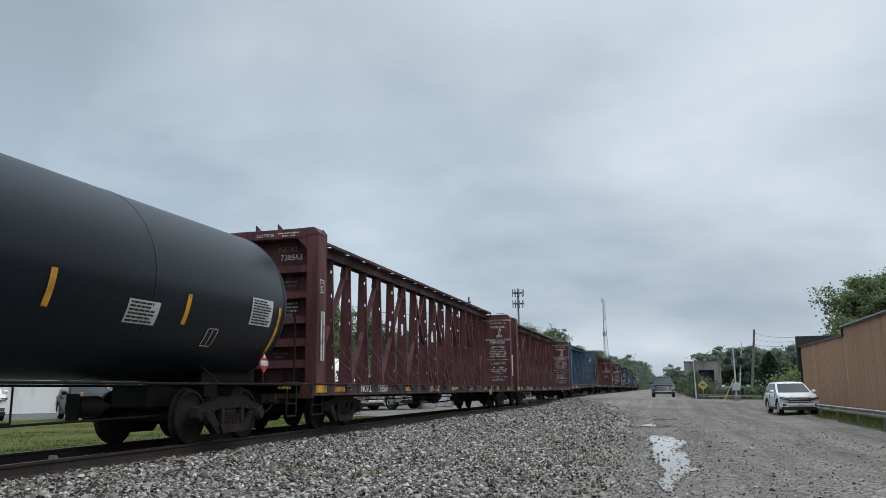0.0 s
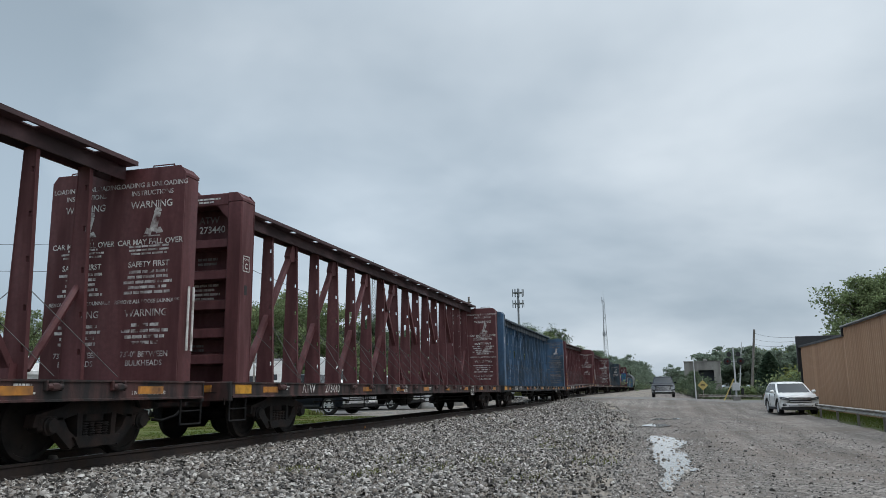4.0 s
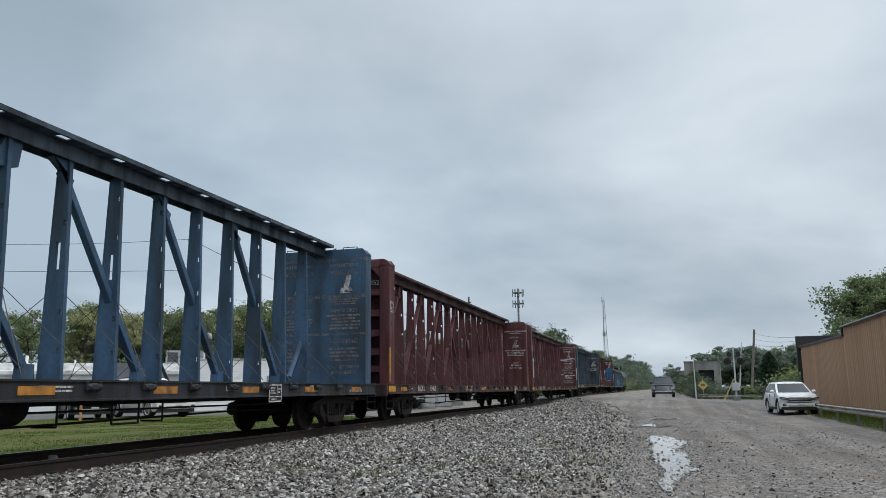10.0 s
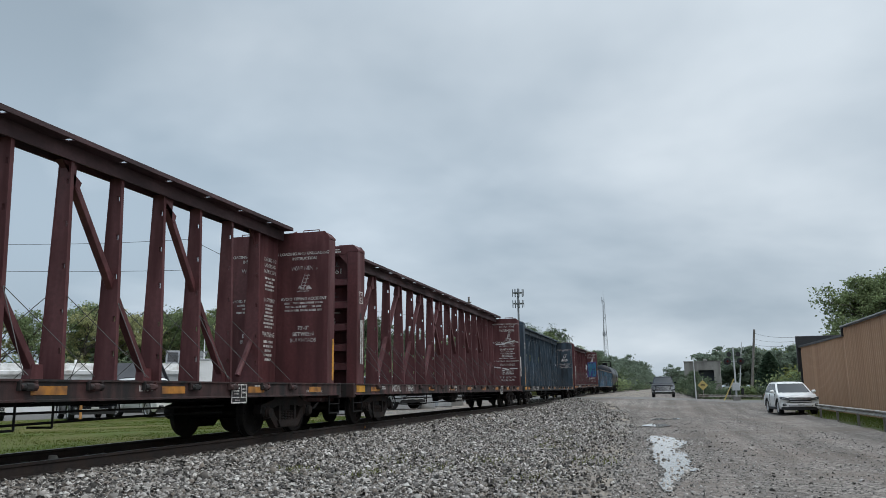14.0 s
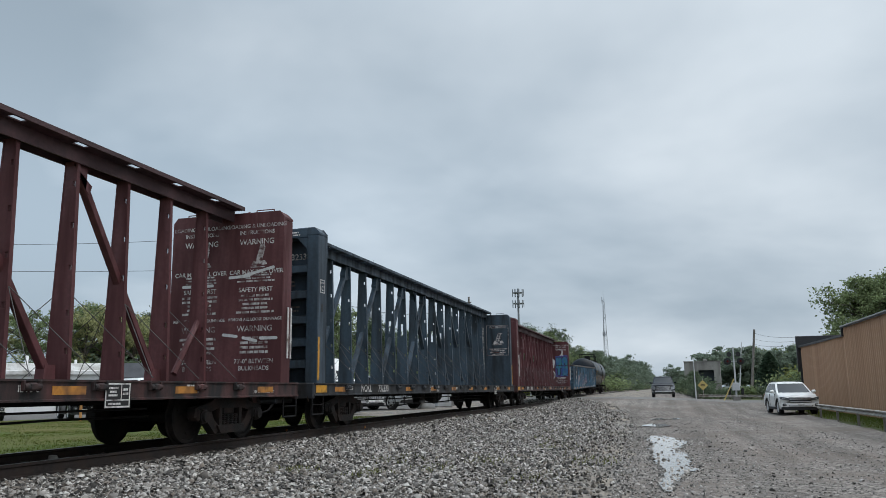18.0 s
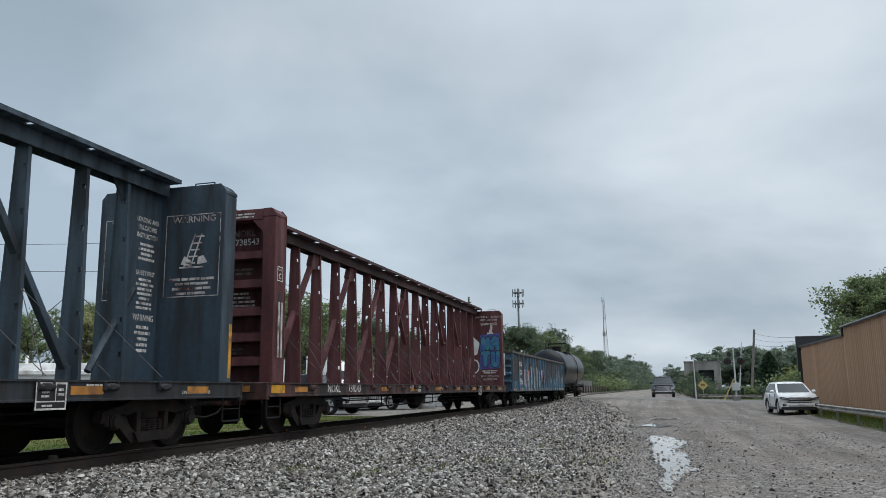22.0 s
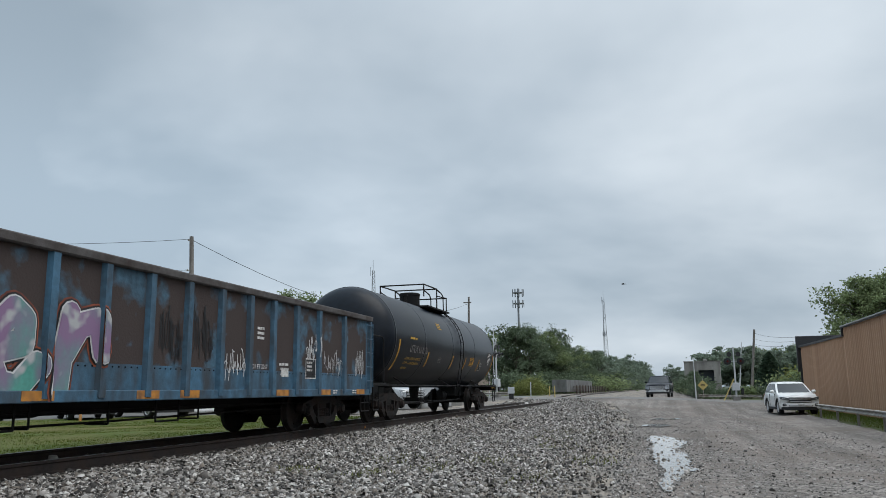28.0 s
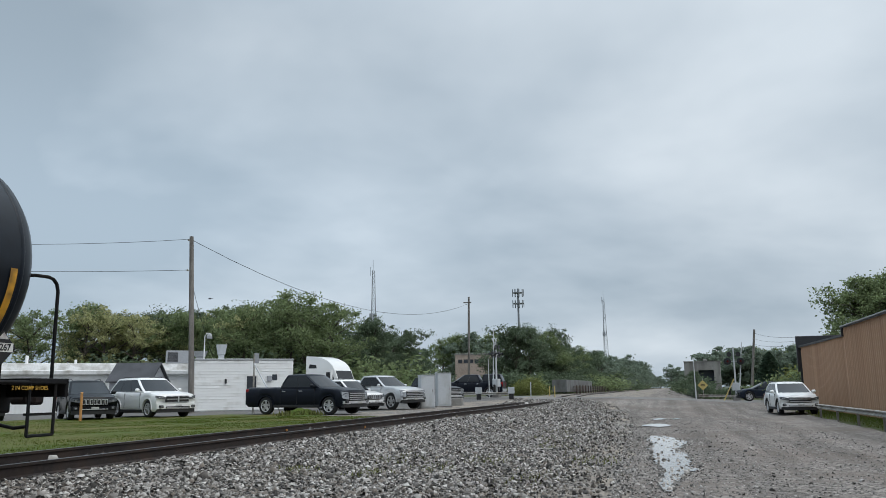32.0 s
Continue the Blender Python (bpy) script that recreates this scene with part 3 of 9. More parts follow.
# ---- loose stone ----
def stones(name, count, place, size, mat, label, seed):
    """Many small angular stones in one mesh; place(rng) gives x, y."""
    rng = np.random.RandomState(seed)
    base = np.array([(0.8, -0.8, -0.5), (0.9, 0.7, -0.6), (-0.8, 0.9, -0.5), (-0.9, -0.7, -0.6), (0.15, -0.75, 0.8), (0.55, 0.5, 0.7), (-0.6, 0.1, 0.75)], float)
    tri = np.array([(0, 1, 5), (0, 5, 4), (1, 2, 5), (2, 6, 5), (2, 3, 6), (3, 0, 4), (3, 4, 6), (4, 5, 6)])
    xy = place(rng, count)
    count = len(xy)
    z = np.array([ground_z(x, y) for x, y in xy])
    sz = size * np.exp(rng.normal(0, 0.34, count))
    v = base[None] * (1 + rng.uniform(-0.3, 0.3, (count, 7, 3)))
    v = v * rng.uniform(0.6, 1.25, (count, 1, 3)) * np.array([1.1, 1.1, 0.75]) * sz[:, None, None]
    q = rng.normal(size=(count, 4)) * np.array([1.0, 0.45, 0.45, 1.0])
    q /= np.linalg.norm(q, axis=1)[:, None]
    w, x, y, zz = q.T
    rot = np.stack([1 - 2 * (y * y + zz * zz), 2 * (x * y - zz * w), 2 * (x * zz + y * w), 2 * (x * y + zz * w), 1 - 2 * (x * x + zz * zz), 2 * (y * zz - x * w),
                    2 * (x * zz - y * w), 2 * (y * zz + x * w), 1 - 2 * (x * x + y * y)], 1).reshape(-1, 3, 3)
    v = np.einsum("nij,nkj->nki", rot, v)
    v[:, :, 0] += xy[:, 0, None]
    v[:, :, 1] += xy[:, 1, None]
    v[:, :, 2] += (z + sz * rng.uniform(0.0, 0.45, count))[:, None]
    f = (tri[None] + 7 * np.arange(count)[:, None, None]).reshape(-1, 3)
    me = bpy.data.meshes.new(name)
    me.vertices.add(count * 7)
    me.vertices.foreach_set("co", v.reshape(-1))
    me.loops.add(len(f) * 3)
    me.loops.foreach_set("vertex_index", f.reshape(-1))
    me.polygons.add(len(f))
    me.polygons.foreach_set("loop_start", np.arange(0, len(f) * 3, 3))
    me.polygons.foreach_set("loop_total", np.full(len(f), 3))
    me.update(calc_edges=True)
    me.validate()
    me.materials.append(mat)
    return tagged(new(name, me), label, "gravel", kind="stuff")


def bed_place(y0, y1, x0=-7.75):
    def place(rng, count):
        y = y0 + (y1 - y0) * rng.uniform(0, 1, count) ** 1.25
        edge = np.array([road_left(a) for a in y])
        u = rng.uniform(0, 1, count)
        u = np.where(rng.uniform(0, 1, count) < 0.75, u, u ** 2)
        x = x0 + (edge - 0.1 - x0) * u
        keep = rng.uniform(0, 1, count) < np.where(x < -7.0, 0.8, np.clip(1.15 - 0.95 * (x - edge + 3.4) / 2.6, 0.10, 1.0))
        return np.stack([x, y], 1)[keep]
    return place


stones("ballast_stone", 125000, bed_place(5.0, 27), 0.0195, M["stone"], "angular grey and white crushed ballast stones", 21)
stones("ballast_stone", 36000, bed_place(26, 64), 0.027, M["stone"], "angular grey and white crushed ballast stones", 22)


def between_rails(rng, count):
    y = rng.uniform(7, 62, count)
    x = np.where(rng.uniform(0, 1, count) < 0.55, rng.uniform(-9.35, -8.1, count), rng.uniform(-11.2, -9.6, count))
    return np.stack([x, y], 1)


stones("ballast_stone", 9000, between_rails, 0.035, M["stone"], "grey ballast stones packed between the rails", 23)


def road_place(rng, count):
    y = 9 + 45 * rng.uniform(0, 1, count) ** 1.6
    x = np.array([road_left(a) for a in y]) - 0.2 + rng.uniform(0, 1, count) ** 1.7 * 6.0
    return np.stack([x, y], 1)


stones("road_pebble", 16000, road_place, 0.013, M["pebble"], "small loose pebbles scattered on the road", 24)

# ---- puddles ----
m = bpy.data.materials.new("shallow_puddle_water")
m.use_nodes = True
b = m.node_tree.nodes["Principled BSDF"]
b.inputs["Base Color"].default_value = (0.34, 0.31, 0.27, 1)
b.inputs["Roughness"].default_value = 0.03
b.inputs["Specular IOR Level"].default_value = 0.9
b.inputs["IOR"].default_value = 1.4
M["water"] = m


def puddle(table, seed):
    """A ragged pool; table: (y, from x, to x) along the road."""
    y0, y1 = table[0][0], table[-1][0]
    n = int((y1 - y0) / 0.09)
    rows = []
    for i in range(n + 1):
        y = y0 + (y1 - y0) * i / n
        a, b = lerp_table([(t[0], t[1]) for t in table], y), lerp_table([(t[0], t[2]) for t in table], y)
        rag = min(0.16, 0.3 * (b - a))
        a += rag * noise.noise((y * 1.1, seed, 0)) + 0.6 * rag * noise.noise((y * 4.0, seed, 5))
        b += rag * noise.noise((y * 1.3, seed, 9)) + 0.9 * rag * noise.noise((y * 3.5, seed, 3))
        c = (a + b) / 2
        z = ground_z(0, y) + (0.02 if y < 28 else 0.032)
        rows.append([(min(a, c - 0.01), y, z), (max(b, c + 0.01), y, z)])
    v = [p for row in rows for p in row]
    f = [(2 * k, 2 * k + 1, 2 * k + 3, 2 * k + 2) for k in range(n)]
    return solid("puddle", Shape().add(v, f), M["water"], "shallow rain puddle reflecting the grey sky", "puddle", "puddles in the road", "structure")


PUDDLES = [[(11.8, -0.11, -0.03), (12.6, -0.17, 0.02), (14.0, -0.18, 0.16), (15.0, -0.24, 0.38), (16.2, -0.31, 0.36), (18.0, -0.39, 0.25), (20.0, -0.44, 0.22), (22.6, -0.56, 0.42), (23.8, -0.66, 0.15), (25.2, -0.66, -0.25)],
           [(30.6, -0.45, -0.3), (31.3, -1.05, 0.05), (32.2, -1.0, 0.1), (33.3, -0.7, -0.3)],
           [(37.2, -0.6, -0.5), (38.2, -0.7, -0.05), (39.4, -0.6, -0.3)], [(37.6, 0.1, 0.2), (38.5, 0.02, 0.5), (39.3, 0.2, 0.4)]]
for k, a in enumerate(PUDDLES):
    puddle(a, k + 1.5)


def puddle_stones(rng, count):
    out = []
    while len(out) < count:
        t = PUDDLES[0 if rng.uniform() < 0.93 else rng.randint(1, 4)]
        y = rng.uniform(t[0][0], t[-1][0])
        a, b = lerp_table([(q[0], q[1]) for q in t], y), lerp_table([(q[0], q[2]) for q in t], y)
        u = rng.uniform(-0.3, 1.3)
        if rng.uniform() < 0.5:
            u = rng.choice([rng.normal(0.0, 0.1), rng.normal(0.9, 0.2)])
        out.append((a + (b - a) * u, y))
    return np.array(out)


stones("road_pebble", 1500, puddle_stones, 0.02, M["pebble"], "wet pebbles standing out of the puddles", 25)

# ---- train ----
def wheel_shape():
    """A wheelset, its axle along x, centred on the axle."""
    s, t = Shape(), Shape()
    for side in (-1, 1):
        prof = [(0.66, 0.10), (0.66, 0.19), (0.685, 0.37), (0.682, 0.485), (0.70, 0.487), (0.712, 0.462), (0.80, 0.452), (0.805, 0.44), (0.803, 0.40), (0.775, 0.385), (0.765, 0.30), (0.78, 0.20), (0.815, 0.16), (0.82, 0.09)]
        prof = [(side * a, r) for a, r in prof]
        s.lathe(prof if side > 0 else prof[::-1], n=36)
        # casting lugs and chalk flecks make the turning visible
        for k in range(3):
            a = 2.094 * k + 0.4
            y, z = 0.27 * math.cos(a), 0.27 * math.sin(a)
            x0, x1 = sorted((side * 0.765, side * 0.782))
            s.box(x0, x1, y - 0.03, y + 0.03, z - 0.03, z + 0.03, 0.006)
        tr = [(0.714, 0.4625), (0.796, 0.4545)]
        tr = [(side * a, r) for a, r in tr]
        n, v, f = 36, [], []
        for h, r in tr:
            v += [(h, (r + 0.0015) * math.cos(2 * math.pi * i / n), (r + 0.0015) * math.sin(2 * math.pi * i / n)) for i in range(n)]
        f = [(i, (i + 1) % n, n + (i + 1) % n, n + i) for i in range(n)]
        t.add(v, f)
    s.cyl((-0.95, 0, 0), (0.95, 0, 0), 0.082, n=14)
    return s, t


_ws, _wt = wheel_shape()
WHEEL = _ws.mesh("wheelset", M["wheel_steel"], 40)
TREAD = _wt.mesh("tread", M["tread_steel"], 60)
WHEEL_R = 0.457
WHEELBASE = 1.80


def bogie_meshes():
    h = WHEELBASE / 2
    frame_s = Shape()
    # one cast side frame with its two windows, as a closed ring of plates
    x0, x1 = 0.93, 1.08
    top = [(-1.15, 0.44), (-1.11, 0.60), (-0.66, 0.69), (-0.46, 0.78), (0.46, 0.78), (0.66, 0.69), (1.11, 0.60), (1.15, 0.44)]
    low = [(-0.98, 0.46), (-0.95, 0.505), (-0.60, 0.535), (-0.42, 0.58), (0.42, 0.58), (0.60, 0.535), (0.95, 0.505), (0.98, 0.46)]
    for (a, b), (c, d) in zip(zip(top, top[1:]), zip(low, low[1:])):
        frame_s.prism([a, b, d, c], 0, x0, x1)
    for s in (-1, 1):
        frame_s.prism([(s * 0.64, 0.56), (s * 0.86, 0.53), (s * 0.74, 0.36), (s * 0.48, 0.14), (s * 0.28, 0.22), (s * 0.52, 0.38)], 0, x0, x1)
        frame_s.prism([(s * 0.29, 0.60), (s * 0.39, 0.60), (s * 0.37, 0.22), (s * 0.28, 0.22)], 0, x0 - 0.01, x1 + 0.01)
        frame_s.box(0.90, 1.11, *sorted((s * (h - 0.16), s * (h + 0.17))), 0.38, 0.58, 0.03)
    frame_s.prism([(-0.46, 0.29), (0.46, 0.29), (0.36, 0.15), (-0.36, 0.15)], 0, 0.90, 1.12)
    bolster = Shape().box(-1.05, 1.05, -0.20, 0.20, 0.46, 0.70, 0.03)
    bolster.box(-0.30, 0.30, -0.25, 0.25, 0.69, 0.78, 0.02)
    spring = Shape()
    prof = []
    for k in range(6):
        z = 0.28 + 0.033 * k
        prof += [(z, 0.052), (z + 0.008, 0.068), (z + 0.018, 0.068), (z + 0.026, 0.052)]
    spring.lathe(prof, axis=2, n=12)
    cap = Shape().lathe([(0.0, 0.10), (0.03, 0.12), (0.09, 0.12), (0.10, 0.10), (0.14, 0.09), (0.145, 0.03)], n=16)
    beam = Shape().box(-0.75, 0.75, -0.05, 0.05, 0.34, 0.44, 0.02)
    for sx in (-1, 1):
        beam.box(*sorted((sx * 0.66, sx * 0.80)), -0.05, 0.09, 0.28, 0.58, 0.02)
    return (frame_s.mesh("side_frame", M["bogie_steel"]), bolster.mesh("bogie", M["bogie_steel"]), spring.mesh("spring", M["bogie_steel"], 50),
            cap.mesh("bearing_cap", M["bogie_steel"], 40), beam.mesh("brake_beam", M["bogie_steel"]))


SIDE_FRAME, BOLSTER, SPRING, CAP, BRAKE_BEAM = bogie_meshes()


def bogie(car, y):
    b = part("bogie", BOLSTER, None, car, "dusty brown three-piece freight bogie", at=pose(0, y, 0))
    for s in (-1, 1):
        part("side_frame", SIDE_FRAME, None, b, at=pose(0, 0, 0, 0, 0, 0 if s > 0 else 180))
        part("brake_beam", BRAKE_BEAM, None, b, at=pose(0, s * 0.36, 0, 0, 0, 0 if s > 0 else 180))
        part("wheelset", WHEEL, None, b, "dark rusty steel wheelset", at=pose(0, s * WHEELBASE / 2, WHEEL_R))
    for sx in (-1, 1):
        for dy in (-0.20, -0.07, 0.07, 0.20):
            part("spring", SPRING, None, b, at=pose(sx * 1.03, dy, 0))
        for s in (-1, 1):
            part("bearing_cap", CAP, None, b, at=pose(sx * 1.04, s * WHEELBASE / 2, WHEEL_R, 0, 0, 0 if sx > 0 else 180))
    return b


def coupler_mesh():
    s = Shape().box(-0.09, 0.09, -0.75, 0.0, -0.10, 0.08, 0.03)
    s.box(-0.17, 0.17, -0.95, -0.72, -0.14, 0.14, 0.04)
    s.box(-0.20, -0.06, -1.02, -0.80, -0.15, 0.13, 0.04)
    s.box(-0.03, 0.03, -0.86, -0.80, 0.1, 0.2, 0.01)
    hose = Shape()
    hose.tube([(0.28, -0.2, -0.05), (0.34, -0.42, -0.22), (0.32, -0.68, -0.40), (0.22, -0.92, -0.47), (0.1, -1.05, -0.45)], 0.025, 8)
    lever = Shape().tube([(0.08, -0.72, 0.14), (0.42, -0.55, 0.03), (1.15, -0.5, -0.02), (1.2, -0.52, -0.22)], 0.014, 6)
    return s.mesh("coupler", M["bogie_steel"]), hose.mesh("air_hose", M["steel_black"], 50), lever.mesh("uncoupling_lever", M["bogie_steel"])


COUPLER, HOSE, LEVER = coupler_mesh()


def ends(car, y, z=0.86):
    """Couplers, hoses and levers at both ends; y: the distance of the draft gear from the middle."""
    for s in (-1, 1):
        turn = 0 if s < 0 else 180
        part("coupler", COUPLER, None, car, at=pose(0, s * y, z, 0, 0, turn))
        part("air_hose", HOSE, None, car, "black rubber air hose", at=pose(0, s * y, z, 0, 0, turn))
        part("uncoupling_lever", LEVER, None, car, at=pose(0, s * y, z, 0, 0, turn))


INNER = 11.125          # half the length between bulkheads
COLUMNS = [0.6225 + 1.245 * k for k in range(8)]
HALF_W, DECK, B_TOP = 1.31, 1.045, 4.56


def column_mesh(mat, name="column", bottom=0.21, top=0.115, foot=DECK, head=4.42, thick=0.034, slot=False):
    """A tapered flush post; lashing key-slots pierce it near both edges, on some a long hole as well."""
    e, h = 0.022, 0.028
    bands = [(4.02, 4.11, "pair"), (3.36, 3.45, "pair"), (2.01, 2.10, "pair"), (1.44, 1.53, "pair")]
    bands.append((2.70, 3.12, "mid") if slot else (2.70, 2.79, "pair"))
    bands.sort()
    levels = sorted([foot, head] + [z for b in bands for z in b[:2]])

    def width(z):
        return bottom + (top - bottom) * (z - foot) / (head - foot)
    s = Shape()
    ring = []
    for z in levels:
        w = width(z)
        ring.append([(-w, -thick, z), (-w + e, -thick, z), (-w + e, -h, z), (w - e, -h, z), (w - e, -thick, z), (w, -thick, z),
                     (w, thick, z), (w - e, thick, z), (w - e, h, z), (-w + e, h, z), (-w + e, thick, z), (-w, thick, z)])
    for lo, hi in zip(ring, ring[1:]):
        z0, z1 = lo[0][2], hi[0][2]
        kind = next((b[2] for b in bands if b[0] == z0 and b[1] == z1), "")
        s.add(lo + hi, [(i, (i + 1) % 12, 12 + (i + 1) % 12, 12 + i) for i in range(12) if not (kind and i in (2, 8))])
        if not kind:
            continue
        wa, wb = width(z0) - e, width(z1) - e
        gaps = [(1, 0.026)]
        if kind == "mid":
            cut = [((-0.045, -0.045), (0.045, 0.045))]
        else:
            cut = [((g * (wa - 0.035) - r, g * (wb - 0.035) - r), (g * (wa - 0.035) + r, g * (wb - 0.035) + r)) for g, r in gaps]
        edges = [(-wa, -wb)] + [p for c in cut for p in c] + [(wa, wb)]
        for (a0, a1), (b0, b1) in zip(edges[::2], edges[1::2]):
            s.add([(a0, -h, z0), (b0, -h, z0), (b1, -h, z1), (a1, -h, z1), (a0, h, z0), (b0, h, z0), (b1, h, z1), (a1, h, z1)],
                  [(0, 1, 2, 3), (5, 4, 7, 6), (0, 3, 7, 4), (1, 5, 6, 2)])
        for (a0, a1), (b0, b1) in cut:
            s.add([(a0, -h, z0), (b0, -h, z0), (b0, h, z0), (a0, h, z0)], [(0, 3, 2, 1)])
            s.add([(a1, -h, z1), (b1, -h, z1), (b1, h, z1), (a1, h, z1)], [(0, 1, 2, 3)])
    s.add(ring[0], [tuple(range(12))[::-1]])
    s.add(ring[-1], [tuple(range(12))])
    return s.mesh(name, mat)


def bulkhead_meshes(mat, inner=INNER, deep=0.46):
    """The front bulkhead: its flat face looks to +y, its ribs to -y."""
    plate_s = Shape()
    y0 = -inner
    top = [(-HALF_W, 4.44), (-HALF_W + 0.10, B_TOP), (HALF_W - 0.10, B_TOP), (HALF_W, 4.44)]
    outline = [(-HALF_W, DECK), (HALF_W, DECK)] + [(x, z) for x, z in top[::-1]]
    plate_s.prism([(z, x) for x, z in outline], 1, y0 - 0.02, y0)
    frame_s, posts = Shape(), []
    for sx in (-1, 1):
        side_s = Shape()
        posts.append(side_s)
        side_s.box(*sorted((sx * (HALF_W - 0.30), sx * HALF_W)), y0 - deep, y0 - 0.02, DECK - 0.05, 4.38, 0.02)
        side_s.prism([(4.38, sx * (HALF_W - 0.30)), (4.38, sx * HALF_W), (4.43, sx * HALF_W), (B_TOP - 0.01, sx * (HALF_W - 0.12)), (B_TOP - 0.01, sx * (HALF_W - 0.30))], 1, y0 - deep, y0 - 0.02)
        side_s.prism([(4.32, sx * (HALF_W - 0.30)), (4.05, sx * (HALF_W - 0.30)), (4.32, sx * (HALF_W - 0.55))], 1, y0 - deep + 0.02, y0 - deep + 0.06)
    frame_s.box(-HALF_W + 0.30, HALF_W - 0.30, y0 - deep + 0.01, y0 - 0.02, 4.32, B_TOP - 0.01, 0.015)
    ribs = []
    for z in (3.62, 3.02, 2.45, 1.93, 1.45):
        ribs.append(Shape().loft([[(x, y0 - 0.02, z + 0.15), (x, y0 - 0.30, z + 0.085), (x, y0 - 0.32, z - 0.07), (x, y0 - 0.02, z - 0.10)] for x in (-HALF_W + 0.30, HALF_W - 0.30)]).mesh("rib", mat))
    post = Shape().box(-0.62, -0.46, y0 - 0.40, y0 - 0.02, DECK, 4.32, 0.01)
    handle = Shape().tube([(0.62, y0 - 0.1, B_TOP), (0.62, y0 - 0.1, B_TOP + 0.06), (1.02, y0 - 0.1, B_TOP + 0.06), (1.02, y0 - 0.1, B_TOP)], 0.012, 6)
    fin = Shape().prism([(y0 - deep + 0.01, B_TOP - 0.02), (y0 - 0.02, B_TOP - 0.02), (y0 - deep + 0.01, B_TOP + 0.12)], 0, 0.26, 0.28)
    return plate_s.mesh("face_plate", mat), frame_s.mesh("bulkhead", mat), ribs + [p.mesh("end_post", mat) for p in posts], post.mesh("post", mat), handle.mesh("handle", mat), fin.mesh("chord_fin", mat)


def cable_mesh(dy, z=2.32):
    s = Shape().cyl((0.16, 0, z), (1.22, dy, DECK + 0.04), 0.0065, n=5)
    return s.mesh("cable", M["wire"])


CABLES = [cable_mesh(0.62), cable_mesh(-0.62), cable_mesh(0.12, 2.2)]


def winch_mesh(mat):
    s = Shape().box(-0.05, 0.06, -0.07, 0.07, -0.13, -0.03, 0.02)
    s.cyl((0.02, -0.13, -0.08), (0.02, 0.13, -0.08), 0.04, n=10)
    s.box(-0.04, 0.04, -0.14, -0.11, -0.13, 0.0, 0.01)
    s.box(-0.04, 0.04, 0.11, 0.14, -0.13, 0.0, 0.01)
    return s.mesh("winch", mat)


def underframe_meshes(mat_side):
    sill = Shape()
    e, w = 11.72, HALF_W
    chan = [(w - 0.14, 0.762), (w + 0.025, 0.762), (w + 0.025, 0.788), (w, 0.795), (w, DECK - 0.04), (w + 0.025, DECK - 0.034), (w + 0.025, DECK - 0.008), (w - 0.14, DECK - 0.008), (w - 0.14, DECK - 0.03), (w - 0.03, DECK - 0.04), (w - 0.03, 0.79), (w - 0.14, 0.784)]
    sill.loft([[(x, y, z) for x, z in chan] for y in (-e, e)])
    deck = Shape().box(-w + 0.02, w - 0.02, -e + 0.02, e - 0.02, DECK - 0.05, DECK - 0.006)
    centre = Shape().box(-0.33, 0.33, -11.3, 11.3, 0.69, DECK - 0.06, 0.02)
    cross = Shape().loft([[(x, y, z) for x, z in ((-w + 0.1, 0.84), (-0.34, 0.72), (0.34, 0.72), (w - 0.1, 0.84), (w - 0.1, 0.99), (-w + 0.1, 0.99))] for y in (-0.03, 0.03)])
    end_s = Shape().box(-w, w, e - 0.06, e + 0.05, 0.70, DECK, 0.02)
    end_s.box(-0.45, 0.45, 11.0, e + 0.08, 0.60, 1.0, 0.03)
    return sill.mesh("side_sill", mat_side), deck.mesh("deck", mat_side), centre.mesh("centre_sill", M["steel_black"]), cross.mesh("crossbearer", M["steel_black"]), end_s.mesh("end_sill", mat_side)


def brake_gear():
    """Air reservoir, brake cylinder, rigging rods and pipes under a wagon."""
    tank_s = Shape().lathe([(-0.75, 0.06), (-0.7, 0.19), (-0.62, 0.23), (0.3, 0.23), (0.38, 0.19), (0.42, 0.06)], axis=1, n=16)
    cylinder = Shape().lathe([(-0.3, 0.16), (0.18, 0.17), (0.22, 0.10), (0.5, 0.04)], axis=1, n=14)
    cylinder.box(-0.12, 0.12, -0.34, -0.3, -0.2, 0.2, 0.02)
    rods = Shape()
    rods.tube([(0.55, -8.0, 0.50), (0.6, -4.2, 0.38), (0.6, -3.5, 0.42), (0.5, 1.2, 0.44), (0.5, 5.8, 0.50), (0.45, 8.0, 0.48)], 0.018, 6)
    rods.tube([(0.85, -7.4, 0.62), (0.85, 7.4, 0.62)], 0.016, 6)
    for y in (-4.2, -0.6, 0.9, 3.2):
        rods.tube([(0.85, y, 0.80), (0.85, y, 0.42), (0.45, y, 0.42)], 0.016, 6)
    for y in (-1.6, -1.0, 1.8, 2.4):
        rods.tube([(1.0, y, 0.82), (1.0, y, 0.42)], 0.016, 6)
    rods.tube([(1.0, -1.6, 0.42), (1.0, -1.0, 0.42)], 0.016, 6)
    rods.tube([(1.0, 1.8, 0.42), (1.0, 2.4, 0.42)], 0.016, 6)
    return tank_s.mesh("air_reservoir", M["steel_black"], 40), cylinder.mesh("brake_cylinder", M["steel_black"], 40), rods.mesh("brake_rigging", M["steel_black"])


RESERVOIR, CYLINDER, RIGGING = brake_gear()
STIRRUP = Shape().tube([(1.27, -0.28, 0.78), (1.27, -0.28, 0.36), (1.27, 0.28, 0.36), (1.27, 0.28, 0.78)], 0.018, 6)
STIRRUP = STIRRUP.tube([(1.27, -0.28, 0.57), (1.27, 0.28, 0.57)], 0.012, 6).mesh("stirrup_step", M["steel_black"])


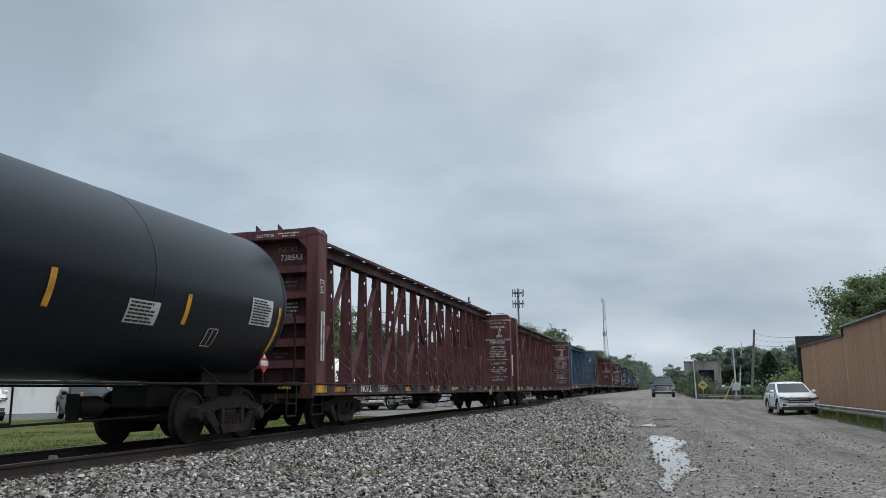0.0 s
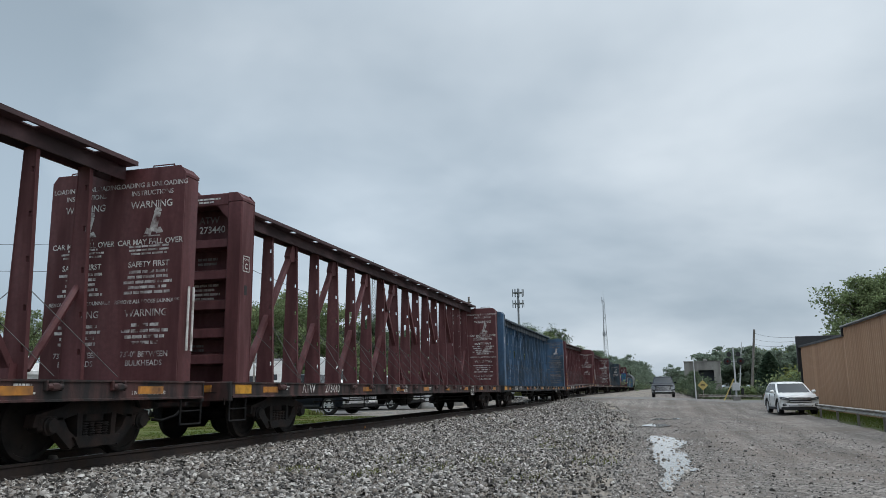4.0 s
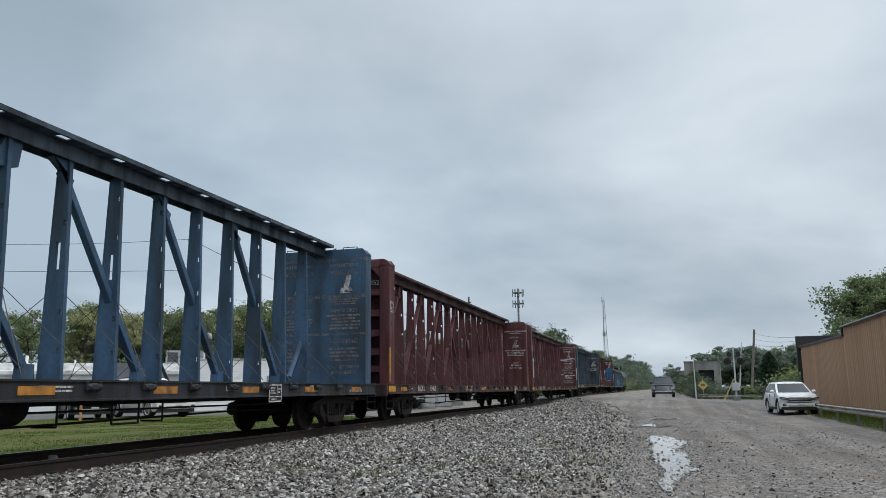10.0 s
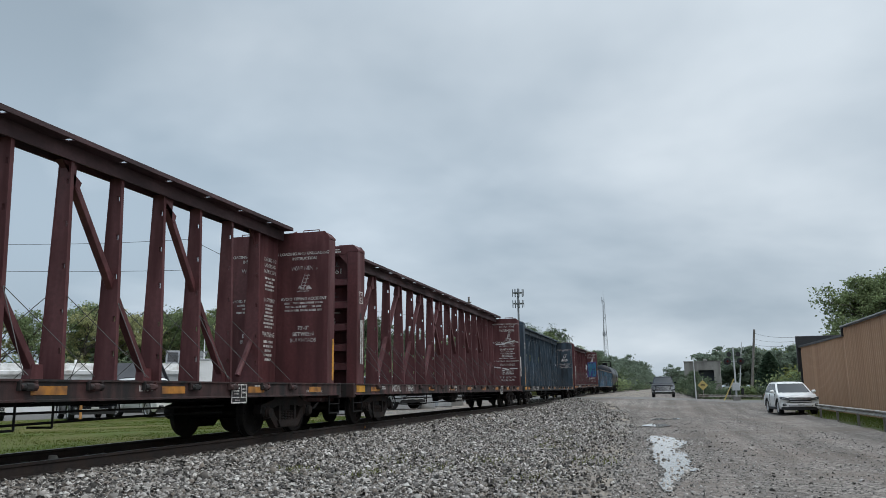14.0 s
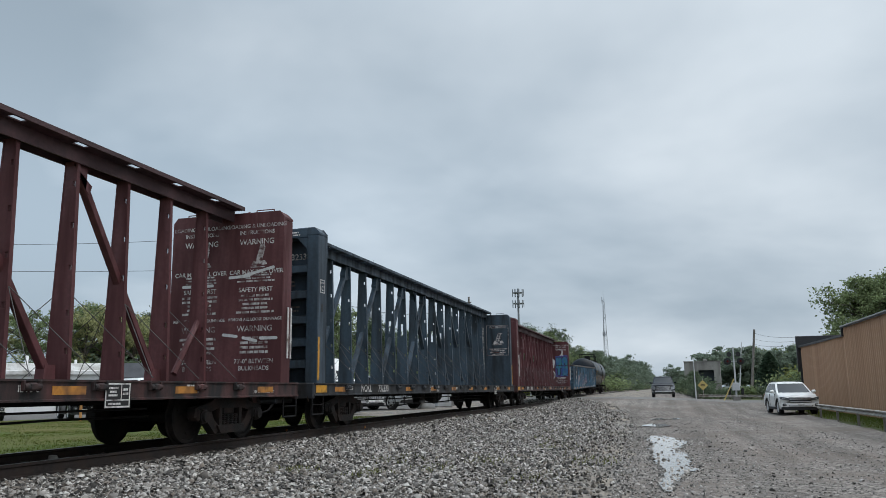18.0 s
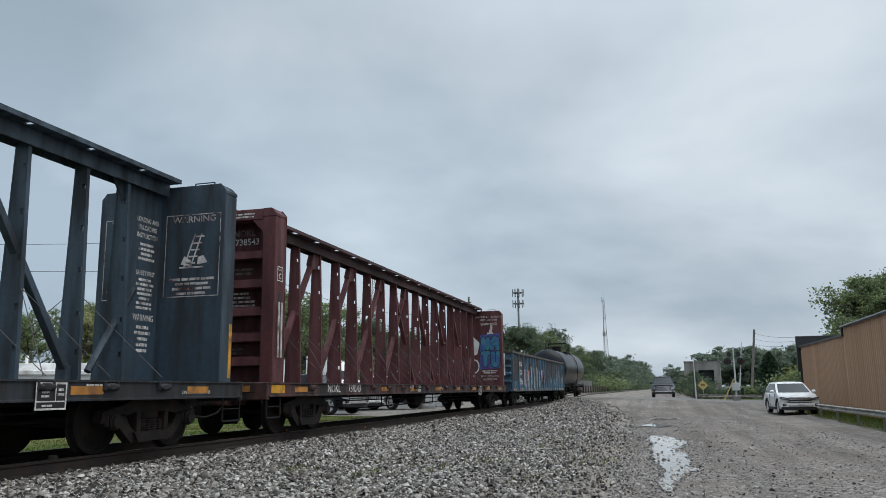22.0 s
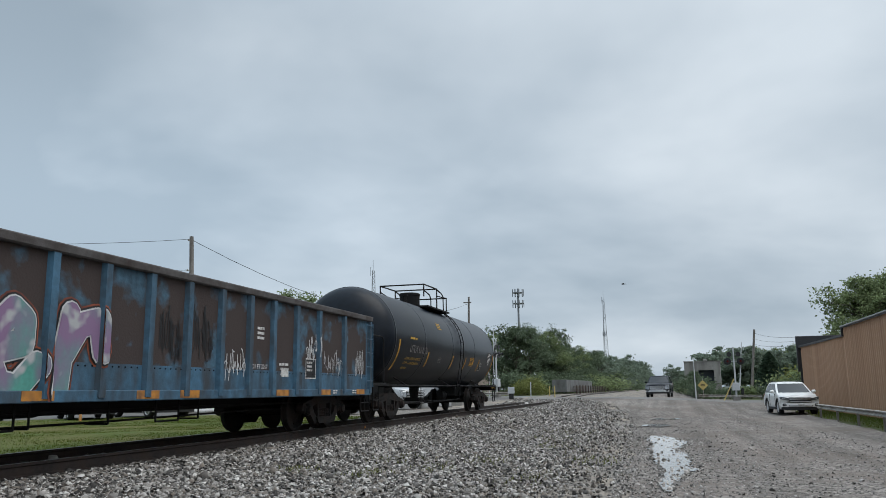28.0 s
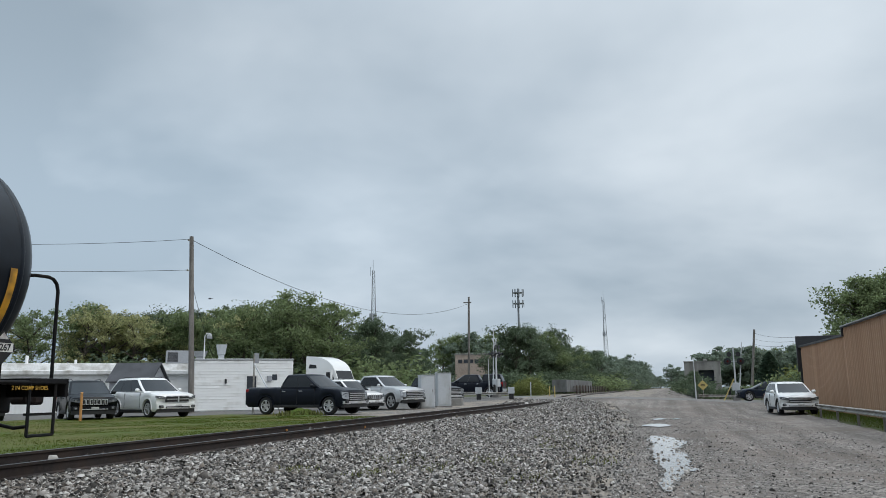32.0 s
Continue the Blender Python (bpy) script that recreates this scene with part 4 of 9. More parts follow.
def centerbeam(name, mat, sill_mat, chord_mat, label, plate_ends=False):
    """A 73-foot centre-partition lumber flat car; y runs along it, x=+ is the side towards the road."""
    car = thing(name, label=label, category="freight car", group="cars of the train")
    sill, deck, centre, cross, end_s = underframe_meshes(sill_mat)
    part("deck", deck, None, car)
    part("centre_sill", centre, None, car)
    for k in range(12):
        part("crossbearer", cross, None, car, at=pose(0, -7.15 + 1.3 * k, 0))
    for turn in (0, 180):
        part("side_sill", sill, None, car, at=pose(0, 0, 0, 0, 0, turn))
        part("end_sill", end_s, None, car, at=pose(0, 0, 0, 0, 0, turn))
    plain, slotted = column_mesh(mat), column_mesh(mat, slot=True)
    panel_s = Shape().box(-0.02, 0.02, 9.89, 10.93, DECK, 4.612)
    panel_s.prism([(9.885, 4.612), (9.48, 4.612), (9.62, 4.40), (9.76, 4.22), (9.885, 3.98)], 0, -0.02, 0.02)
    web = panel_s.mesh("end_panel", mat)
    for s in (-1, 1):
        for k, y in enumerate(COLUMNS):
            part("column", slotted if k in (1, 2) else plain, None, car, at=pose(0, s * y - 0.15, 0))
        part("end_column", plain, None, car, at=pose(0, s * 10.3, 0))
        if plate_ends:
            part("end_panel", web, None, car, at=pose(0, 0, 0, 0, 0, 0 if s > 0 else 180))
        brace_a, brace_b = Vector((0, s * 9.45 - 0.15, 1.2)), Vector((0, s * 10.28, 2.62))
        part("end_brace", Shape().cyl(brace_a, brace_b, 0.06, n=6), mat, car)
    # truss diagonals over two bays each, crossing in the middle of the car
    spans = [(9.34, 6.85), (6.85, 4.36), (4.36, 1.87)]
    lines = [(s * a, s * b) for s in (-1, 1) for a, b in spans] + [(-1.87, 0.62), (1.87, -0.62)]
    diag = {}
    for a, b in lines:
        key = b > a
        if key not in diag:
            d = Shape()
            ln, ang = math.hypot(2.08, 3.05), math.degrees(math.atan2(3.05, 2.08 if key else -2.08))
            mm = pose(0, 0, 0, ang, 0, 0)
            d.box(-0.065, 0.065, 0, ln, -0.055, 0.055, 0.008, mm)
            e = 2.08 if key else -2.08
            d.prism([(e * 1.04 - 0.16, 3.22), (e * 1.04 + 0.16, 3.22), (e * 1.03 + 0.13, 2.86), (e * 0.93, 2.80), (e * 1.0 - 0.2 * (1 if key else -1), 2.95)], 0, -0.075, 0.075)
            d.prism([(-0.12, -0.1), (0.12, -0.1), (0.1, 0.12), (-0.1, 0.12)], 0, -0.08, 0.08)
            diag[key] = d.mesh("diagonal", mat)
        part("diagonal", diag[key], None, car, at=pose(0, a - 0.15 + (0.31 if key else -0.31), 1.16))
    chord = Shape()
    slot_half = 0.05 if plate_ends else 0.125
    c = 10.94
    for x0, x1 in ((-0.40, -0.35), (-0.23, 0.23), (0.35, 0.40)):
        chord.box(x0, x1, -c, c, 4.612, 4.630)
    slots = [1.245 * k for k in range(-8, 9)]
    edges = [-c] + [e for y in slots for e in (y - slot_half, y + slot_half)] + [c]
    for x0, x1 in ((-0.35, -0.23), (0.23, 0.35)):
        for y0, y1 in zip(edges[::2], edges[1::2]):
            chord.box(x0, x1, y0, y1, 4.612, 4.630)
    for sx in (-1, 1):
        x0, x1 = sorted((sx * 0.385, sx * 0.402))
        chord.box(x0, x1, -c, c, 4.605, 4.685, 0.004)
        x0, x1 = sorted((sx * 0.13, sx * 0.16))
        chord.box(x0, x1, -c, c, 4.38, 4.612)
    part("top_chord", chord, chord_mat, car, "dull dark steel top chord")
    for turn, inner, deep in ((0, INNER, 0.46), (180, 10.95, 0.40)):
        face, frame_m, ribs, post, handle, fin = bulkhead_meshes(mat, inner, deep)
        b = part("bulkhead", frame_m, None, car, at=pose(0, 0, 0, 0, 0, turn))
        part("face_plate", face, None, b)
        for r in ribs:
            part(r.name.split(".")[0], r, None, b)
        part("post", post, None, b)
        part("handle", handle, None, b)
        part("handle", handle, None, b, at=pose(-1.64, 0, 0))
        part("chord_fin", fin, None, b)
        part("chord_fin", fin, None, b, at=pose(-0.56, 0, 0))
    winch = winch_mesh(sill_mat)
    for sx in (-1, 1):
        for s in (-1, 1):
            for k, y in enumerate(COLUMNS):
                turn = 0 if sx > 0 else 180
                if s > 0 or k not in (5, 6):
                    part("winch", winch, None, car, at=pose(sx * (HALF_W + 0.02), s * y - 0.15 + 0.5 * s, DECK - 0.02, 0, 0, turn))
                part("cable", CABLES[0], None, car, at=pose(0, s * y - 0.15, 0, 0, 0, turn))
                if k % 2 == 0:
                    part("cable", CABLES[1], None, car, at=pose(0, s * y - 0.15, 0, 0, 0, turn))
    mark = Shape().box(0, 0.004, -0.30, 0.30, -0.055, 0.055).mesh("reflector", M["orange_mark"])
    for k in (0, 2, 3, 4, 5, 6, 7, 8):
        y = -10.3 + 2.58 * k
        part("reflector", mark, None, car, "dirty orange reflector strip", at=pose(HALF_W + 0.002, y, 0.90))
    part("air_reservoir", RESERVOIR, None, car, at=pose(0.5, 0.2, 0.68))
    part("brake_cylinder", CYLINDER, None, car, at=pose(0.5, -1.6, 0.66))
    part("brake_rigging", RIGGING, None, car)
    for y in (-11.45, 11.45):
        part("stirrup_step", STIRRUP, None, car, at=pose(0, y, 0))
        part("stirrup_step", STIRRUP, None, car, at=pose(0, y, 0, 0, 0, 180))
    ends(car, 11.25)
    bogie(car, -9.5)
    bogie(car, 9.5)
    return car





def gondola(name):
    car = thing(name, label="weathered blue steel gondola wagon covered in graffiti", category="freight car", group="cars of the train")
    blue = M["gondola_blue"]
    L, W, Z0, Z1 = 10.05, 1.40, 0.76, 2.74
    side = Shape()
    for sx in (-1, 1):
        side.box(*sorted((sx * (W - 0.05), sx * (W - 0.02))), -L, L, Z0 + 0.1, Z1 - 0.1)
    part("side_sheet", side, M["gondola_sheet"], car, "rust-streaked blue side sheet")
    belt_s, rivets = Shape(), Shape()
    for sx in (-1, 1):
        belt_s.box(*sorted((sx * (W - 0.05), sx * (W - 0.0178))), -L, L, Z0 + 0.13, Z0 + 0.50)
        for k in range(150):
            y = -L + 0.06 + 0.133 * k
            rivets.cyl((sx * (W - 0.03), y, Z0 + 0.46), (sx * (W - 0.006), y, Z0 + 0.46), 0.016, 0.010, n=6)
    part("lower_belt", belt_s, blue, car, "bluer riveted lower side plate")
    tagged(part("riveted_seam", rivets, M["steel_black"], car), kind="stuff")
    rib = Shape().loft([[(W - 0.03, -0.09, z), (W + 0.055, -0.06, z), (W + 0.055, 0.06, z), (W - 0.03, 0.09, z)] for z in (Z0 + 0.04, Z1 - 0.1)])
    rib = rib.mesh("rib", blue)
    for y in [0.0] + [s * y for y in (0.98, 1.95, 2.93, 3.9, 4.8, 5.8, 6.9, 8.3, 9.97) for s in (-1, 1)]:
        for turn in (0, 180):
            part("rib", rib, None, car, at=pose(0, y if turn == 0 else -y, 0, 0, 0, turn))
    low = Shape()
    cap = Shape()
    for sx in (-1, 1):
        low.box(*sorted((sx * (W - 0.06), sx * (W + 0.03))), -L, L, Z0 - 0.01, Z0 + 0.14, 0.01)
        cap.box(*sorted((sx * (W - 0.10), sx * (W + 0.075))), -L - 0.02, L + 0.02, Z1 - 0.13, Z1, 0.02)
    for s in (-1, 1):
        cap.box(-W + 0.10, W - 0.10, *sorted((s * (L - 0.12), s * (L + 0.02))), Z1 - 0.13, Z1, 0.02)
    part("side_sill", low, blue, car)
    part("top_rail", cap, M["gondola_cap"], car, "grey rusty top rail")
    for s in (-1, 1):
        wall_p = part("end_wall", Shape().box(-W + 0.03, W - 0.03, *sorted((s * (L - 0.06), s * (L - 0.02))), Z0, Z1 - 0.1), blue, car)
        for z in (1.25, 1.62, 1.98, 2.32):
            part("end_rib", Shape().box(-W + 0.03, W - 0.03, *sorted((s * (L - 0.04), s * (L + 0.10))), z - 0.07, z + 0.07, 0.03), blue, wall_p)
    part("floor", Shape().box(-W + 0.06, W - 0.06, -L + 0.06, L - 0.06, 0.98, 1.04), M["gondola_cap"], car)
    part("centre_sill", Shape().box(-0.33, 0.33, -10.1, 10.1, 0.56, 0.97, 0.02), M["steel_black"], car)
    for sx in (-1, 1):
        for s in (-1, 1):
            lad = Shape()
            x = sx * (W + 0.09)
            for y in (L - 0.52, L - 0.06):
                lad.cyl((x, s * y, 0.95), (x, s * y, 2.55), 0.014, n=6)
            for z in (1.1, 1.45, 1.8, 2.15, 2.5):
                lad.cyl((x, s * (L - 0.52), z), (x, s * (L - 0.06), z), 0.012, n=6)
            part("ladder", lad, blue, car)
    for s in (-1, 1):
        part("stirrup_step", STIRRUP, None, car, at=pose(0.1, s * (L - 0.3), 0))
        part("stirrup_step", STIRRUP, None, car, at=pose(-0.1, s * (L - 0.3), 0, 0, 0, 180))
    mark = Shape().box(0, 0.004, -0.26, 0.26, -0.06, 0.06).mesh("reflector", M["orange_mark"])
    for y in (-9.5, -7.4, -5.2, -3.1, -1.1, 1.0, 2.05, 5.2, 7.25, 9.3):
        part("reflector", mark, None, car, "dirty orange reflector strip", at=pose(W + 0.032, y, Z0 + 0.075))
    part("air_reservoir", RESERVOIR, None, car, at=pose(-0.5, 0.6, 0.74))
    part("brake_cylinder", CYLINDER, None, car, at=pose(0.5, -2.0, 0.72))
    part("brake_rigging", RIGGING, None, car)
    ends(car, 9.85)
    bogie(car, -7.95)
    bogie(car, 7.95)
    return car


def tank_car(name, R, half, zc, trucks, label, dome_y=0.0, over=0.55, front=None):
    """A black tank car; half: from its middle to the rear head, front: to the front head."""
    front = front or half
    car = thing(name, label=label, category="freight car", group="cars of the train")
    head = 0.46 * R
    prof = []
    for k in range(9):
        a = math.pi / 2 * k / 8
        prof.append((head * (1 - math.sin(a)), max(0.02, R * math.cos(a))))
    prof = sorted(prof)
    body = Shape().lathe([(h - front, r) for h, r in prof] + [(half - h, r) for h, r in prof[::-1]], (0, 0, zc), axis=1, n=64)
    tank = part("tank", body, M["tank_black"], car, "glossy black welded tank shell", smooth=50)
    for y in (-front + head, -half * 0.45, 0.0, half * 0.45, half - head):
        ring = Shape().lathe([(y - 0.035, R - 0.005), (y - 0.02, R + 0.006), (y + 0.02, R + 0.006), (y + 0.035, R - 0.005)], (0, 0, zc), axis=1, n=64)
        part("weld_band", ring, M["tank_black"], tank, smooth=50)
    e = half + over
    for s in (-1, 1):
        plat = Shape()
        plat.box(-1.30, 1.30, *sorted((s * ((half if s > 0 else front) - 0.25), s * e)), 0.98, 1.05, 0.01)
        plat.box(-1.30, 1.30, *sorted((s * (e - 0.05), s * e)), 0.82, 1.05, 0.01)
        part("stub_sill", Shape().box(-0.36, 0.36, *sorted((s * (trucks - 1.5), s * (e + 0.05))), 0.62, 0.98, 0.02), M["steel_black"], car)
        part("end_platform", plat, M["steel_black"], car, "black steel end platform")
    for s in (-1, 1):
        for sx in (-1, 1):
            h = half if s > 0 else front
            web = Shape().prism([(s * (h - 2.2), 1.02), (s * (h - 0.30), 1.02), (s * (h - 0.36), zc - 0.30 * R), (s * (h - 0.75), zc - 0.55 * R), (s * (h - 2.2), zc - 0.80 * R)], 0, *sorted((sx * 0.62, sx * 0.66)))
            part("saddle", web, M["steel_black"], car)
    for s in (-1, 1):
        part("body_bolster", Shape().box(-0.62, 0.62, s * trucks - 0.22, s * trucks + 0.22, 0.76, zc - 0.72 * R, 0.02), M["steel_black"], car)
    rail_s = Shape()
    for sx in (-1, 1):
        rail_s.cyl((sx * 1.28, -e + 0.05, 1.0), (sx * 1.28, e - 0.05, 1.0), 0.022, n=8)
        for k in range(3):
            y = -half + 2.6 + (half - 2.6) * k
            rail_s.cyl((sx * 1.28, y, 1.0), (sx * 0.8, y, zc - 0.78 * R), 0.018, n=6)
    part("running_rail", rail_s, M["steel_black"], car)
    for s in (-1, 1):
        grab = Shape()
        for sx in (-1, 1) if s < 0 else ():
            grab.tube([(sx * 1.24, -(e - 0.08), 1.04), (sx * 1.24, -(e - 0.08), zc - 0.16), (sx * 1.24, -(e - 0.16), zc - 0.08), (sx * 1.24, -(half - 0.55), zc - 0.08), (sx * 1.24, -(half - 0.66), zc - 0.13), (sx * 1.24, -(half - 0.7), zc - 0.24), (sx * 1.24, -(half - 0.7), 1.04)], 0.022, 8)
        for sx in (-1, 1) if s > 0 else ():
            grab.tube([(sx * 1.05, s * (half - 0.45), zc - 0.10), (sx * 1.2, s * (half - 0.2), zc - 0.08), (sx * 1.24, s * (e - 0.42), zc - 0.08), (sx * 1.24, s * (e - 0.34), zc - 0.10), (sx * 1.24, s * (e - 0.28), zc - 0.15), (sx * 1.24, s * (e - 0.25), zc - 0.24), (sx * 1.24, s * (e - 0.25), 1.04)], 0.022, 8)
        part("end_handrail", grab, M["steel_black"], car, "black steel end handrail")
        for sx in (-1, 1):
            st = Shape().tube([(sx * 1.27, s * (e - 0.62), 0.98), (sx * 1.27, s * (e - 0.62), 0.36), (sx * 1.27, s * (e - 0.2), 0.36), (sx * 1.27, s * (e - 0.2), 0.98)], 0.02, 6)
            st.box(*sorted((sx * 1.2, sx * 1.29)), *sorted((s * (e - 0.62), s * (e - 0.2))), 0.60, 0.63)
            part("stirrup_step", st, M["steel_black"], car)
    top = zc + R
    # manway, walkway and railings on top
    hatch = Shape().lathe([(top - 0.12, 0.36), (top + 0.34, 0.36), (top + 0.36, 0.38), (top + 0.42, 0.38), (top + 0.45, 0.34), (top + 0.46, 0.02)], (0.0, dome_y - 0.43, 0), axis=2, n=24)
    part("manway_dome", hatch, M["steel_black"], car, "black round manway dome", smooth=40)
    valve = Shape().cyl((0.2, dome_y - 1.6, top - 0.1), (0.2, dome_y - 1.6, top + 0.22), 0.09, n=12).cyl((0.2, dome_y - 1.6, top + 0.22), (0.2, dome_y - 1.6, top + 0.27), 0.13, n=12)
    part("relief_valve", valve, M["steel_black"], car)
    walk_s = Shape().box(0.35, 0.95, dome_y - 1.3, dome_y + 1.5, top - 0.14, top - 0.09)
    walk_s.box(-0.95, -0.35, dome_y - 1.3, dome_y + 1.5, top - 0.14, top - 0.09)
    part("walkway", walk_s, M["steel_black"], car)
    rails = Shape()
    for x in (-0.8, 0.8):
        rails.tube([(x, dome_y - 0.45, top - 0.15), (x, dome_y - 0.45, top + 0.18), (x, dome_y - 0.6, top + 0.34), (x, dome_y - 1.2, top + 0.42)], 0.022, 6)
        rails.tube([(x, dome_y - 1.3, top + 0.22), (x, dome_y - 1.3, top + 0.64), (x, dome_y + 0.3, top + 0.66), (x, dome_y + 0.3, top - 0.15)], 0.026, 6)
        rails.tube([(x, dome_y + 0.3, top + 0.64), (x, dome_y + 0.95, top + 0.56), (x, dome_y + 1.15, top + 0.46), (x, dome_y + 1.2, top - 0.15)], 0.024, 6)
        rails.tube([(x, dome_y + 0.3, top + 0.40), (x, dome_y + 1.6, top + 0.46), (x, dome_y + 1.6, top - 0.25)], 0.024, 6)
    for dy, dz in ((-1.3, 0.64), (0.3, 0.66), (1.6, 0.46)):
        rails.tube([(-0.8, dome_y + dy, top + dz), (0.8, dome_y + dy, top + dz)], 0.024, 6)
    part("top_railing", rails, M["steel_black"], car, "black pipe safety railing")
    arc = [(R * math.sin(a) + 0.06, zc + (R + 0.06) * math.cos(a)) for a in [0.45 + 0.165 * k for k in range(9)]] + [(R + 0.06, zc - 0.2), (1.32, 1.05), (1.30, 0.55)]
    for y in (dome_y + 1.05, dome_y + 1.45):
        part("ladder_stile", Shape().tube([(x, y, z) for x, z in arc], 0.016, 6), M["steel_black"], car)
    for k in range(1, len(arc)):
        part("ladder_rung", Shape().cyl((arc[k][0], dome_y + 1.05, arc[k][1]), (arc[k][0], dome_y + 1.45, arc[k][1]), 0.014, n=6), M["steel_black"], car)
    valve2 = Shape().cyl((0, dome_y, zc - R + 0.1), (0, dome_y, 0.55), 0.2, 0.13, n=14).box(-0.3, 0.3, dome_y - 0.3, dome_y + 0.3, 0.48, 0.6, 0.05)
    part("bottom_outlet", valve2, M["steel_black"], car)
    part("air_reservoir", RESERVOIR, None, car, at=pose(0.0, -trucks + 2.4, 0.80))
    part("brake_cylinder", CYLINDER, None, car, at=pose(0.1, trucks - 2.6, 0.66))
    rig = Shape().tube([(0.5, -trucks, 0.5), (0.55, -1.0, 0.42), (0.5, trucks, 0.5)], 0.018, 6).tube([(0.9, -2.2, 0.95), (0.9, -2.2, 0.5), (0.9, 2.0, 0.5), (0.9, 2.0, 0.95)], 0.014, 6)
    part("brake_rigging", rig, M["steel_black"], car)
    ends(car, half + over - 0.2)
    bogie(car, -trucks)
    bogie(car, trucks)
    return car


RED, BLUE, SLATE = "oxide-red centre-beam lumber flat car, empty, with bulkhead ends", "faded blue centre-beam lumber flat car, empty, with bulkhead ends", "dark slate-blue centre-beam lumber flat car, empty, with bulkhead ends"
PITCH = 24.354
red = centerbeam("centerbeam_car", M["red_paint"], M["red_dark"], M["red_chord"], RED)
blue_car = centerbeam("centerbeam_car", M["blue_paint"], M["slate_dark"], M["slate_paint"], BLUE)
slate_car = centerbeam("centerbeam_car", M["slate_paint"], M["slate_dark"], M["slate_paint"], SLATE, True)
red_plate = centerbeam("centerbeam_car", M["red_paint"], M["red_dark"], M["red_chord"], RED, True)
ORIGIN = Matrix()
BEAMS = [red, copy_thing(red, ORIGIN), red_plate, copy_thing(red, ORIGIN), copy_thing(red, ORIGIN)]
gon = gondola("gondola_car")
tank_front = tank_car("tank_car", 1.50, 8.7, 2.56, 6.9, "long glossy black tank car with yellow reflector stripes", -3.5)
tank_rear = tank_car("tank_car", 1.44, 7.4, 2.40, 5.7, "glossy black tank car with yellow lettering and stripes", -0.17, 0.40, 6.88)
# each car's place in the train: metres behind the dark car's front bulkhead
TRAIN = [(tank_front, 11.125 - 5 * PITCH - 21.55), (BEAMS[0], 11.125 - 5 * PITCH), (BEAMS[1], 11.125 - 4 * PITCH), (blue_car, 11.125 - 3 * PITCH), (BEAMS[2], 11.125 - 2 * PITCH),
         (BEAMS[3], 11.125 - PITCH), (slate_car, 11.02), (BEAMS[4], 11.125 + PITCH), (gon, 58.37), (tank_rear, 76.55)]


def shift_posts(car, front, rear, base, slope, end):
    """The partition's posts do not stand at quite the same places on every car: rear posts close up towards the bulkhead."""
    for part_ob in car.children:
        kind, y = part_ob.name.split(".")[0], part_ob.matrix_basis.translation.y
        if kind not in ("column", "diagonal", "cable", "end_column", "winch"):
            continue
        dy = front
        if car is BEAMS[4]:
            dy -= 0.16 if kind == "diagonal" else 0.13 * smooth(-7.0, -1.0, y)
        if y > 0.1 and kind == "diagonal":
            dy = rear
        elif y > 0.1 and kind == "end_column":
            dy = end
        elif y > 0.1:
            dy = base + slope * round((y - 0.4725 - (0.5 if kind == "winch" else 0.0)) / 1.245)
        part_ob.matrix_basis = Matrix.Translation((0, dy, 0)) @ part_ob.matrix_basis


for car, front, rear, base, slope, end in ((BEAMS[0], 0.15, 0.15, 0.10, -0.03, -0.12), (BEAMS[1], 0.10, 0.05, 0.15, -0.055, -0.06), (blue_car, 0.12, -0.25, 0.0, -0.067, -0.41), (BEAMS[2], 0.08, -0.2, 0.08, -0.08, -0.45),
                                           (BEAMS[3], -0.12, -0.22, -0.06, -0.045, -0.31), (slate_car, 0.12, -0.03, 0.05, -0.05, -0.42), (BEAMS[4], 0.15, -0.06, -0.02, -0.033, -0.25)):
    shift_posts(car, front, rear, base, slope, end)


# ---- vehicles ----
M["car_white"] = material("white_car_paint", (0.80, 0.80, 0.79), 0.3, 0, 0.03, 20, 1, 0.0, coat=0.3)
M["car_silver"] = material("silver_white_car_paint", (0.5, 0.51, 0.52), 0.3, 0.3, 0.04, 20, 1, 0.0, coat=0.6)
M["car_black"] = material("black_car_paint", (0.006, 0.007, 0.009), 0.3, 0, 0.05, 20, 1, 0.0, spec=0.18)
M["car_blue"] = material("dark_blue_car_paint", (0.012, 0.018, 0.03), 0.3, 0, 0.05, 20, 1, 0.0, spec=0.18)
M["car_grey"] = material("dark_navy_truck_paint", (0.006, 0.008, 0.014), 0.3, 0.0, 0.05, 20, 1, 0.0, spec=0.18)
M["car_glass"] = material("tinted_car_glass", (0.012, 0.014, 0.016), 0.06, 0, 0.05, 5, 1, 0.0, spec=0.45)
M["tyre"] = material("black_tyre_rubber", (0.015, 0.015, 0.015), 0.85, 0, 0.2, 30, 3, 0.1)
M["rim"] = material("silver_alloy_rim", (0.6, 0.6, 0.61), 0.3, 0.6, 0.1, 30, 3, 0.0)
M["chrome"] = material("bright_chrome_trim", (0.66, 0.67, 0.69), 0.28, 0.5, 0.05, 30, 3, 0.0)
M["trim_black"] = material("black_plastic_trim", (0.014, 0.014, 0.015), 0.6, 0, 0.15, 30, 3, 0.0)
M["lamp_glass"] = material("clear_headlamp_lens", (0.34, 0.36, 0.38), 0.15, 0.5, 0.1, 30, 3, 0.0)
M["lamp_dark"] = material("smoked_headlamp_lens", (0.05, 0.054, 0.058), 0.35, 0.0, 0.1, 30, 3, 0.0)
M["tail_red"] = material("red_tail_lamp", (0.25, 0.012, 0.012), 0.2, 0, 0.1, 30, 3, 0.0)
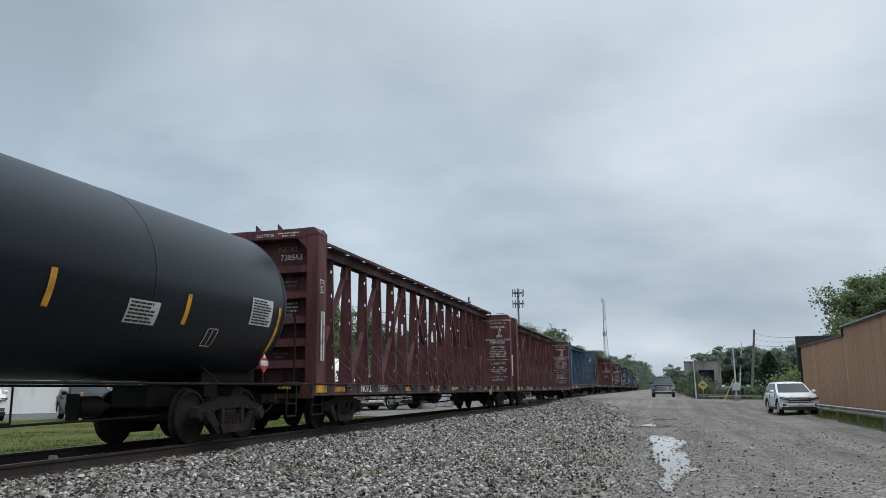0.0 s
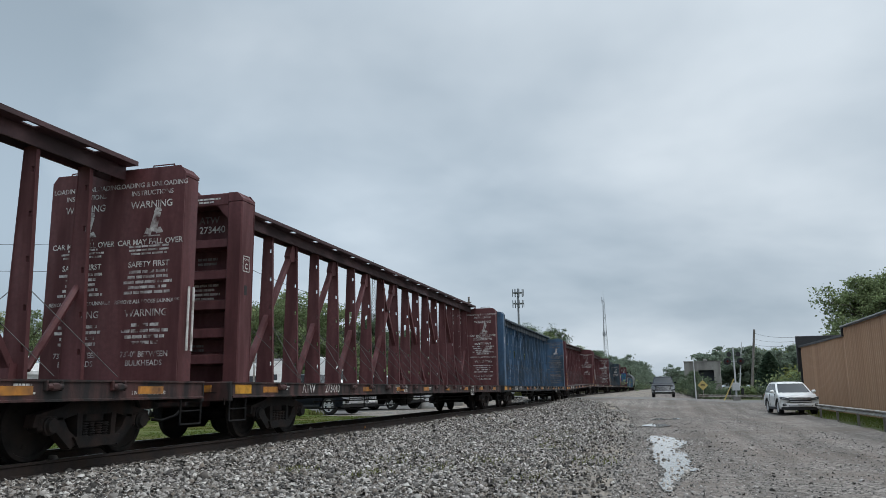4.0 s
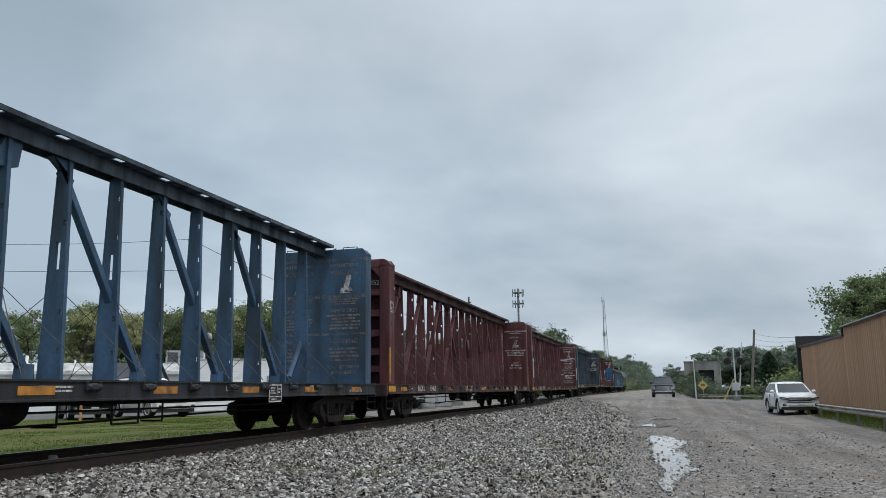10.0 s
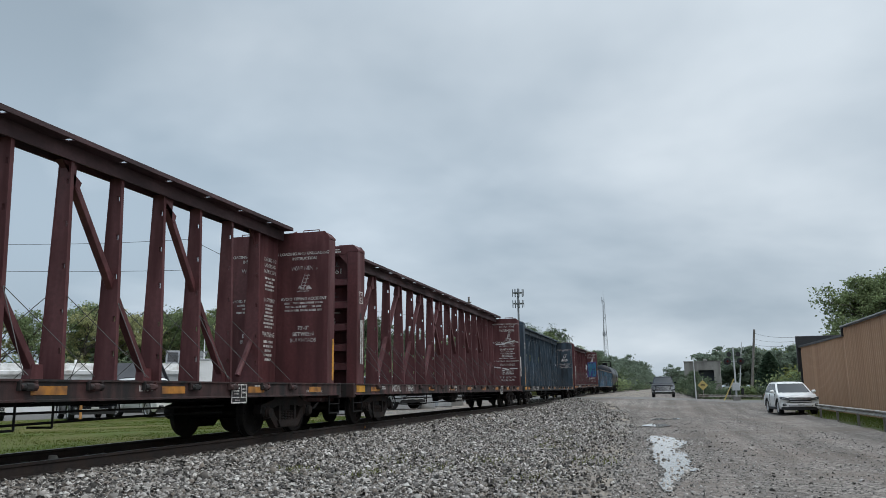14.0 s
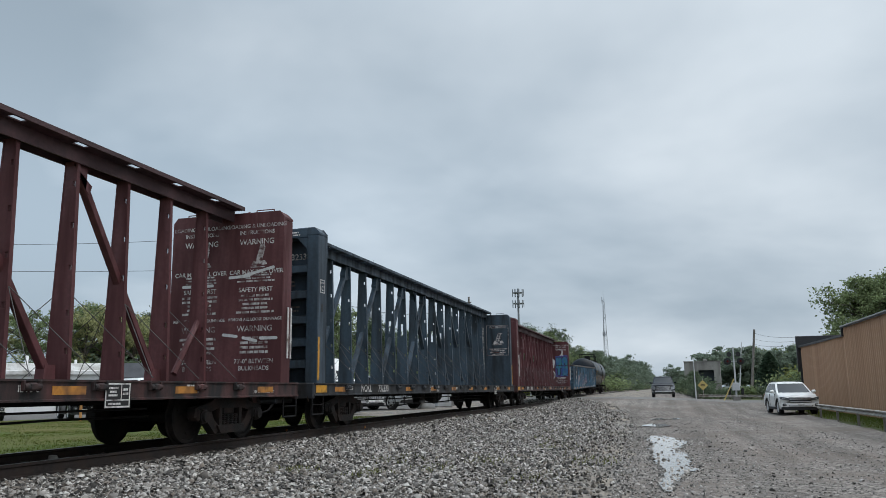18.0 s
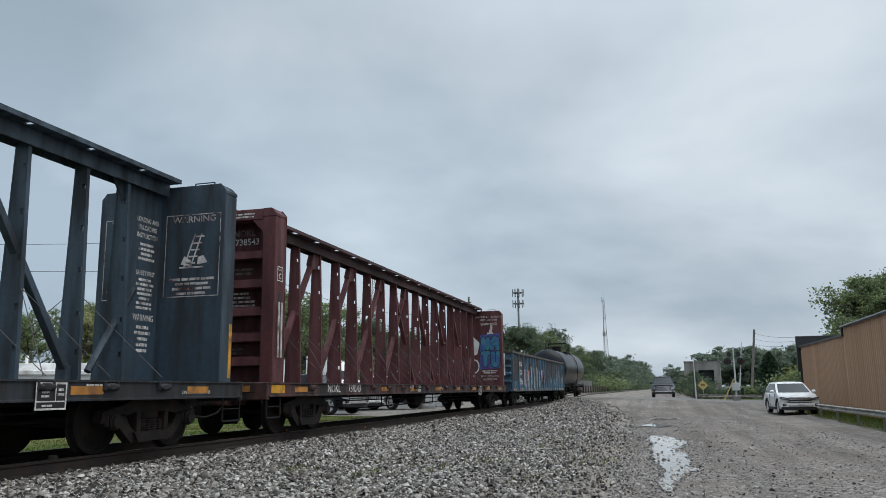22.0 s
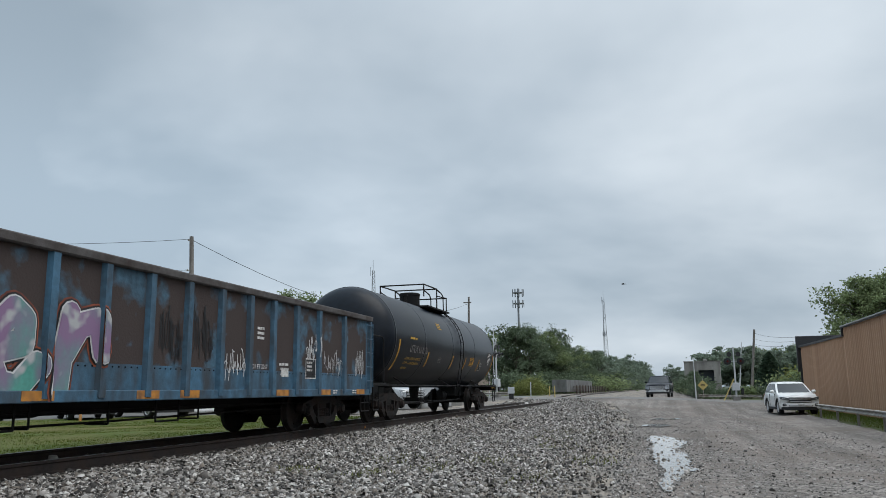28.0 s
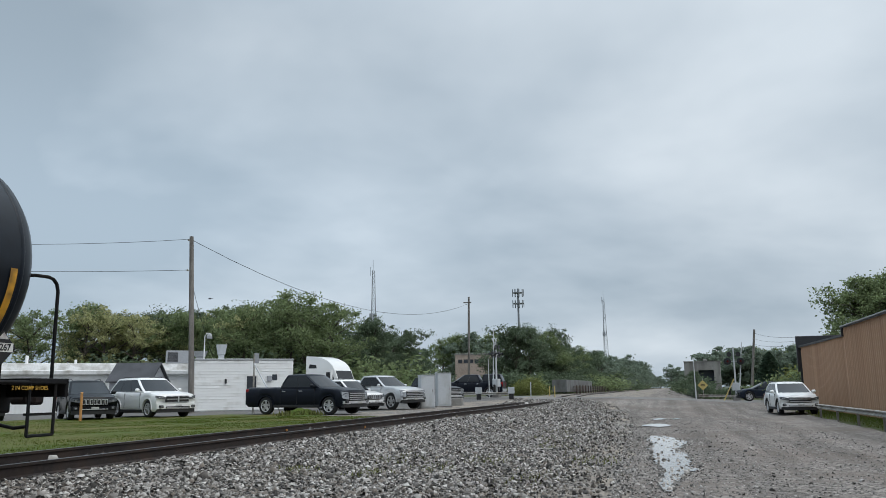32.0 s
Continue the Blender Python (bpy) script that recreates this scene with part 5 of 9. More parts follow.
M["lamp_lit"] = material("lit_amber_lamp", (0.9, 0.6, 0.1), 0.3, 0, 0.0, 30, 3, 0.0, emission=(1.0, 0.62, 0.12), glow=0.45)


def wheel_parts(car, x, y, r, side, width=0.24):
    t = Shape().lathe([(0.0, r * 0.6), (-width / 2 + 0.01, r * 0.66), (-width / 2, r * 0.7), (-width / 2, r * 0.9), (-width / 2 + 0.03, r), (width / 2 - 0.03, r), (width / 2, r * 0.9), (width / 2, r * 0.7), (width / 2 - 0.01, r * 0.66), (0.0, r * 0.6)], n=28)
    w = part("wheel", t, M["tyre"], car, "black rubber tyre", smooth=50, at=pose(x, y, r))
    # added black disc stands in for the shade between the spokes
    part("brake_disc", Shape().cyl((side * (width / 2 - 0.13), 0, 0), (side * (width / 2 - 0.105), 0, 0), r * 0.62, n=24), M["trim_black"], w)
    rim = Shape()
    ring = [(width / 2 - 0.02, r * 0.60), (width / 2 - 0.005, r * 0.64), (width / 2 - 0.005, r * 0.71), (width / 2 - 0.05, r * 0.71), (width / 2 - 0.05, r * 0.60)]
    rim.loft([[(side * a, q * math.cos(g), q * math.sin(g)) for a, q in ring] for g in [2 * math.pi * k / 28 for k in range(29)]], caps=False)
    for k in range(5):
        m = Matrix.Rotation(2 * math.pi * k / 5, 4, "X")
        x0, x1 = sorted((side * (width / 2 - 0.07), side * (width / 2 - 0.015)))
        for d in (-0.035, 0.035):
            rim.box(x0, x1, d - 0.022, d + 0.022, 0.03, r * 0.63, 0.008, m)
    rim.cyl((side * (width / 2 - 0.08), 0, 0), (side * (width / 2 - 0.005), 0, 0), r * 0.17, n=12)
    part("rim", rim, M["rim"], w, "silver alloy rim")
    return w


def vehicle(name, at, paint, label, category, L, W, H, belt, hood, hood_len, cab, roof, wheel_r=0.37, wheels=(0.92, 3.75), base=0.26, bed=None, cap=None,
            grille="black", windows=3, lit=False, rails=False, group="parked vehicles", nose=0.20, cladding=True):
    """A car, SUV or pickup. y=0 is its front bumper, +y its tail; cab: belt-line start and end; roof: roof start and end."""
    car = thing(name, at, label, category, group)
    hw = W / 2
    ra = wheel_r * 1.18

    def bow(x, y):
        """The nose and the tail are rounded in plan."""
        q = min(1.0, abs(x) / hw) ** 2.6
        return y + nose * q * (1 - smooth(0.0, 0.95, y)) - 0.10 * q * smooth(L - 0.5, L, y)

    def span(x0, x1, y0, y1, z0, z1, n=8, lean=0.0):
        """A bar across the face that follows the rounded nose; lean sets its upper edge back."""
        return Shape().loft([[(x, bow(x, y) + dl, z) for y, z, dl in ((y0, z0, 0), (y0, z1, lean), (y1, z1, lean), (y1, z0, 0))] for x in spread(x0, x1, n + 1)])
    ys = sorted(set([0.0, 0.03, 0.08, 0.18, 0.3, L - 0.4, L - 0.15, L - 0.05, L] + spread(0.4, L - 0.4, 24) + [w + d * ra for w in wheels for d in (-1.0, -0.97, -0.85, -0.6, -0.3, 0, 0.3, 0.6, 0.85, 0.97, 1.0)]))

    def top_of(y):
        if y < hood_len:
            nose_top = hood * (0.80 + 0.12 * smooth(0.0, 0.10, y) + 0.08 * smooth(0.05, 0.8, y))
            return nose_top + (belt - hood) * smooth(hood_len * 0.4, hood_len, y)
        if bed and y > cab[1]:
            return bed
        if y > L - 0.25:
            return belt - 0.10 * smooth(L - 0.25, L, y)
        return belt + 0.05 * smooth(cab[0], cab[1], y) * (0 if bed else 1)
    rings = []
    for y in ys:
        zb, zt = base + 0.10 * (1 - smooth(0.0, 0.15, y)) + 0.10 * smooth(L - 0.15, L, y), top_of(y)
        for wy in wheels:
            d = abs(y - wy)
            if d < ra:
                zb = max(zb, wheel_r * 0.95 + math.sqrt(ra * ra - d * d))
        zb = min(zb, zt - 0.14)
        h = zt - zb
        flare = 1.0 + 0.012 * max(0.0, 1 - min(abs(y - wy) for wy in wheels) / (1.5 * ra))
        w = hw * flare
        half = [(w * 0.93, zb), (w * 0.975, min(zb + 0.05, zb + 0.15 * h)), (w * 0.985, zb + 0.30 * h), (w, zb + 0.52 * h), (w * 0.992, zb + 0.72 * h), (w * 0.965, zb + 0.88 * h), (w * 0.92, zt - 0.035), (w * 0.85, zt - 0.005), (w * 0.6, zt + 0.016), (w * 0.3, zt + 0.026)]
        ring = [(x, bow(x, y), z) for x, z in half]
        rings.append(ring + [(-x, b, z) for x, b, z in ring[::-1]])
    body = part("body", Shape().loft(rings), paint, car, smooth=42)

    def glasshouse(y0, y1, t0, t1, zb, zt, wb, wt, nm, side_count=3, rear_bow=0.10, fb=0.24):
        zr, z0 = zt - 0.075, zb - 0.03

        def at_u(u):
            return y0 + (t0 - y0) * u ** 0.93, y1 + (t1 - y1) * u ** 1.25, wb + (wt - wb) * u ** 1.35, z0 + (zr - z0) * u
        xs = [-1, -0.93, -0.75, -0.4, 0, 0.4, 0.75, 0.93, 1]

        def outline(a, b, w, z):
            front = [(s * w, a + fb * abs(s) ** 2.4, z) for s in xs]
            rear = [(s * w, b - rear_bow * abs(s) ** 2.4, z) for s in xs[::-1]]
            return front + rear
        rs = [outline(*at_u(u)) for u in (0, 0.2, 0.4, 0.6, 0.8, 0.93, 1.0)]
        a, b, w, _ = at_u(1.0)
        rs += [outline(a + 0.03, b - 0.02, w - 0.035, zr + 0.03), outline(a + 0.12, b - 0.08, w - 0.11, zr + 0.055), outline(a + 0.4, b - 0.3, w - 0.3, zt), outline(a + 0.8, b - 0.6, w - 0.5, zt + 0.008)]
        house = part(nm, Shape().loft(rs), paint, car, smooth=40)
        us = (0.10, 0.35, 0.62, 0.95)

        def patch(pt, cols, name_p, mat, lab=""):
            """A pane that lies on the cabin's surface; pt(u, c, g) gives its points, g metres proud."""
            n = len(cols)
            v = [pt(u, c, g) for g in (0.006, -0.02) for u in us for c in cols]
            k = len(us) * n
            f = [(i * n + j, i * n + j + 1, (i + 1) * n + j + 1, (i + 1) * n + j) for i in range(len(us) - 1) for j in range(n - 1)]
            edge = [j for j in range(n)] + [i * n + n - 1 for i in range(1, len(us))] + [(len(us) - 1) * n + j for j in range(n - 2, -1, -1)] + [i * n for i in range(len(us) - 2, 0, -1)]
            f += [(p, q, q + k, p + k) for p, q in zip(edge, edge[1:] + edge[:1])]
            return part(name_p, Shape().add(v, f), mat, house, lab, smooth=40)

        def front_pt(u, s, g):
            a, b, w, z = at_u(u)
            return (s * w, a + fb * abs(s) ** 2.4 - g, z + 0.4 * g)

        def rear_pt(u, s, g):
            a, b, w, z = at_u(u)
            return (s * w, b - rear_bow * abs(s) ** 2.4 + g, z + 0.3 * g)
        patch(front_pt, [-0.90, -0.6, -0.3, 0, 0.3, 0.6, 0.90], "windshield", M["car_glass"], "dark tinted windshield")
        patch(rear_pt, [-0.84, -0.4, 0, 0.4, 0.84], "rear_window", M["car_glass"])
        for sx in (-1, 1):
            def side_pt(u, f, g):
                a, b, w, z = at_u(u)
                lo, hi = a + fb + 0.05, b - rear_bow - 0.05 - 0.10 * u
                return (sx * (w + g), lo + (hi - lo) * f, z)
            for i in range(side_count):
                f0, f1 = (i + (0.02 if i else 0.0)) / side_count, (i + (0.98 if i < side_count - 1 else 1.0)) / side_count
                patch(side_pt, [f0, f1], "side_window", M["car_glass"])
                if i:
                    patch(lambda u, f, g, s=side_pt: s(u, f, g - 0.003), [(i - 0.03) / side_count, (i + 0.03) / side_count], "pillar_trim", M["trim_black"])
        return house
    glasshouse(cab[0], cab[1], roof[0], roof[1], belt, H, hw * 0.93, hw * 0.745, "cabin", side_count=windows, rear_bow=0.06 if bed else 0.14)
    if cap:
        glasshouse(cap[0], cap[1], cap[0] + 0.05, cap[1] - 0.22, bed, cap[2], hw * 0.93, hw * 0.80, "truck_cap", 1, 0.06, 0.05)
    if rails:
        for sx in (-1, 1):
            part("roof_rail", Shape().tube([(sx * hw * 0.64, roof[0] + 0.45, H - 0.01), (sx * hw * 0.64, roof[0] + 0.55, H + 0.035), (sx * hw * 0.64, roof[1] - 0.55, H + 0.035), (sx * hw * 0.64, roof[1] - 0.4, H - 0.01)], 0.016, 6), M["trim_black"], car)
    for wy in wheels:
        for sx in (-1, 1):
            wheel_parts(car, sx * (hw - 0.13), wy, wheel_r, sx)
    clad = M["trim_black"] if cladding and not bed else paint
    for sx in (-1, 1):
        x0, x1 = sorted((sx * (hw - 0.05), sx * (hw + 0.016)))
        for wy in wheels:
            s = Shape().loft([[(x, bow(x, wy + q * math.cos(g)), wheel_r * 0.95 + q * math.sin(g)) for x, q in ((x0, ra * 0.985), (x1, ra * 0.985), (x1, ra * 1.09), (x0, ra * 1.09))] for g in [math.pi * k / 14 for k in range(15)]])
            part("wheel_arch", s, clad, car)
        part("side_skirt", Shape().box(x0, x1, wheels[0] + ra * 1.02, wheels[1] - ra * 1.02, base - 0.03, base + 0.10, 0.02), M["trim_black"], car)
        doors = [cab[0] + 0.50, (cab[0] + cab[1]) / 2 + (0.10 if not bed else 0.2)] + ([cab[1] - 0.12] if bed else [])
        for yy in doors:
            part("door_seam", Shape().box(*sorted((sx * (hw * 0.96), sx * (hw + 0.003))), yy, yy + 0.012, base + 0.14, belt - 0.06), M["trim_black"], car)
    # face: grille, lamps, bumper, lower intake
    top = hood * 0.86
    gz0, gz1 = (hood * 0.54, hood * 0.84) if bed else (hood * 0.60, top - 0.02)
    gmat = M["chrome"] if grille == "chrome" else M["trim_black"]
    gw = hw * (0.64 if bed else 0.56)
    gr = part("grille", span(-gw, gw, -0.012, 0.12, gz0, gz1, lean=0.02), M["trim_black"], car, "black grille")
    if grille == "slots":
        for k in range(7):
            x = gw * (k - 3) / 3.5
            y = bow(x, 0)
            part("grille_slot", Shape().box(x - 0.058, x - 0.042, y - 0.035, y, gz0 + 0.02, gz1 - 0.01).box(x + 0.042, x + 0.058, y - 0.035, y, gz0 + 0.02, gz1 - 0.01).box(x - 0.042, x + 0.042, y - 0.035, y, gz1 - 0.03, gz1 - 0.01).box(x - 0.042, x + 0.042, y - 0.035, y, gz0 + 0.02, gz0 + 0.035), M["chrome"], gr)
    elif grille == "cross":
        zc = (gz0 + gz1) / 2
        part("grille_cross", span(-gw * 0.97, gw * 0.97, -0.03, -0.008, zc - 0.016, zc + 0.016), M["chrome"], gr)
        part("grille_cross", Shape().box(-0.028, 0.028, -0.036, -0.006, gz0 + 0.02, gz1 - 0.02), M["chrome"], gr)
        for z in (gz0, gz1):
            part("grille_frame", span(-gw, gw, -0.034, -0.004, z - 0.016, z + 0.016), M["chrome"], gr)
    else:
        for k in range(4):
            z = gz0 + (gz1 - gz0) * (k + 0.5) / 4
            part("grille_bar", span(-gw * 0.97, gw * 0.97, -0.032, -0.008, z - 0.016, z + 0.016), M["chrome"] if grille == "chrome" or k != 1 else M["trim_black"], gr)
    bz0, bz1 = base + 0.05, gz0 - 0.03
    bumper_top = bz1 if bed else bz0 + (bz1 - bz0) * 0.95
    part("bumper", span(-hw * 0.97, hw * 0.97, -0.045, 0.12, bz0 + 0.08, bumper_top), M["chrome"] if grille == "chrome" else paint, car, smooth=30)
    zi = bz0 + (bz1 - bz0) * (0.42 if bed else 0.55)
    part("air_intake", span(-hw * 0.60, hw * 0.60, -0.058, -0.03, bz0 + 0.10, zi, lean=-0.0), M["trim_black"], car)
    if not bed:
        part("intake_bar", span(-hw * 0.56, hw * 0.56, -0.066, -0.05, bz0 + 0.12, bz0 + 0.145), M["chrome"], car)
    part("front_skirt", span(-hw * 0.94, hw * 0.94, -0.03, 0.15, base - 0.03, bz0 + 0.08), M["trim_black"], car)
    part("plate_bar", Shape().box(-0.15, 0.15, -0.075, -0.06, zi + 0.005, zi + 0.08), M["grey_decal"], car)
    for sx in (-1, 1):
        lamp = M["lamp_lit"] if lit and sx < 0 else M["lamp_glass"] if bed else M["lamp_dark"]
        z0, z1 = (gz0 + 0.03, gz1 + 0.02) if bed else (gz1 - 0.15, gz1 + 0.005)
        lens = Shape().loft([[(sx * x, bow(x, -0.012), a), (sx * x, bow(x, -0.005) + 0.03, b), (sx * x * 0.97, bow(x, 0.12), b), (sx * x * 0.97, bow(x, 0.12), a)] for x, a, b in ((gw * 1.03, z0, z1 - 0.02), (hw * 0.80, z0 + 0.02, z1), (hw * 0.93, z0 + 0.05, z1 + 0.015), (hw * 1.0, z0 + 0.08, z1 + 0.02))])
        hl = part("headlight", lens, lamp, car)
        part("lamp_reflector", Shape().cyl((sx * hw * 0.80, bow(hw * 0.8, 0) + 0.02, (z0 + z1) / 2), (sx * hw * 0.80, bow(hw * 0.8, 0) - 0.012, (z0 + z1) / 2), 0.045, n=12), M["lamp_glass"], hl)
        fy = bow(hw * 0.80, -0.05)
        fg = part("fog_light_bezel", Shape().box(*sorted((sx * hw * 0.68, sx * hw * 0.90)), fy - 0.03, fy + 0.05, bz0 + 0.11, bz0 + 0.24, 0.02), M["trim_black"], car)
        part("fog_light", Shape().cyl((sx * hw * 0.79, fy, bz0 + 0.175), (sx * hw * 0.79, fy - 0.036, bz0 + 0.175), 0.04, n=12), M["lamp_glass"], fg)
        zt = (bed or belt) - 0.06
        part("tail_light", Shape().box(*sorted((sx * hw * 0.74, sx * hw * 0.985)), L - 0.26, L - 0.05, zt - 0.38, zt, 0.03), M["tail_red"], car)
        mr = Shape().box(*sorted((sx * (hw * 0.985), sx * (hw + 0.19))), cab[0] + 0.52, cab[0] + 0.66, belt + 0.0, belt + 0.16, 0.05)
        part("mirror", mr.box(*sorted((sx * (hw * 0.88), sx * (hw + 0.03))), cab[0] + 0.56, cab[0] + 0.62, belt + 0.0, belt + 0.05), paint, car)
        for yy in [d + 0.72 for d in doors[:2]]:
            part("door_handle", Shape().box(*sorted((sx * (hw * 0.97), sx * (hw * 0.985 + 0.035))), yy, yy + 0.18, belt - 0.17, belt - 0.135, 0.01), M["chrome"] if grille == "chrome" else paint, car)
    part("rear_bumper", span(-hw * 0.95, hw * 0.95, L - 0.12, L + 0.06, base + 0.08, base + 0.32), M["chrome"] if bed else paint, car)
    return car


def heading(x, y, front_x, front_y, z=None):
    """A pose at x, y whose front (-y of the car) looks along the given way; x, y is the middle of the front bumper."""
    a = math.degrees(math.atan2(front_x, -front_y))
    return pose(x, y, ground_z(x, y) if z is None else z, 0, 0, a)


SUV = dict(L=4.55, W=1.84, H=1.68, belt=1.06, hood=1.02, hood_len=1.15, cab=(0.95, 4.45), roof=(1.95, 4.05), wheel_r=0.36, wheels=(0.90, 3.60), windows=3, nose=0.26)
BIG_SUV = dict(L=5.10, W=1.93, H=1.80, belt=1.14, hood=1.12, hood_len=1.35, cab=(1.15, 5.0), roof=(2.15, 4.6), wheel_r=0.39, wheels=(0.95, 3.98), windows=3)
PICKUP = dict(L=5.85, W=2.03, H=1.90, belt=1.25, hood=1.20, hood_len=1.45, cab=(1.30, 3.95), roof=(2.25, 3.68), wheel_r=0.41, wheels=(1.0, 4.65), base=0.36, bed=1.28, windows=2, grille="chrome")
vehicle("suv", heading(6.35, 42.9, 0.07, -1.0), M["car_white"], "clean white compact SUV parked on the gravel road", "suv", rails=True, **{**SUV, "H": 1.64})
vehicle("suv", heading(-21.1, 31.0, 0.90, -0.43), M["car_white"], "white mid-size SUV parked nose-out by the lawn", "suv", rails=True, grille="cross", **{**BIG_SUV, "L": 4.9, "cab": (1.15, 4.8), "roof": (2.15, 4.35), "wheels": (0.95, 3.85), "cladding": False})
vehicle("suv", heading(-23.2, 28.2, 0.76, -0.65), M["car_black"], "black SUV with chrome-toothed grille parked by the lawn", "suv", rails=True, grille="slots", **SUV)
vehicle("suv", heading(-27.0, 26.1, 0.78, -0.62), M["car_white"], "large white SUV parked beside the black one", "suv", rails=True, **BIG_SUV)
vehicle("pickup_truck", heading(-13.9, 34.6, 0.975, -0.22), M["car_grey"], "dark navy crew-cab pickup with chrome bumper", "pickup truck", **{**PICKUP, "L": 6.1, "wheels": (0.98, 4.75)})
vehicle("suv", heading(-15.8, 42.0, 0.92, -0.39), M["car_white"], "white SUV half hidden behind the dark pickup", "suv", rails=True, grille="slots", **{**SUV, "L": 4.8, "H": 1.74})
vehicle("pickup_truck", heading(-13.9, 43.3, 0.90, -0.44), M["car_silver"], "silver-white crew-cab pickup with chrome grille", "pickup truck", **{**PICKUP, "wheel_r": 0.46, "base": 0.42, "H": 1.97, "belt": 1.30, "bed": 1.33, "hood": 1.26})
vehicle("pickup_truck", heading(-14.2, 53.0, 0.80, -0.6), M["car_black"], "black pickup parked behind the grey cabinets", "pickup truck", **PICKUP)
moving_pickup = vehicle("pickup_truck", heading(0.0, 70.0, 0, -1), M["car_grey"], "dark pickup with a bed cap driving over the crossing", "pickup truck", cap=(4.0, 5.8, 1.92), group="moving cars", **PICKUP)
moving_car = vehicle("car", heading(12.0, 70.0, -1, 0), M["car_blue"], "dark blue hatchback driving up to the crossing", "car", group="moving cars", **{**SUV, "H": 1.52, "L": 4.4, "belt": 0.98, "hood": 0.92, "roof": (1.95, 3.7)})



# ---- buildings, crossing, poles ----
M["brown_metal"] = material("tan_brown_corrugated_metal", (0.52, 0.325, 0.208), 0.7, 0, 0.08, 12, 0.6, 0.05, 30, (0.43, 0.26, 0.165), 0.3, (1.5, 1.5, 0.2), 1.5, per_object=0.35)
M["dark_metal"] = material("dark_brown_roof_metal", (0.02, 0.02, 0.023), 0.5, 0, 0.2, 12, 0.8, 0.1)
M["light_metal"] = material("pale_drip_edge_metal", (0.4, 0.41, 0.42), 0.5, 0.3, 0.15, 12, 0.8, 0.05)
M["galvanised"] = material("galvanised_steel", (0.38, 0.365, 0.34), 0.6, 0.2, 0.2, 14, 1.5, 0.08, 30, (0.2, 0.17, 0.14), 0.3, (1, 1, 1), 2.0)
M["siding"] = material("white_painted_siding", (0.82, 0.82, 0.81), 0.6, 0, 0.05, 14, 0.8, 0.05, 30, (0.62, 0.61, 0.58), 0.12, (1, 1, 0.3), 1.2, per_object=0.3)
M["white_roof"] = material("white_flat_roofing", (0.74, 0.74, 0.73), 0.7, 0, 0.1, 12, 0.6, 0.1, 30, (0.35, 0.33, 0.3), 0.3, (1, 1, 1), 1.2)
M["shingle"] = material("charcoal_roof_shingle", (0.07, 0.072, 0.08), 0.85, 0, 0.25, 25, 1.0, 0.3, 30)
M["grey_wall"] = material("pale_grey_shed_wall", (0.33, 0.34, 0.36), 0.7, 0, 0.1, 12, 0.8, 0.1)
M["cabinet"] = material("pale_grey_cabinet_paint", (0.48, 0.50, 0.52), 0.5, 0, 0.06, 14, 0.8, 0.04, 30, (0.33, 0.33, 0.32), 0.2, (1, 1, 0.4), 1.5)
M["brick"] = material("tan_brick_masonry", (0.38, 0.305, 0.262), 0.85, 0, 0.15, 6, 0.6, 0.2)
M["concrete"] = material("stained_grey_concrete", (0.26, 0.25, 0.235), 0.85, 0, 0.15, 6, 0.4, 0.2, 30, (0.15, 0.14, 0.13), 0.35, (1, 1, 0.4), 0.8)
M["dark_void"] = material("dark_doorway_screen", (0.03, 0.035, 0.045), 0.7, 0, 0.15, 6, 0.5, 0.0)
M["pole_wood"] = material("weathered_grey_pole_wood", (0.20, 0.185, 0.17), 0.9, 0, 0.25, 20, 1.5, 0.3, 50, (0.13, 0.115, 0.105), 0.3, (3, 3, 0.2), 2.0)
M["signal_white"] = material("dull_white_signal_paint", (0.5, 0.51, 0.52), 0.5, 0, 0.1, 14, 1, 0.0)
M["signal_black"] = material("black_signal_paint", (0.012, 0.012, 0.013), 0.5, 0, 0.1, 14, 1, 0.0)
M["lens_red"] = material("dark_red_signal_lens", (0.12, 0.01, 0.01), 0.15, 0, 0.1, 14, 1, 0.0)
M["sign_yellow"] = material("yellow_warning_sign", (0.46, 0.35, 0.12), 0.5, 0, 0.05, 14, 1, 0.0)
M["stake"] = material("sun_bleached_orange_stake", (0.5, 0.24, 0.08), 0.6, 0, 0.12, 20, 2, 0.0)
M["wire_black"] = material("black_overhead_wire", (0.02, 0.02, 0.02), 0.7, 0, 0.1, 14, 1, 0.0)
M["haze_steel"] = material("grey_tower_steel", (0.2, 0.215, 0.23), 0.6, 0.2, 0.1, 8, 0.5, 0.0)
M["dull_screen"] = material("dull_grey_screen", (0.15, 0.155, 0.155), 0.8, 0, 0.15, 8, 0.4, 0.1, 30, (0.09, 0.085, 0.08), 0.4, (1, 1, 0.5), 0.8)
M["fence"] = material("rusty_brown_chain_fence", (0.09, 0.07, 0.06), 0.8, 0, 0.25, 10, 0.8, 0.1)

# long corrugated shed along the road
shed = thing("metal_building", label="long tan-brown corrugated metal building with dark eaves", category="building")
SX, S0, S1 = 8.8, 6.0, 57.6
pan = []
for k in range(3):
    for a, d in ((0.0, 0.0), (0.09, 0.0), (0.125, 0.055), (0.165, 0.055), (0.20, 0.0), (0.225, 0.0), (0.24, 0.018), (0.265, 0.018), (0.28, 0.0)):
        pan.append((a + 0.3343 * k, d))
pan.append((1.003, 0.0))
panel = Shape()
panel.add([(-d, y, z) for z in (0.0, 1.0) for y, d in pan], [(i + 1, i, len(pan) + i, len(pan) + i + 1) for i in range(len(pan) - 1)])
panel_mesh = panel.mesh("panel", M["brown_metal"])
y = S0
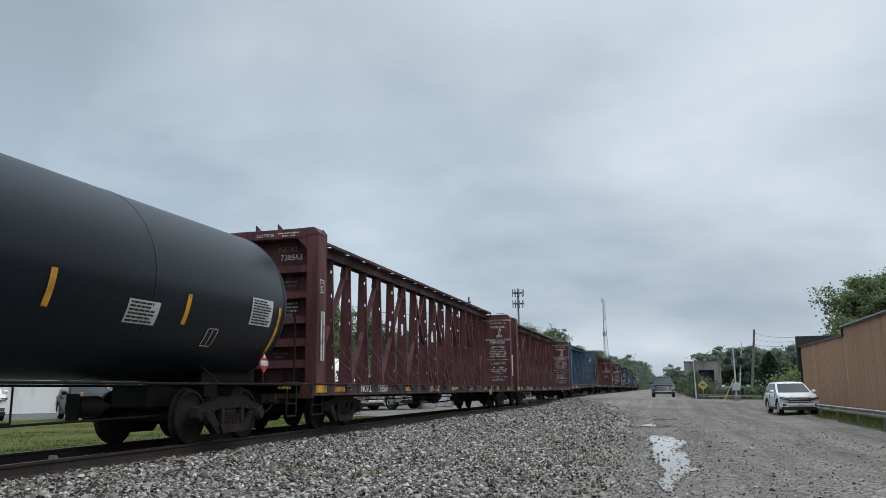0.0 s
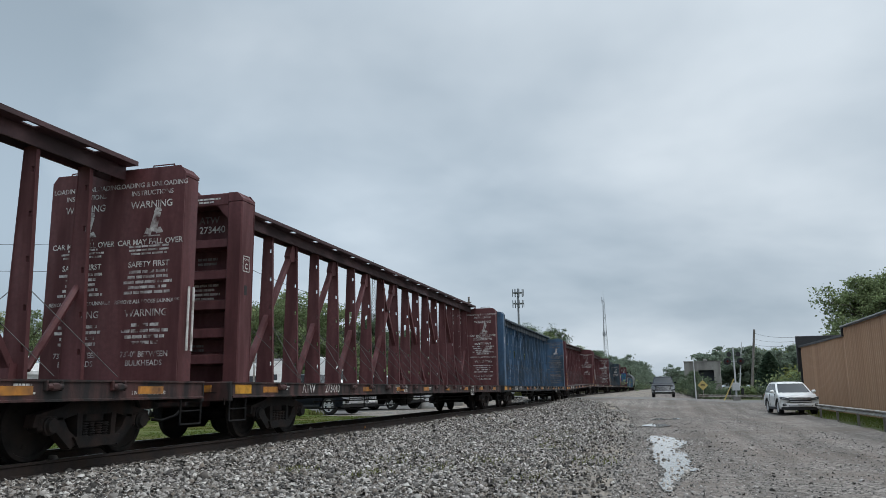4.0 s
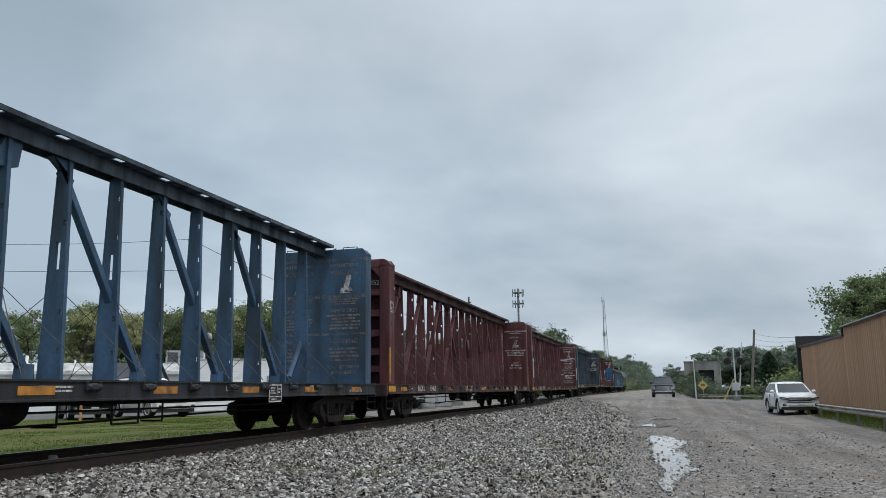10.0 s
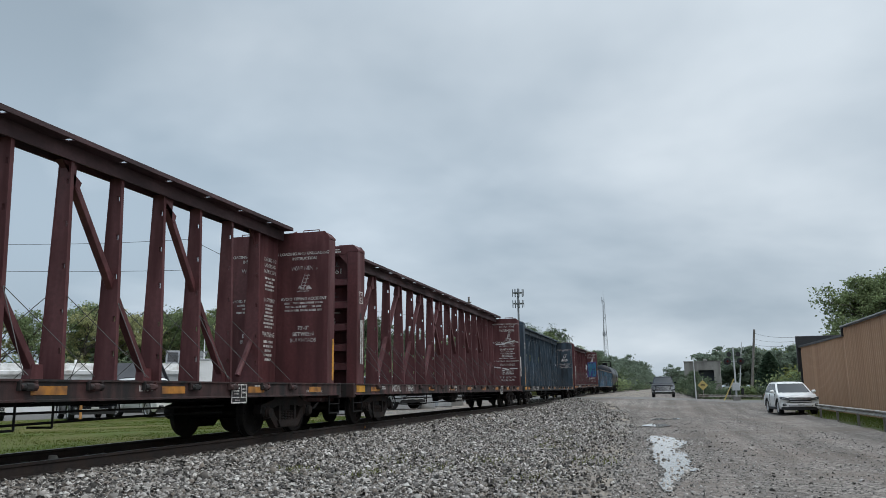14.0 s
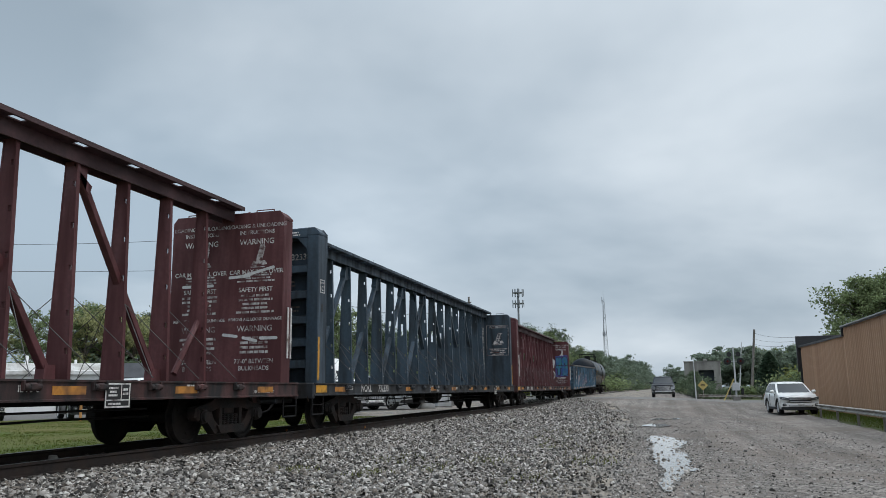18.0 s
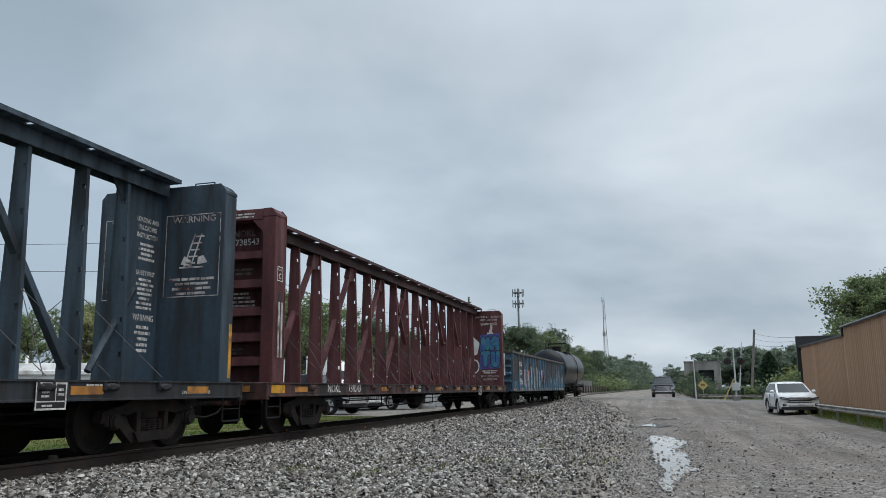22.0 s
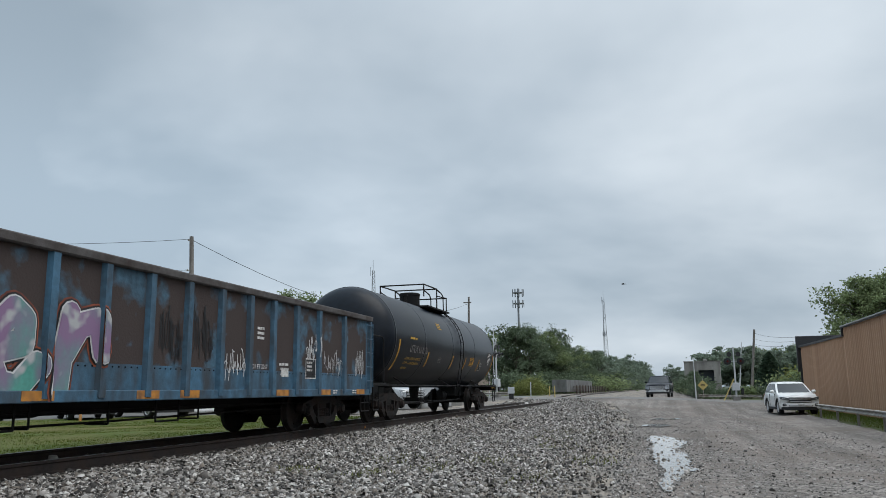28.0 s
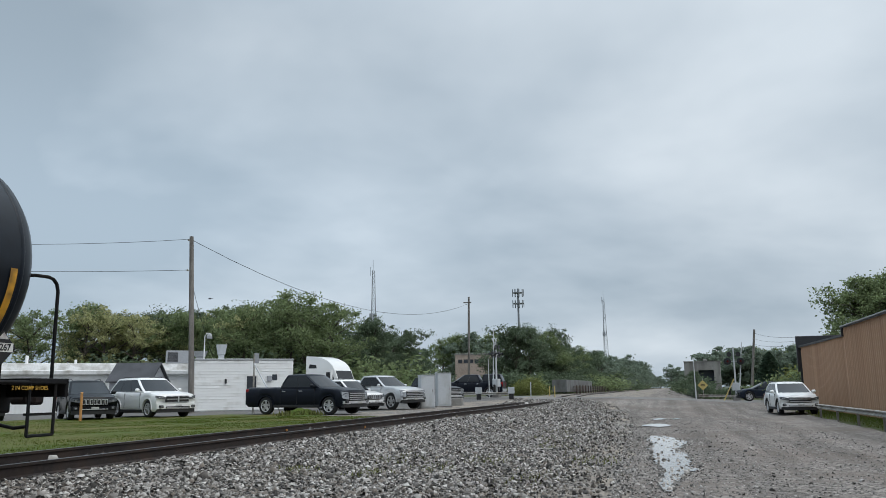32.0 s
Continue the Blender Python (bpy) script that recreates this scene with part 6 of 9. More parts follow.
while y < S1 - 0.5:
    h = 4.32 if y < 43.2 else 3.93 + 0.10 * (y - 43.6) / 14
    part("panel", panel_mesh, None, shed, at=pose(SX, y, 0.02) @ Matrix.Diagonal((1, 1.0, h, 1)))
    y += 1.003
core = Shape().box(SX + 0.03, SX + 16, S0, S1, -0.1, 3.85)
part("wall_core", core, M["brown_metal"], shed)
roof = Shape().add([(SX - 0.14, S0 - 0.3, 4.30), (SX - 0.14, 43.7, 4.30), (SX + 8, 43.7, 6.2), (SX + 8, S0 - 0.3, 6.2), (SX - 0.14, S0 - 0.3, 4.38), (SX - 0.14, 43.7, 4.38), (SX + 8, 43.7, 6.4), (SX + 8, S0 - 0.3, 6.4)],
                   [(0, 1, 5, 4), (1, 2, 6, 5), (0, 3, 2, 1), (4, 5, 6, 7), (0, 4, 7, 3)])
part("roof", roof, M["dark_metal"], shed)
part("drip_edge", Shape().box(SX - 0.20, SX - 0.10, S0 - 0.3, 43.75, 4.365, 4.42, 0.01), M["light_metal"], shed, "pale metal drip edge")
part("roof_step", Shape().box(SX - 0.16, SX + 0.3, 43.6, 43.75, 3.9, 4.4, 0.02), M["dark_metal"], shed)
part("roof", Shape().loft([[(x, 43.75, 3.90), (x, S1 + 0.2, 4.00), (x, S1 + 0.2, 4.12), (x, 43.75, 4.02)] for x in (SX - 0.12, SX + 8)]), M["dark_metal"], shed)
part("gable_end", Shape().box(SX - 0.22, SX + 4.5, S1, S1 + 0.3, 2.4, 4.78, 0.02), M["dark_metal"], shed)
part("corner_trim", Shape().box(SX - 0.10, SX + 0.05, S1 - 0.02, S1 + 0.12, 0.0, 2.5, 0.01), M["dark_metal"], shed)
part("seam_trim", Shape().box(SX - 0.06, SX + 0.02, 43.55, 43.70, 0.0, 4.2, 0.01), M["brown_metal"], shed)


def guard_rail(x0, y0, x1, y1, top, label, n):
    g = thing("guard_rail", label=label, category="guard rail", group="guard rails")
    a, b = Vector((x0, y0, 0)), Vector((x1, y1, 0))
    w = (b - a).normalized()
    side = Vector((w.y, -w.x, 0))
    prof = [(d, 0.68 * z) for d, z in ((0.0, 0.0), (0.05, -0.03), (0.05, -0.07), (0.0, -0.11), (-0.03, -0.15), (0.0, -0.19), (0.05, -0.23), (0.05, -0.27), (0.0, -0.30))]
    for k in range(n):
        p, q = a + (b - a) * (k / n), a + (b - a) * ((k + 1.015) / n)
        s = Shape()
        ring = prof + [(d - 0.012, z) for d, z in prof[::-1]]
        off = side * (0.006 * (k % 2))
        s.loft([[tuple(c + off + side * d + Vector((0, 0, ground_z(c.x, c.y) + top + z))) for d, z in ring] for c in (p, q)])
        part("rail_beam", s, M["galvanised"], g)
    for k in range(n + 1):
        c = a + (b - a) * (k / n) - side * 0.10
        z = ground_z(c.x, c.y)
        part("post", Shape().box(c.x - 0.04, c.x + 0.04, c.y - 0.05, c.y + 0.05, z - 0.2, z + top - 0.06, 0.01), M["pole_wood"], g)
    return g


guard_rail(6.50, 39.2, 6.50, 10.0, 0.60, "galvanised guard rail along the metal building", 8)
guard_rail(2.75, 76.6, 8.0, 75.4, 0.42, "galvanised guard rail beside the crossing", 2)
guard_rail(-20.0, 62.0, -11.9, 62.4, 0.45, "grey guard rail beside the crossing gate", 2)

# white clapboard office with a flat roof
office = thing("office_building", label="low white clapboard office with a flat roof", category="building")
A, B = Vector((-26.9, 41.0, 0)), Vector((-22.2, 44.4, 0))
wv = (B - A).normalized()
nv = Vector((wv.y, -wv.x, 0))
OM = Matrix(((wv.x, -nv.x, 0, A.x), (wv.y, -nv.y, 0, A.y), (0, 0, 1, 0.45), (0, 0, 0, 1)))
OL = (B - A).length
part("wall", Shape().box(0, OL, 0.03, 7.0, -0.3, 2.95), M["siding"], office, at=OM)
board = Shape().loft([[(x, -0.035, 0.0), (x, 0.03, 0.0), (x, 0.03, 0.163), (x, -0.008, 0.163)] for x in (0.0, OL)]).mesh("board", M["siding"])
for k in range(18):
    part("board", board, None, office, at=OM @ pose(0, 0, 0.01 + 0.163 * k))
endb = Shape().loft([[(OL + 0.035, y, 0.0), (OL - 0.02, y, 0.0), (OL - 0.02, y, 0.245), (OL + 0.008, y, 0.245)] for y in (0.0, 7.0)]).mesh("board", M["siding"])
for k in range(12):
    part("board", endb, None, office, at=OM @ pose(0, 0, 0.02 + 0.245 * k))
part("parapet", Shape().box(-0.05, OL + 0.06, -0.06, 7.06, 2.95, 3.05, 0.02), M["light_metal"], office, at=OM)
dr = part("door", Shape().box(3.05, 3.60, -0.05, 0.02, 1.0, 2.0, 0.01), M["dark_void"], office, "dark narrow window in a white frame", at=OM)
part("window_frame", Shape().box(2.98, 3.04, -0.06, 0.02, 0.95, 2.06).box(3.61, 3.67, -0.06, 0.02, 0.95, 2.06).box(3.04, 3.61, -0.06, 0.02, 2.0, 2.06), M["siding"], dr)
part("wall_lamp", Shape().box(1.75, 1.87, -0.10, 0.0, 1.55, 1.85, 0.03), M["dark_metal"], office, at=OM)
win = part("window", Shape().box(4.55, 4.85, -0.05, 0.02, 1.75, 2.1, 0.01), M["dark_void"], office, at=OM)
part("air_conditioner", Shape().box(4.25, 4.52, -0.22, 0.0, 1.70, 2.02, 0.02), M["grey_wall"], win)
# roof plant
for nm, x, y, w, d, h, mt, lb in (("roof_vent", 0.35, 1.2, 0.75, 0.7, 0.55, "light_metal", "white tapered roof vent"), ("roof_vent", 1.65, 2.0, 0.55, 0.5, 1.0, "cabinet", "white flared exhaust hood")):
    s = Shape().loft([[(x - a * w / 2, y - a * d / 2, z), (x + a * w / 2, y - a * d / 2, z), (x + a * w / 2, y + a * d / 2, z), (x - a * w / 2, y + a * d / 2, z)] for z, a in ((3.0, 0.62), (3.0 + h * 0.35, 0.62), (3.0 + h * 0.4, 0.8), (3.0 + h, 1.15))])
    solid(nm, s, M[mt], lb, "roof vent", at=OM)
# long low white roofs behind the parked cars
annex = thing("annex_building", label="long low white annex with a pale flat roof", category="building")
AM = pose(-31.5, 42.5, 0.45, 0, 0, 36)
part("wall", Shape().box(-22, 3.5, 0, 8, -0.3, 2.2), M["siding"], annex, at=AM)
part("roof", Shape().box(-22.3, 3.6, -0.3, 8.2, 2.2, 2.5, 0.05), M["white_roof"], annex, at=AM)
part("roof", Shape().box(-13, 3.0, 2.5, 8.2, 2.5, 3.0, 0.05), M["white_roof"], annex, at=AM)
part("window", Shape().box(-0.2, 1.6, -0.05, 0.1, 1.0, 1.8), M["dark_void"], annex, at=AM)
part("window", Shape().box(-16.0, -14.5, -0.05, 0.1, 1.0, 1.8), M["dark_void"], annex, at=AM)
for x, y, h in ((-15.5, 2, 1.7), (-7.0, 3, 1.0), (-4.2, 3.2, 0.75), (-11.5, 4.0, 0.9)):
    solid("vent_pipe", Shape().cyl((x, y, 2.4), (x, y, 2.5 + h), 0.09, n=10), M["siding"], "white vent pipe on the annex roof", "vent pipe", "vent pipes", at=AM)
hv = thing("rooftop_unit", AM @ pose(2.1, 3.2, 3.0), "grey rooftop air-conditioning unit", "air conditioner")
part("casing", Shape().box(-0.8, 0.8, -0.7, 0.7, 0.0, 0.85, 0.03), M["grey_wall"], hv)
for k in range(5):
    part("louver", Shape().box(-0.7, -0.05, -0.73, -0.69, 0.12 + 0.13 * k, 0.2 + 0.13 * k, 0.005), M["dark_metal"], hv)
# garden shed with a gable roof
gs = thing("garden_shed", pose(-30.3, 40.4, 0.45, 0, 0, 10) @ Matrix.Diagonal((0.78, 0.78, 1.02, 1)), "small pale shed with a charcoal gable roof", "shed")
part("wall", Shape().loft([[(x, y, z) for y, z in ((-1.3, 0), (1.3, 0), (1.3, 1.75), (0, 2.65), (-1.3, 1.75))] for x in (-1.6, 1.6)]), M["grey_wall"], gs)
for sy in (-1, 1):
    part("roof_slope", Shape().loft([[(x, sy * 1.5, 1.66), (x, 0.0, 2.72), (x, 0.0, 2.80), (x, sy * 1.55, 1.72)] for x in (-1.8, 1.8)]), M["shingle"], gs)

# cab of a highway tractor
semi = thing("semi_truck", heading(-20.4, 50.8, 0.985, -0.17) @ Matrix.Diagonal((0.95, 0.86, 0.95, 1)), "white highway tractor with a tall roof fairing", "truck")
cabp = [(0.0, 0.6), (0.0, 1.65), (0.25, 1.78), (1.2, 1.95), (1.5, 2.6), (1.75, 2.95), (2.15, 3.25), (2.7, 3.47), (3.3, 3.6), (4.2, 3.65), (4.25, 3.6), (4.25, 0.6)]
part("cab", Shape().prism(cabp, 0, -1.1, 1.1), M["car_white"], semi, smooth=30)
part("windshield", Shape().loft([[(x, 1.18, 1.98), (x, 1.44, 2.56), (x, 1.5, 2.56), (x, 1.28, 1.98)] for x in (-1.0, 1.0)]), M["car_glass"], semi)
for sx in (-1, 1):
    x0, x1 = sorted((sx * 1.09, sx * 1.108))
    part("side_window", Shape().prism([(1.5, 1.85), (2.3, 1.85), (2.3, 2.45), (1.75, 2.45)], 0, x0, x1), M["car_glass"], semi)
    part("sleeper_window", Shape().prism([(3.2, 2.75), (4.0, 2.75), (3.9, 3.05), (3.3, 3.0)], 0, x0, x1), M["car_glass"], semi)
    part("mirror", Shape().box(*sorted((sx * 1.2, sx * 1.36)), 1.6, 1.75, 1.9, 2.6, 0.03), M["car_white"], semi)
    for y in (0.9, 4.0):
        wheel_parts(semi, sx * 0.95, y * 0.9, 0.5, sx, 0.28)
part("bumper", Shape().box(-1.1, 1.1, -0.15, 0.1, 0.35, 0.75, 0.04), M["chrome"], semi)
part("headlight", Shape().box(0.7, 1.02, -0.02, 0.1, 0.95, 1.2, 0.03), M["lamp_glass"], semi)


def street_cabinet(x, y, w, d, h, turn, label):
    c = thing("utility_cabinet", pose(x, y, ground_z(x, y), 0, 0, turn), label, "cabinet", "utility cabinets")
    part("body", Shape().box(-w / 2, w / 2, 0, d, 0.06, h, 0.02), M["cabinet"], c)
    part("lid", Shape().box(-w / 2 - 0.03, w / 2 + 0.03, -0.03, d + 0.03, h, h + 0.05, 0.015), M["cabinet"], c)
    part("plinth", Shape().box(-w / 2 - 0.05, w / 2 + 0.05, -0.05, d + 0.05, -0.1, 0.06, 0.01), M["concrete"], c)
    dd = part("door", Shape().box(-w / 2 + 0.05, w / 2 - 0.05, -0.018, 0.0, 0.14, h - 0.06, 0.006), M["cabinet"], c)
    part("handle", Shape().box(w / 2 - 0.16, w / 2 - 0.13, -0.05, -0.015, h * 0.5, h * 0.5 + 0.16, 0.008), M["galvanised"], dd)


street_cabinet(-13.55, 44.6, 0.85, 0.7, 1.92, 32, "tall pale grey utility cabinet on gravel")
street_cabinet(-13.72, 48.8, 0.90, 0.8, 2.1, 28, "tall pale grey utility cabinet with a locked door")
solid("concrete_block", Shape().box(-13.95, -13.15, 51.0, 51.5, ground_z(-13.5, 51) - 0.05, ground_z(-13.5, 51) + 0.5, 0.04), M["concrete"], "small pale concrete block by the crossing", "concrete block")


# ---- crossing signals ----
def signal(x, y, label, mast=4.6, arms=True, gate=None, turn=0, crossbuck=True):
    g = thing("crossing_signal", pose(x, y, ground_z(x, y), 0, 0, turn), label, "crossing signal", "crossing signals")
    part("base", Shape().box(-0.3, 0.3, -0.3, 0.3, -0.1, 0.35, 0.05), M["concrete"], g)
    part("mast", Shape().cyl((0, 0, 0.3), (0, 0, mast), 0.075, 0.06, n=12), M["signal_white"], g)
    part("mechanism", Shape().box(-0.32, 0.32, -0.25, 0.25, 0.85, 1.5, 0.04), M["cabinet"], g)
    for s in (-1, 1) if crossbuck else ():
        b = Matrix.Rotation(s * radians(45), 4, "Y")
        part("crossbuck_blade", Shape().box(-0.6, 0.6, 0.09 + 0.012 * s, 0.10 + 0.012 * s, -0.11, 0.11, 0.0, Matrix.Translation((0, 0, mast - 0.35)) @ b), M["signal_white"], g)
    part("lamp_arm", Shape().cyl((-0.75, 0, mast - 1.2), (0.75, 0, mast - 1.2), 0.035, n=8), M["signal_white"], g)
    for s in (-1, 1):
        for fy in (-1, 1):
            d = part("signal_head", Shape().lathe([(fy * 0.10, 0.30), (fy * 0.115, 0.30), (fy * 0.12, 0.15), (fy * 0.2, 0.10)][::1] if fy > 0 else [(-0.2, 0.10), (-0.12, 0.15), (-0.115, 0.30), (-0.10, 0.30)], (s * 0.52, 0, mast - 1.2), axis=1, n=20), M["signal_black"], g)
            part("lens", Shape().cyl((s * 0.52, fy * 0.2, mast - 1.2), (s * 0.52, fy * 0.215, mast - 1.2), 0.10, n=16), M["lens_red"], d)
            hood_s = Shape()
            k = 10
            v = [(s * 0.52 + 0.13 * math.cos(math.pi * i / k), yy, mast - 1.2 + 0.13 * math.sin(math.pi * i / k)) for yy in (fy * 0.12, fy * 0.42) for i in range(k + 1)]
            hood_s.add(v, [(i, i + 1, k + 2 + i, k + 1 + i) for i in range(k)])
            part("hood", hood_s, M["signal_black"], d)
    for s in (-1, 1):
        part("signal_disc", Shape().lathe([(-0.03, 0.02), (-0.03, 0.2), (0.03, 0.2), (0.03, 0.02)], (s * 0.36, -0.12, mast - 0.62), axis=1, n=20), M["signal_black"], g, "black round lamp background")
    part("counterweight", Shape().box(-0.62, -0.40, -0.08, 0.08, 0.5, 1.05, 0.03).box(0.40, 0.62, -0.08, 0.08, 0.5, 1.05, 0.03), M["signal_black"], g)
    if gate:
        part("gate_arm", Shape().cyl((gate[0], 0.32, 1.2), (gate[1], 0.32, gate[2]), 0.055, 0.03, n=8), M["signal_white"], g, "white gate arm raised upright")
    return g


signal(-13.5, 63.9, "railway crossing signal mast with flashing-light heads", 4.7, gate=(0.1, 0.5, 5.6), turn=82)
solid("gate_arm_post", Shape().cyl((-14.0, 63.4, ground_z(-14, 63)), (-14.05, 63.4, 4.0), 0.05, 0.03, n=8), M["signal_white"], "white upright gate arm by the signal", "gate arm")
signal(5.6, 71.3, "railway crossing signal with paired lamp heads", 4.5, gate=(0.35, 0.75, 4.9), crossbuck=False)
solid("gate_arm_post", Shape().cyl((2.45, 74.6, 0.2), (2.42, 74.6, 4.15), 0.06, 0.025, n=8), M["signal_white"], "slim upright gate arm with pale bands", "gate arm")
for x, y in ((-14.0, 59.6), (-11.55, 60.1)):
    p = thing("sign_post", pose(x, y, ground_z(x, y)), "short post with a grey sign plate seen from behind", "sign", "grey sign posts")
    part("post", Shape().box(-0.18, 0.18, -0.06, 0.06, -0.1, 0.55, 0.02), M["signal_black"], p)
    part("plate", Shape().box(-0.26, 0.26, -0.09, -0.05, 0.42, 0.92, 0.01), M["cabinet"], p)
wy = thing("warning_sign", pose(3.2, 77.3, ground_z(3.2, 77.3)), "yellow diamond warning sign on a post", "sign")
part("post", Shape().cyl((0, 0, 0), (0, 0, 1.9), 0.035, n=8), M["galvanised"], wy)
part("plate", Shape().box(-0.33, 0.33, -0.02, 0.0, -0.33, 0.33, 0.0, Matrix.Translation((0, -0.05, 1.28)) @ Matrix.Rotation(radians(45), 4, "Y")), M["sign_yellow"], wy)
bars(wy, M["signal_black"], (0, -0.076, 1.28), FACE_Y, 0.38, 2, 0.11, random.Random(5), fill=(0.8, 1.0))
solid("prop_pole", Shape().cyl((4.5, 70.5, 0.25), (5.45, 70.9, 2.1), 0.045, n=8), M["sign_yellow"], "pale yellow pole leaning on the signal", "pole")

# ---- stakes, posts ----
for x, y, h, mt in ((-22.8, 26.9, 1.15, "stake"), (-10.05, 66.5 + 7, 1.05, "sign_yellow"), (-9.9 - 1.1, 76.8, 0.9, "sign_yellow"), (-13.2, 79.0, 1.3, "signal_white")):
    z = ground_z(x, y)
    solid("marker_post", Shape().box(x - 0.05, x + 0.05, y - 0.04, y + 0.04, z - 0.1, z + h, 0.02), M[mt], "faded orange marker stake in the grass" if mt == "stake" else "slim marker post beside the crossing", "marker post", "marker posts")

# ---- poles, wires, towers ----
def pole(x, y, h, r, label, lean=(0, 0), arm=0.0):
    z = ground_z(x, y)
    p = thing("utility_pole", pose(x, y, z), label, "utility pole", "utility poles")
    part("shaft", Shape().cyl((0, 0, -0.2), (lean[0], lean[1], h), r, r * 0.68, n=14), M["pole_wood"], p, smooth=40)
    if arm:
        part("crossarm", Shape().box(-arm, arm, -0.06, 0.06, h - 0.75, h - 0.62, 0.01), M["pole_wood"], p)
    for k, dz in enumerate((0.25, 1.95)):
        part("insulator", Shape().cyl((lean[0], lean[1] - r, h - dz), (lean[0], lean[1] - r - 0.12, h - dz), 0.05, n=8), M["galvanised"], p)
    return p


pole(-24.95, 37.9, 9.75, 0.17, "weathered wooden utility pole beside the office", (-0.35, -0.2))
pole(-23.2, 93.5, 11.9, 0.17, "dark wooden utility pole beyond the crossing", (0.2, 0), 0.5)
pole(8.78, 92.4, 7.3, 0.16, "leaning wooden utility pole by the crossing", (0.85, 0))


def wire(a, b, sag, r=0.012):
    a, b = Vector(a), Vector(b)
    pts = [a.lerp(b, i / 14) - Vector((0, 0, 4 * sag * (i / 14) * (1 - i / 14))) for i in range(15)]
    return solid("overhead_wire", Shape().tube(pts, r, 5), M["wire_black"], "thin black overhead wire", "wire", "overhead wires")


PT = Vector((-25.3, 37.6, 10.0))
wire(PT, (-47.0, 29.0, 10.3), 0.5)
wire(PT - Vector((0, 0, 1.75)), (-47.0, 29.0, 8.7), 0.3)
wire(PT, (-23.0, 93.4, 12.0), 2.6, 0.016)
wire(PT - Vector((0, 0, 1.75)), (-26.3, 42.0, 3.6), 0.3)
for dz in (0.25, 0.9, 1.5):
    wire((9.6, 92.4, 7.5 - dz), (9.4, 58.5, 4.9 - 0.35 * dz), 0.25)
sp = thing("sign_post", pose(-20.45, 36.5, ground_z(-20.4, 36.5)), "thin steel post with a small sign seen edge-on", "sign")
part("post", Shape().cyl((0, 0, -0.1), (0, 0, 3.0), 0.045, n=8), M["galvanised"], sp)
part("plate", Shape().box(-0.02, 0.24, -0.02, 0.02, 2.55, 3.05, 0.01), M["grey_wall"], sp, at=pose(0, 0, 0, 0, 0, 25))
solid("guy_guard", Shape().cyl((-20.3, 36.2, 2.95), (-18.2, 35.1, 0.55), 0.03, n=8), M["cabinet"], "pale plastic guard on a guy wire", "guy wire")
lp = thing("yard_lamp", pose(-26.75, 41.7, 0.45), "white gooseneck yard lamp on a pipe", "lamp")
part("pipe", Shape().tube([(0, 0, 2.1), (0, 0, 4.35), (0.03, 0, 4.5), (0.12, 0, 4.58), (0.3, 0, 4.58)], 0.035, 8), M["siding"], lp)
part("shade", Shape().lathe([(4.25, 0.12), (4.28, 0.17), (4.42, 0.17), (4.55, 0.10), (4.6, 0.03)], (0.32, 0, 0), axis=2, n=14), M["grey_wall"], lp)


def lattice(x, y, h, w0, w1, label, guyed=False):
    t = thing("radio_tower", pose(x, y, 0.5), label, "radio tower", "radio towers")
    legs = [(math.cos(a), math.sin(a)) for a in (0.3, 2.39, 4.49)]
    for c, s in legs:
        part("leg", Shape().cyl((w0 * c, w0 * s, 0), (w1 * c, w1 * s, h), 0.14, 0.09, n=6), M["haze_steel"], t)
    n = 22
    br = Shape()
    for k in range(n):
        f0, f1 = k / n, (k + 1) / n
        a, b = w0 + (w1 - w0) * f0, w0 + (w1 - w0) * f1
        for i in range(3):
            p, q = legs[i], legs[(i + 1) % 3]
            br.cyl((a * p[0], a * p[1], h * f0), (b * q[0], b * q[1], h * f1), 0.055, n=4)
            br.cyl((b * p[0], b * p[1], h * f1), (b * q[0], b * q[1], h * f1), 0.05, n=4)
    tagged(part("bracing", br, M["haze_steel"], t), kind="stuff")
    part("mast_tip", Shape().cyl((0, 0, h), (0, 0, h * 1.09), 0.08, 0.05, n=6).cyl((-0.9, 0, h * 0.96), (-0.9, 0, h * 1.03), 0.07, n=6), M["haze_steel"], t)
    for k in range(4):
        part("antenna", Shape().box(w1 + 0.3, w1 + 0.7, -0.2, 0.2, h * 0.62 - 1.2, h * 0.62 + 1.2, 0.05, Matrix.Rotation(1.57 * k, 4, "Z")), M["haze_steel"], t)
    return t


lattice(-91.9, 241.0, 40.5, 1.6, 0.5, "slim grey lattice radio tower beyond the trees")
lattice(-30.3, 426.0, 48.0, 2.0, 0.45, "tall grey lattice radio tower beyond the trees")
ct = thing("cell_tower", pose(-58.3, 324.0, 0.5), "grey monopole cell tower with two antenna rings", "cell tower")
part("mast", Shape().cyl((0, 0, 0), (0, 0, 43.0), 0.55, 0.36, n=12), M["haze_steel"], ct)
for z, rr in ((41.2, 2.3), (36.6, 2.3)):
    part("platform", Shape().cyl((0, 0, z - 0.15), (0, 0, z + 0.15), rr, n=12), M["haze_steel"], ct)
    for k in range(9):
        a = 2 * math.pi * k / 9
        part("antenna", Shape().box(-0.22, 0.22, rr - 0.05, rr + 0.2, z - 1.6, z + 1.4, 0.05, Matrix.Rotation(a, 4, "Z")), M["haze_steel"], ct)

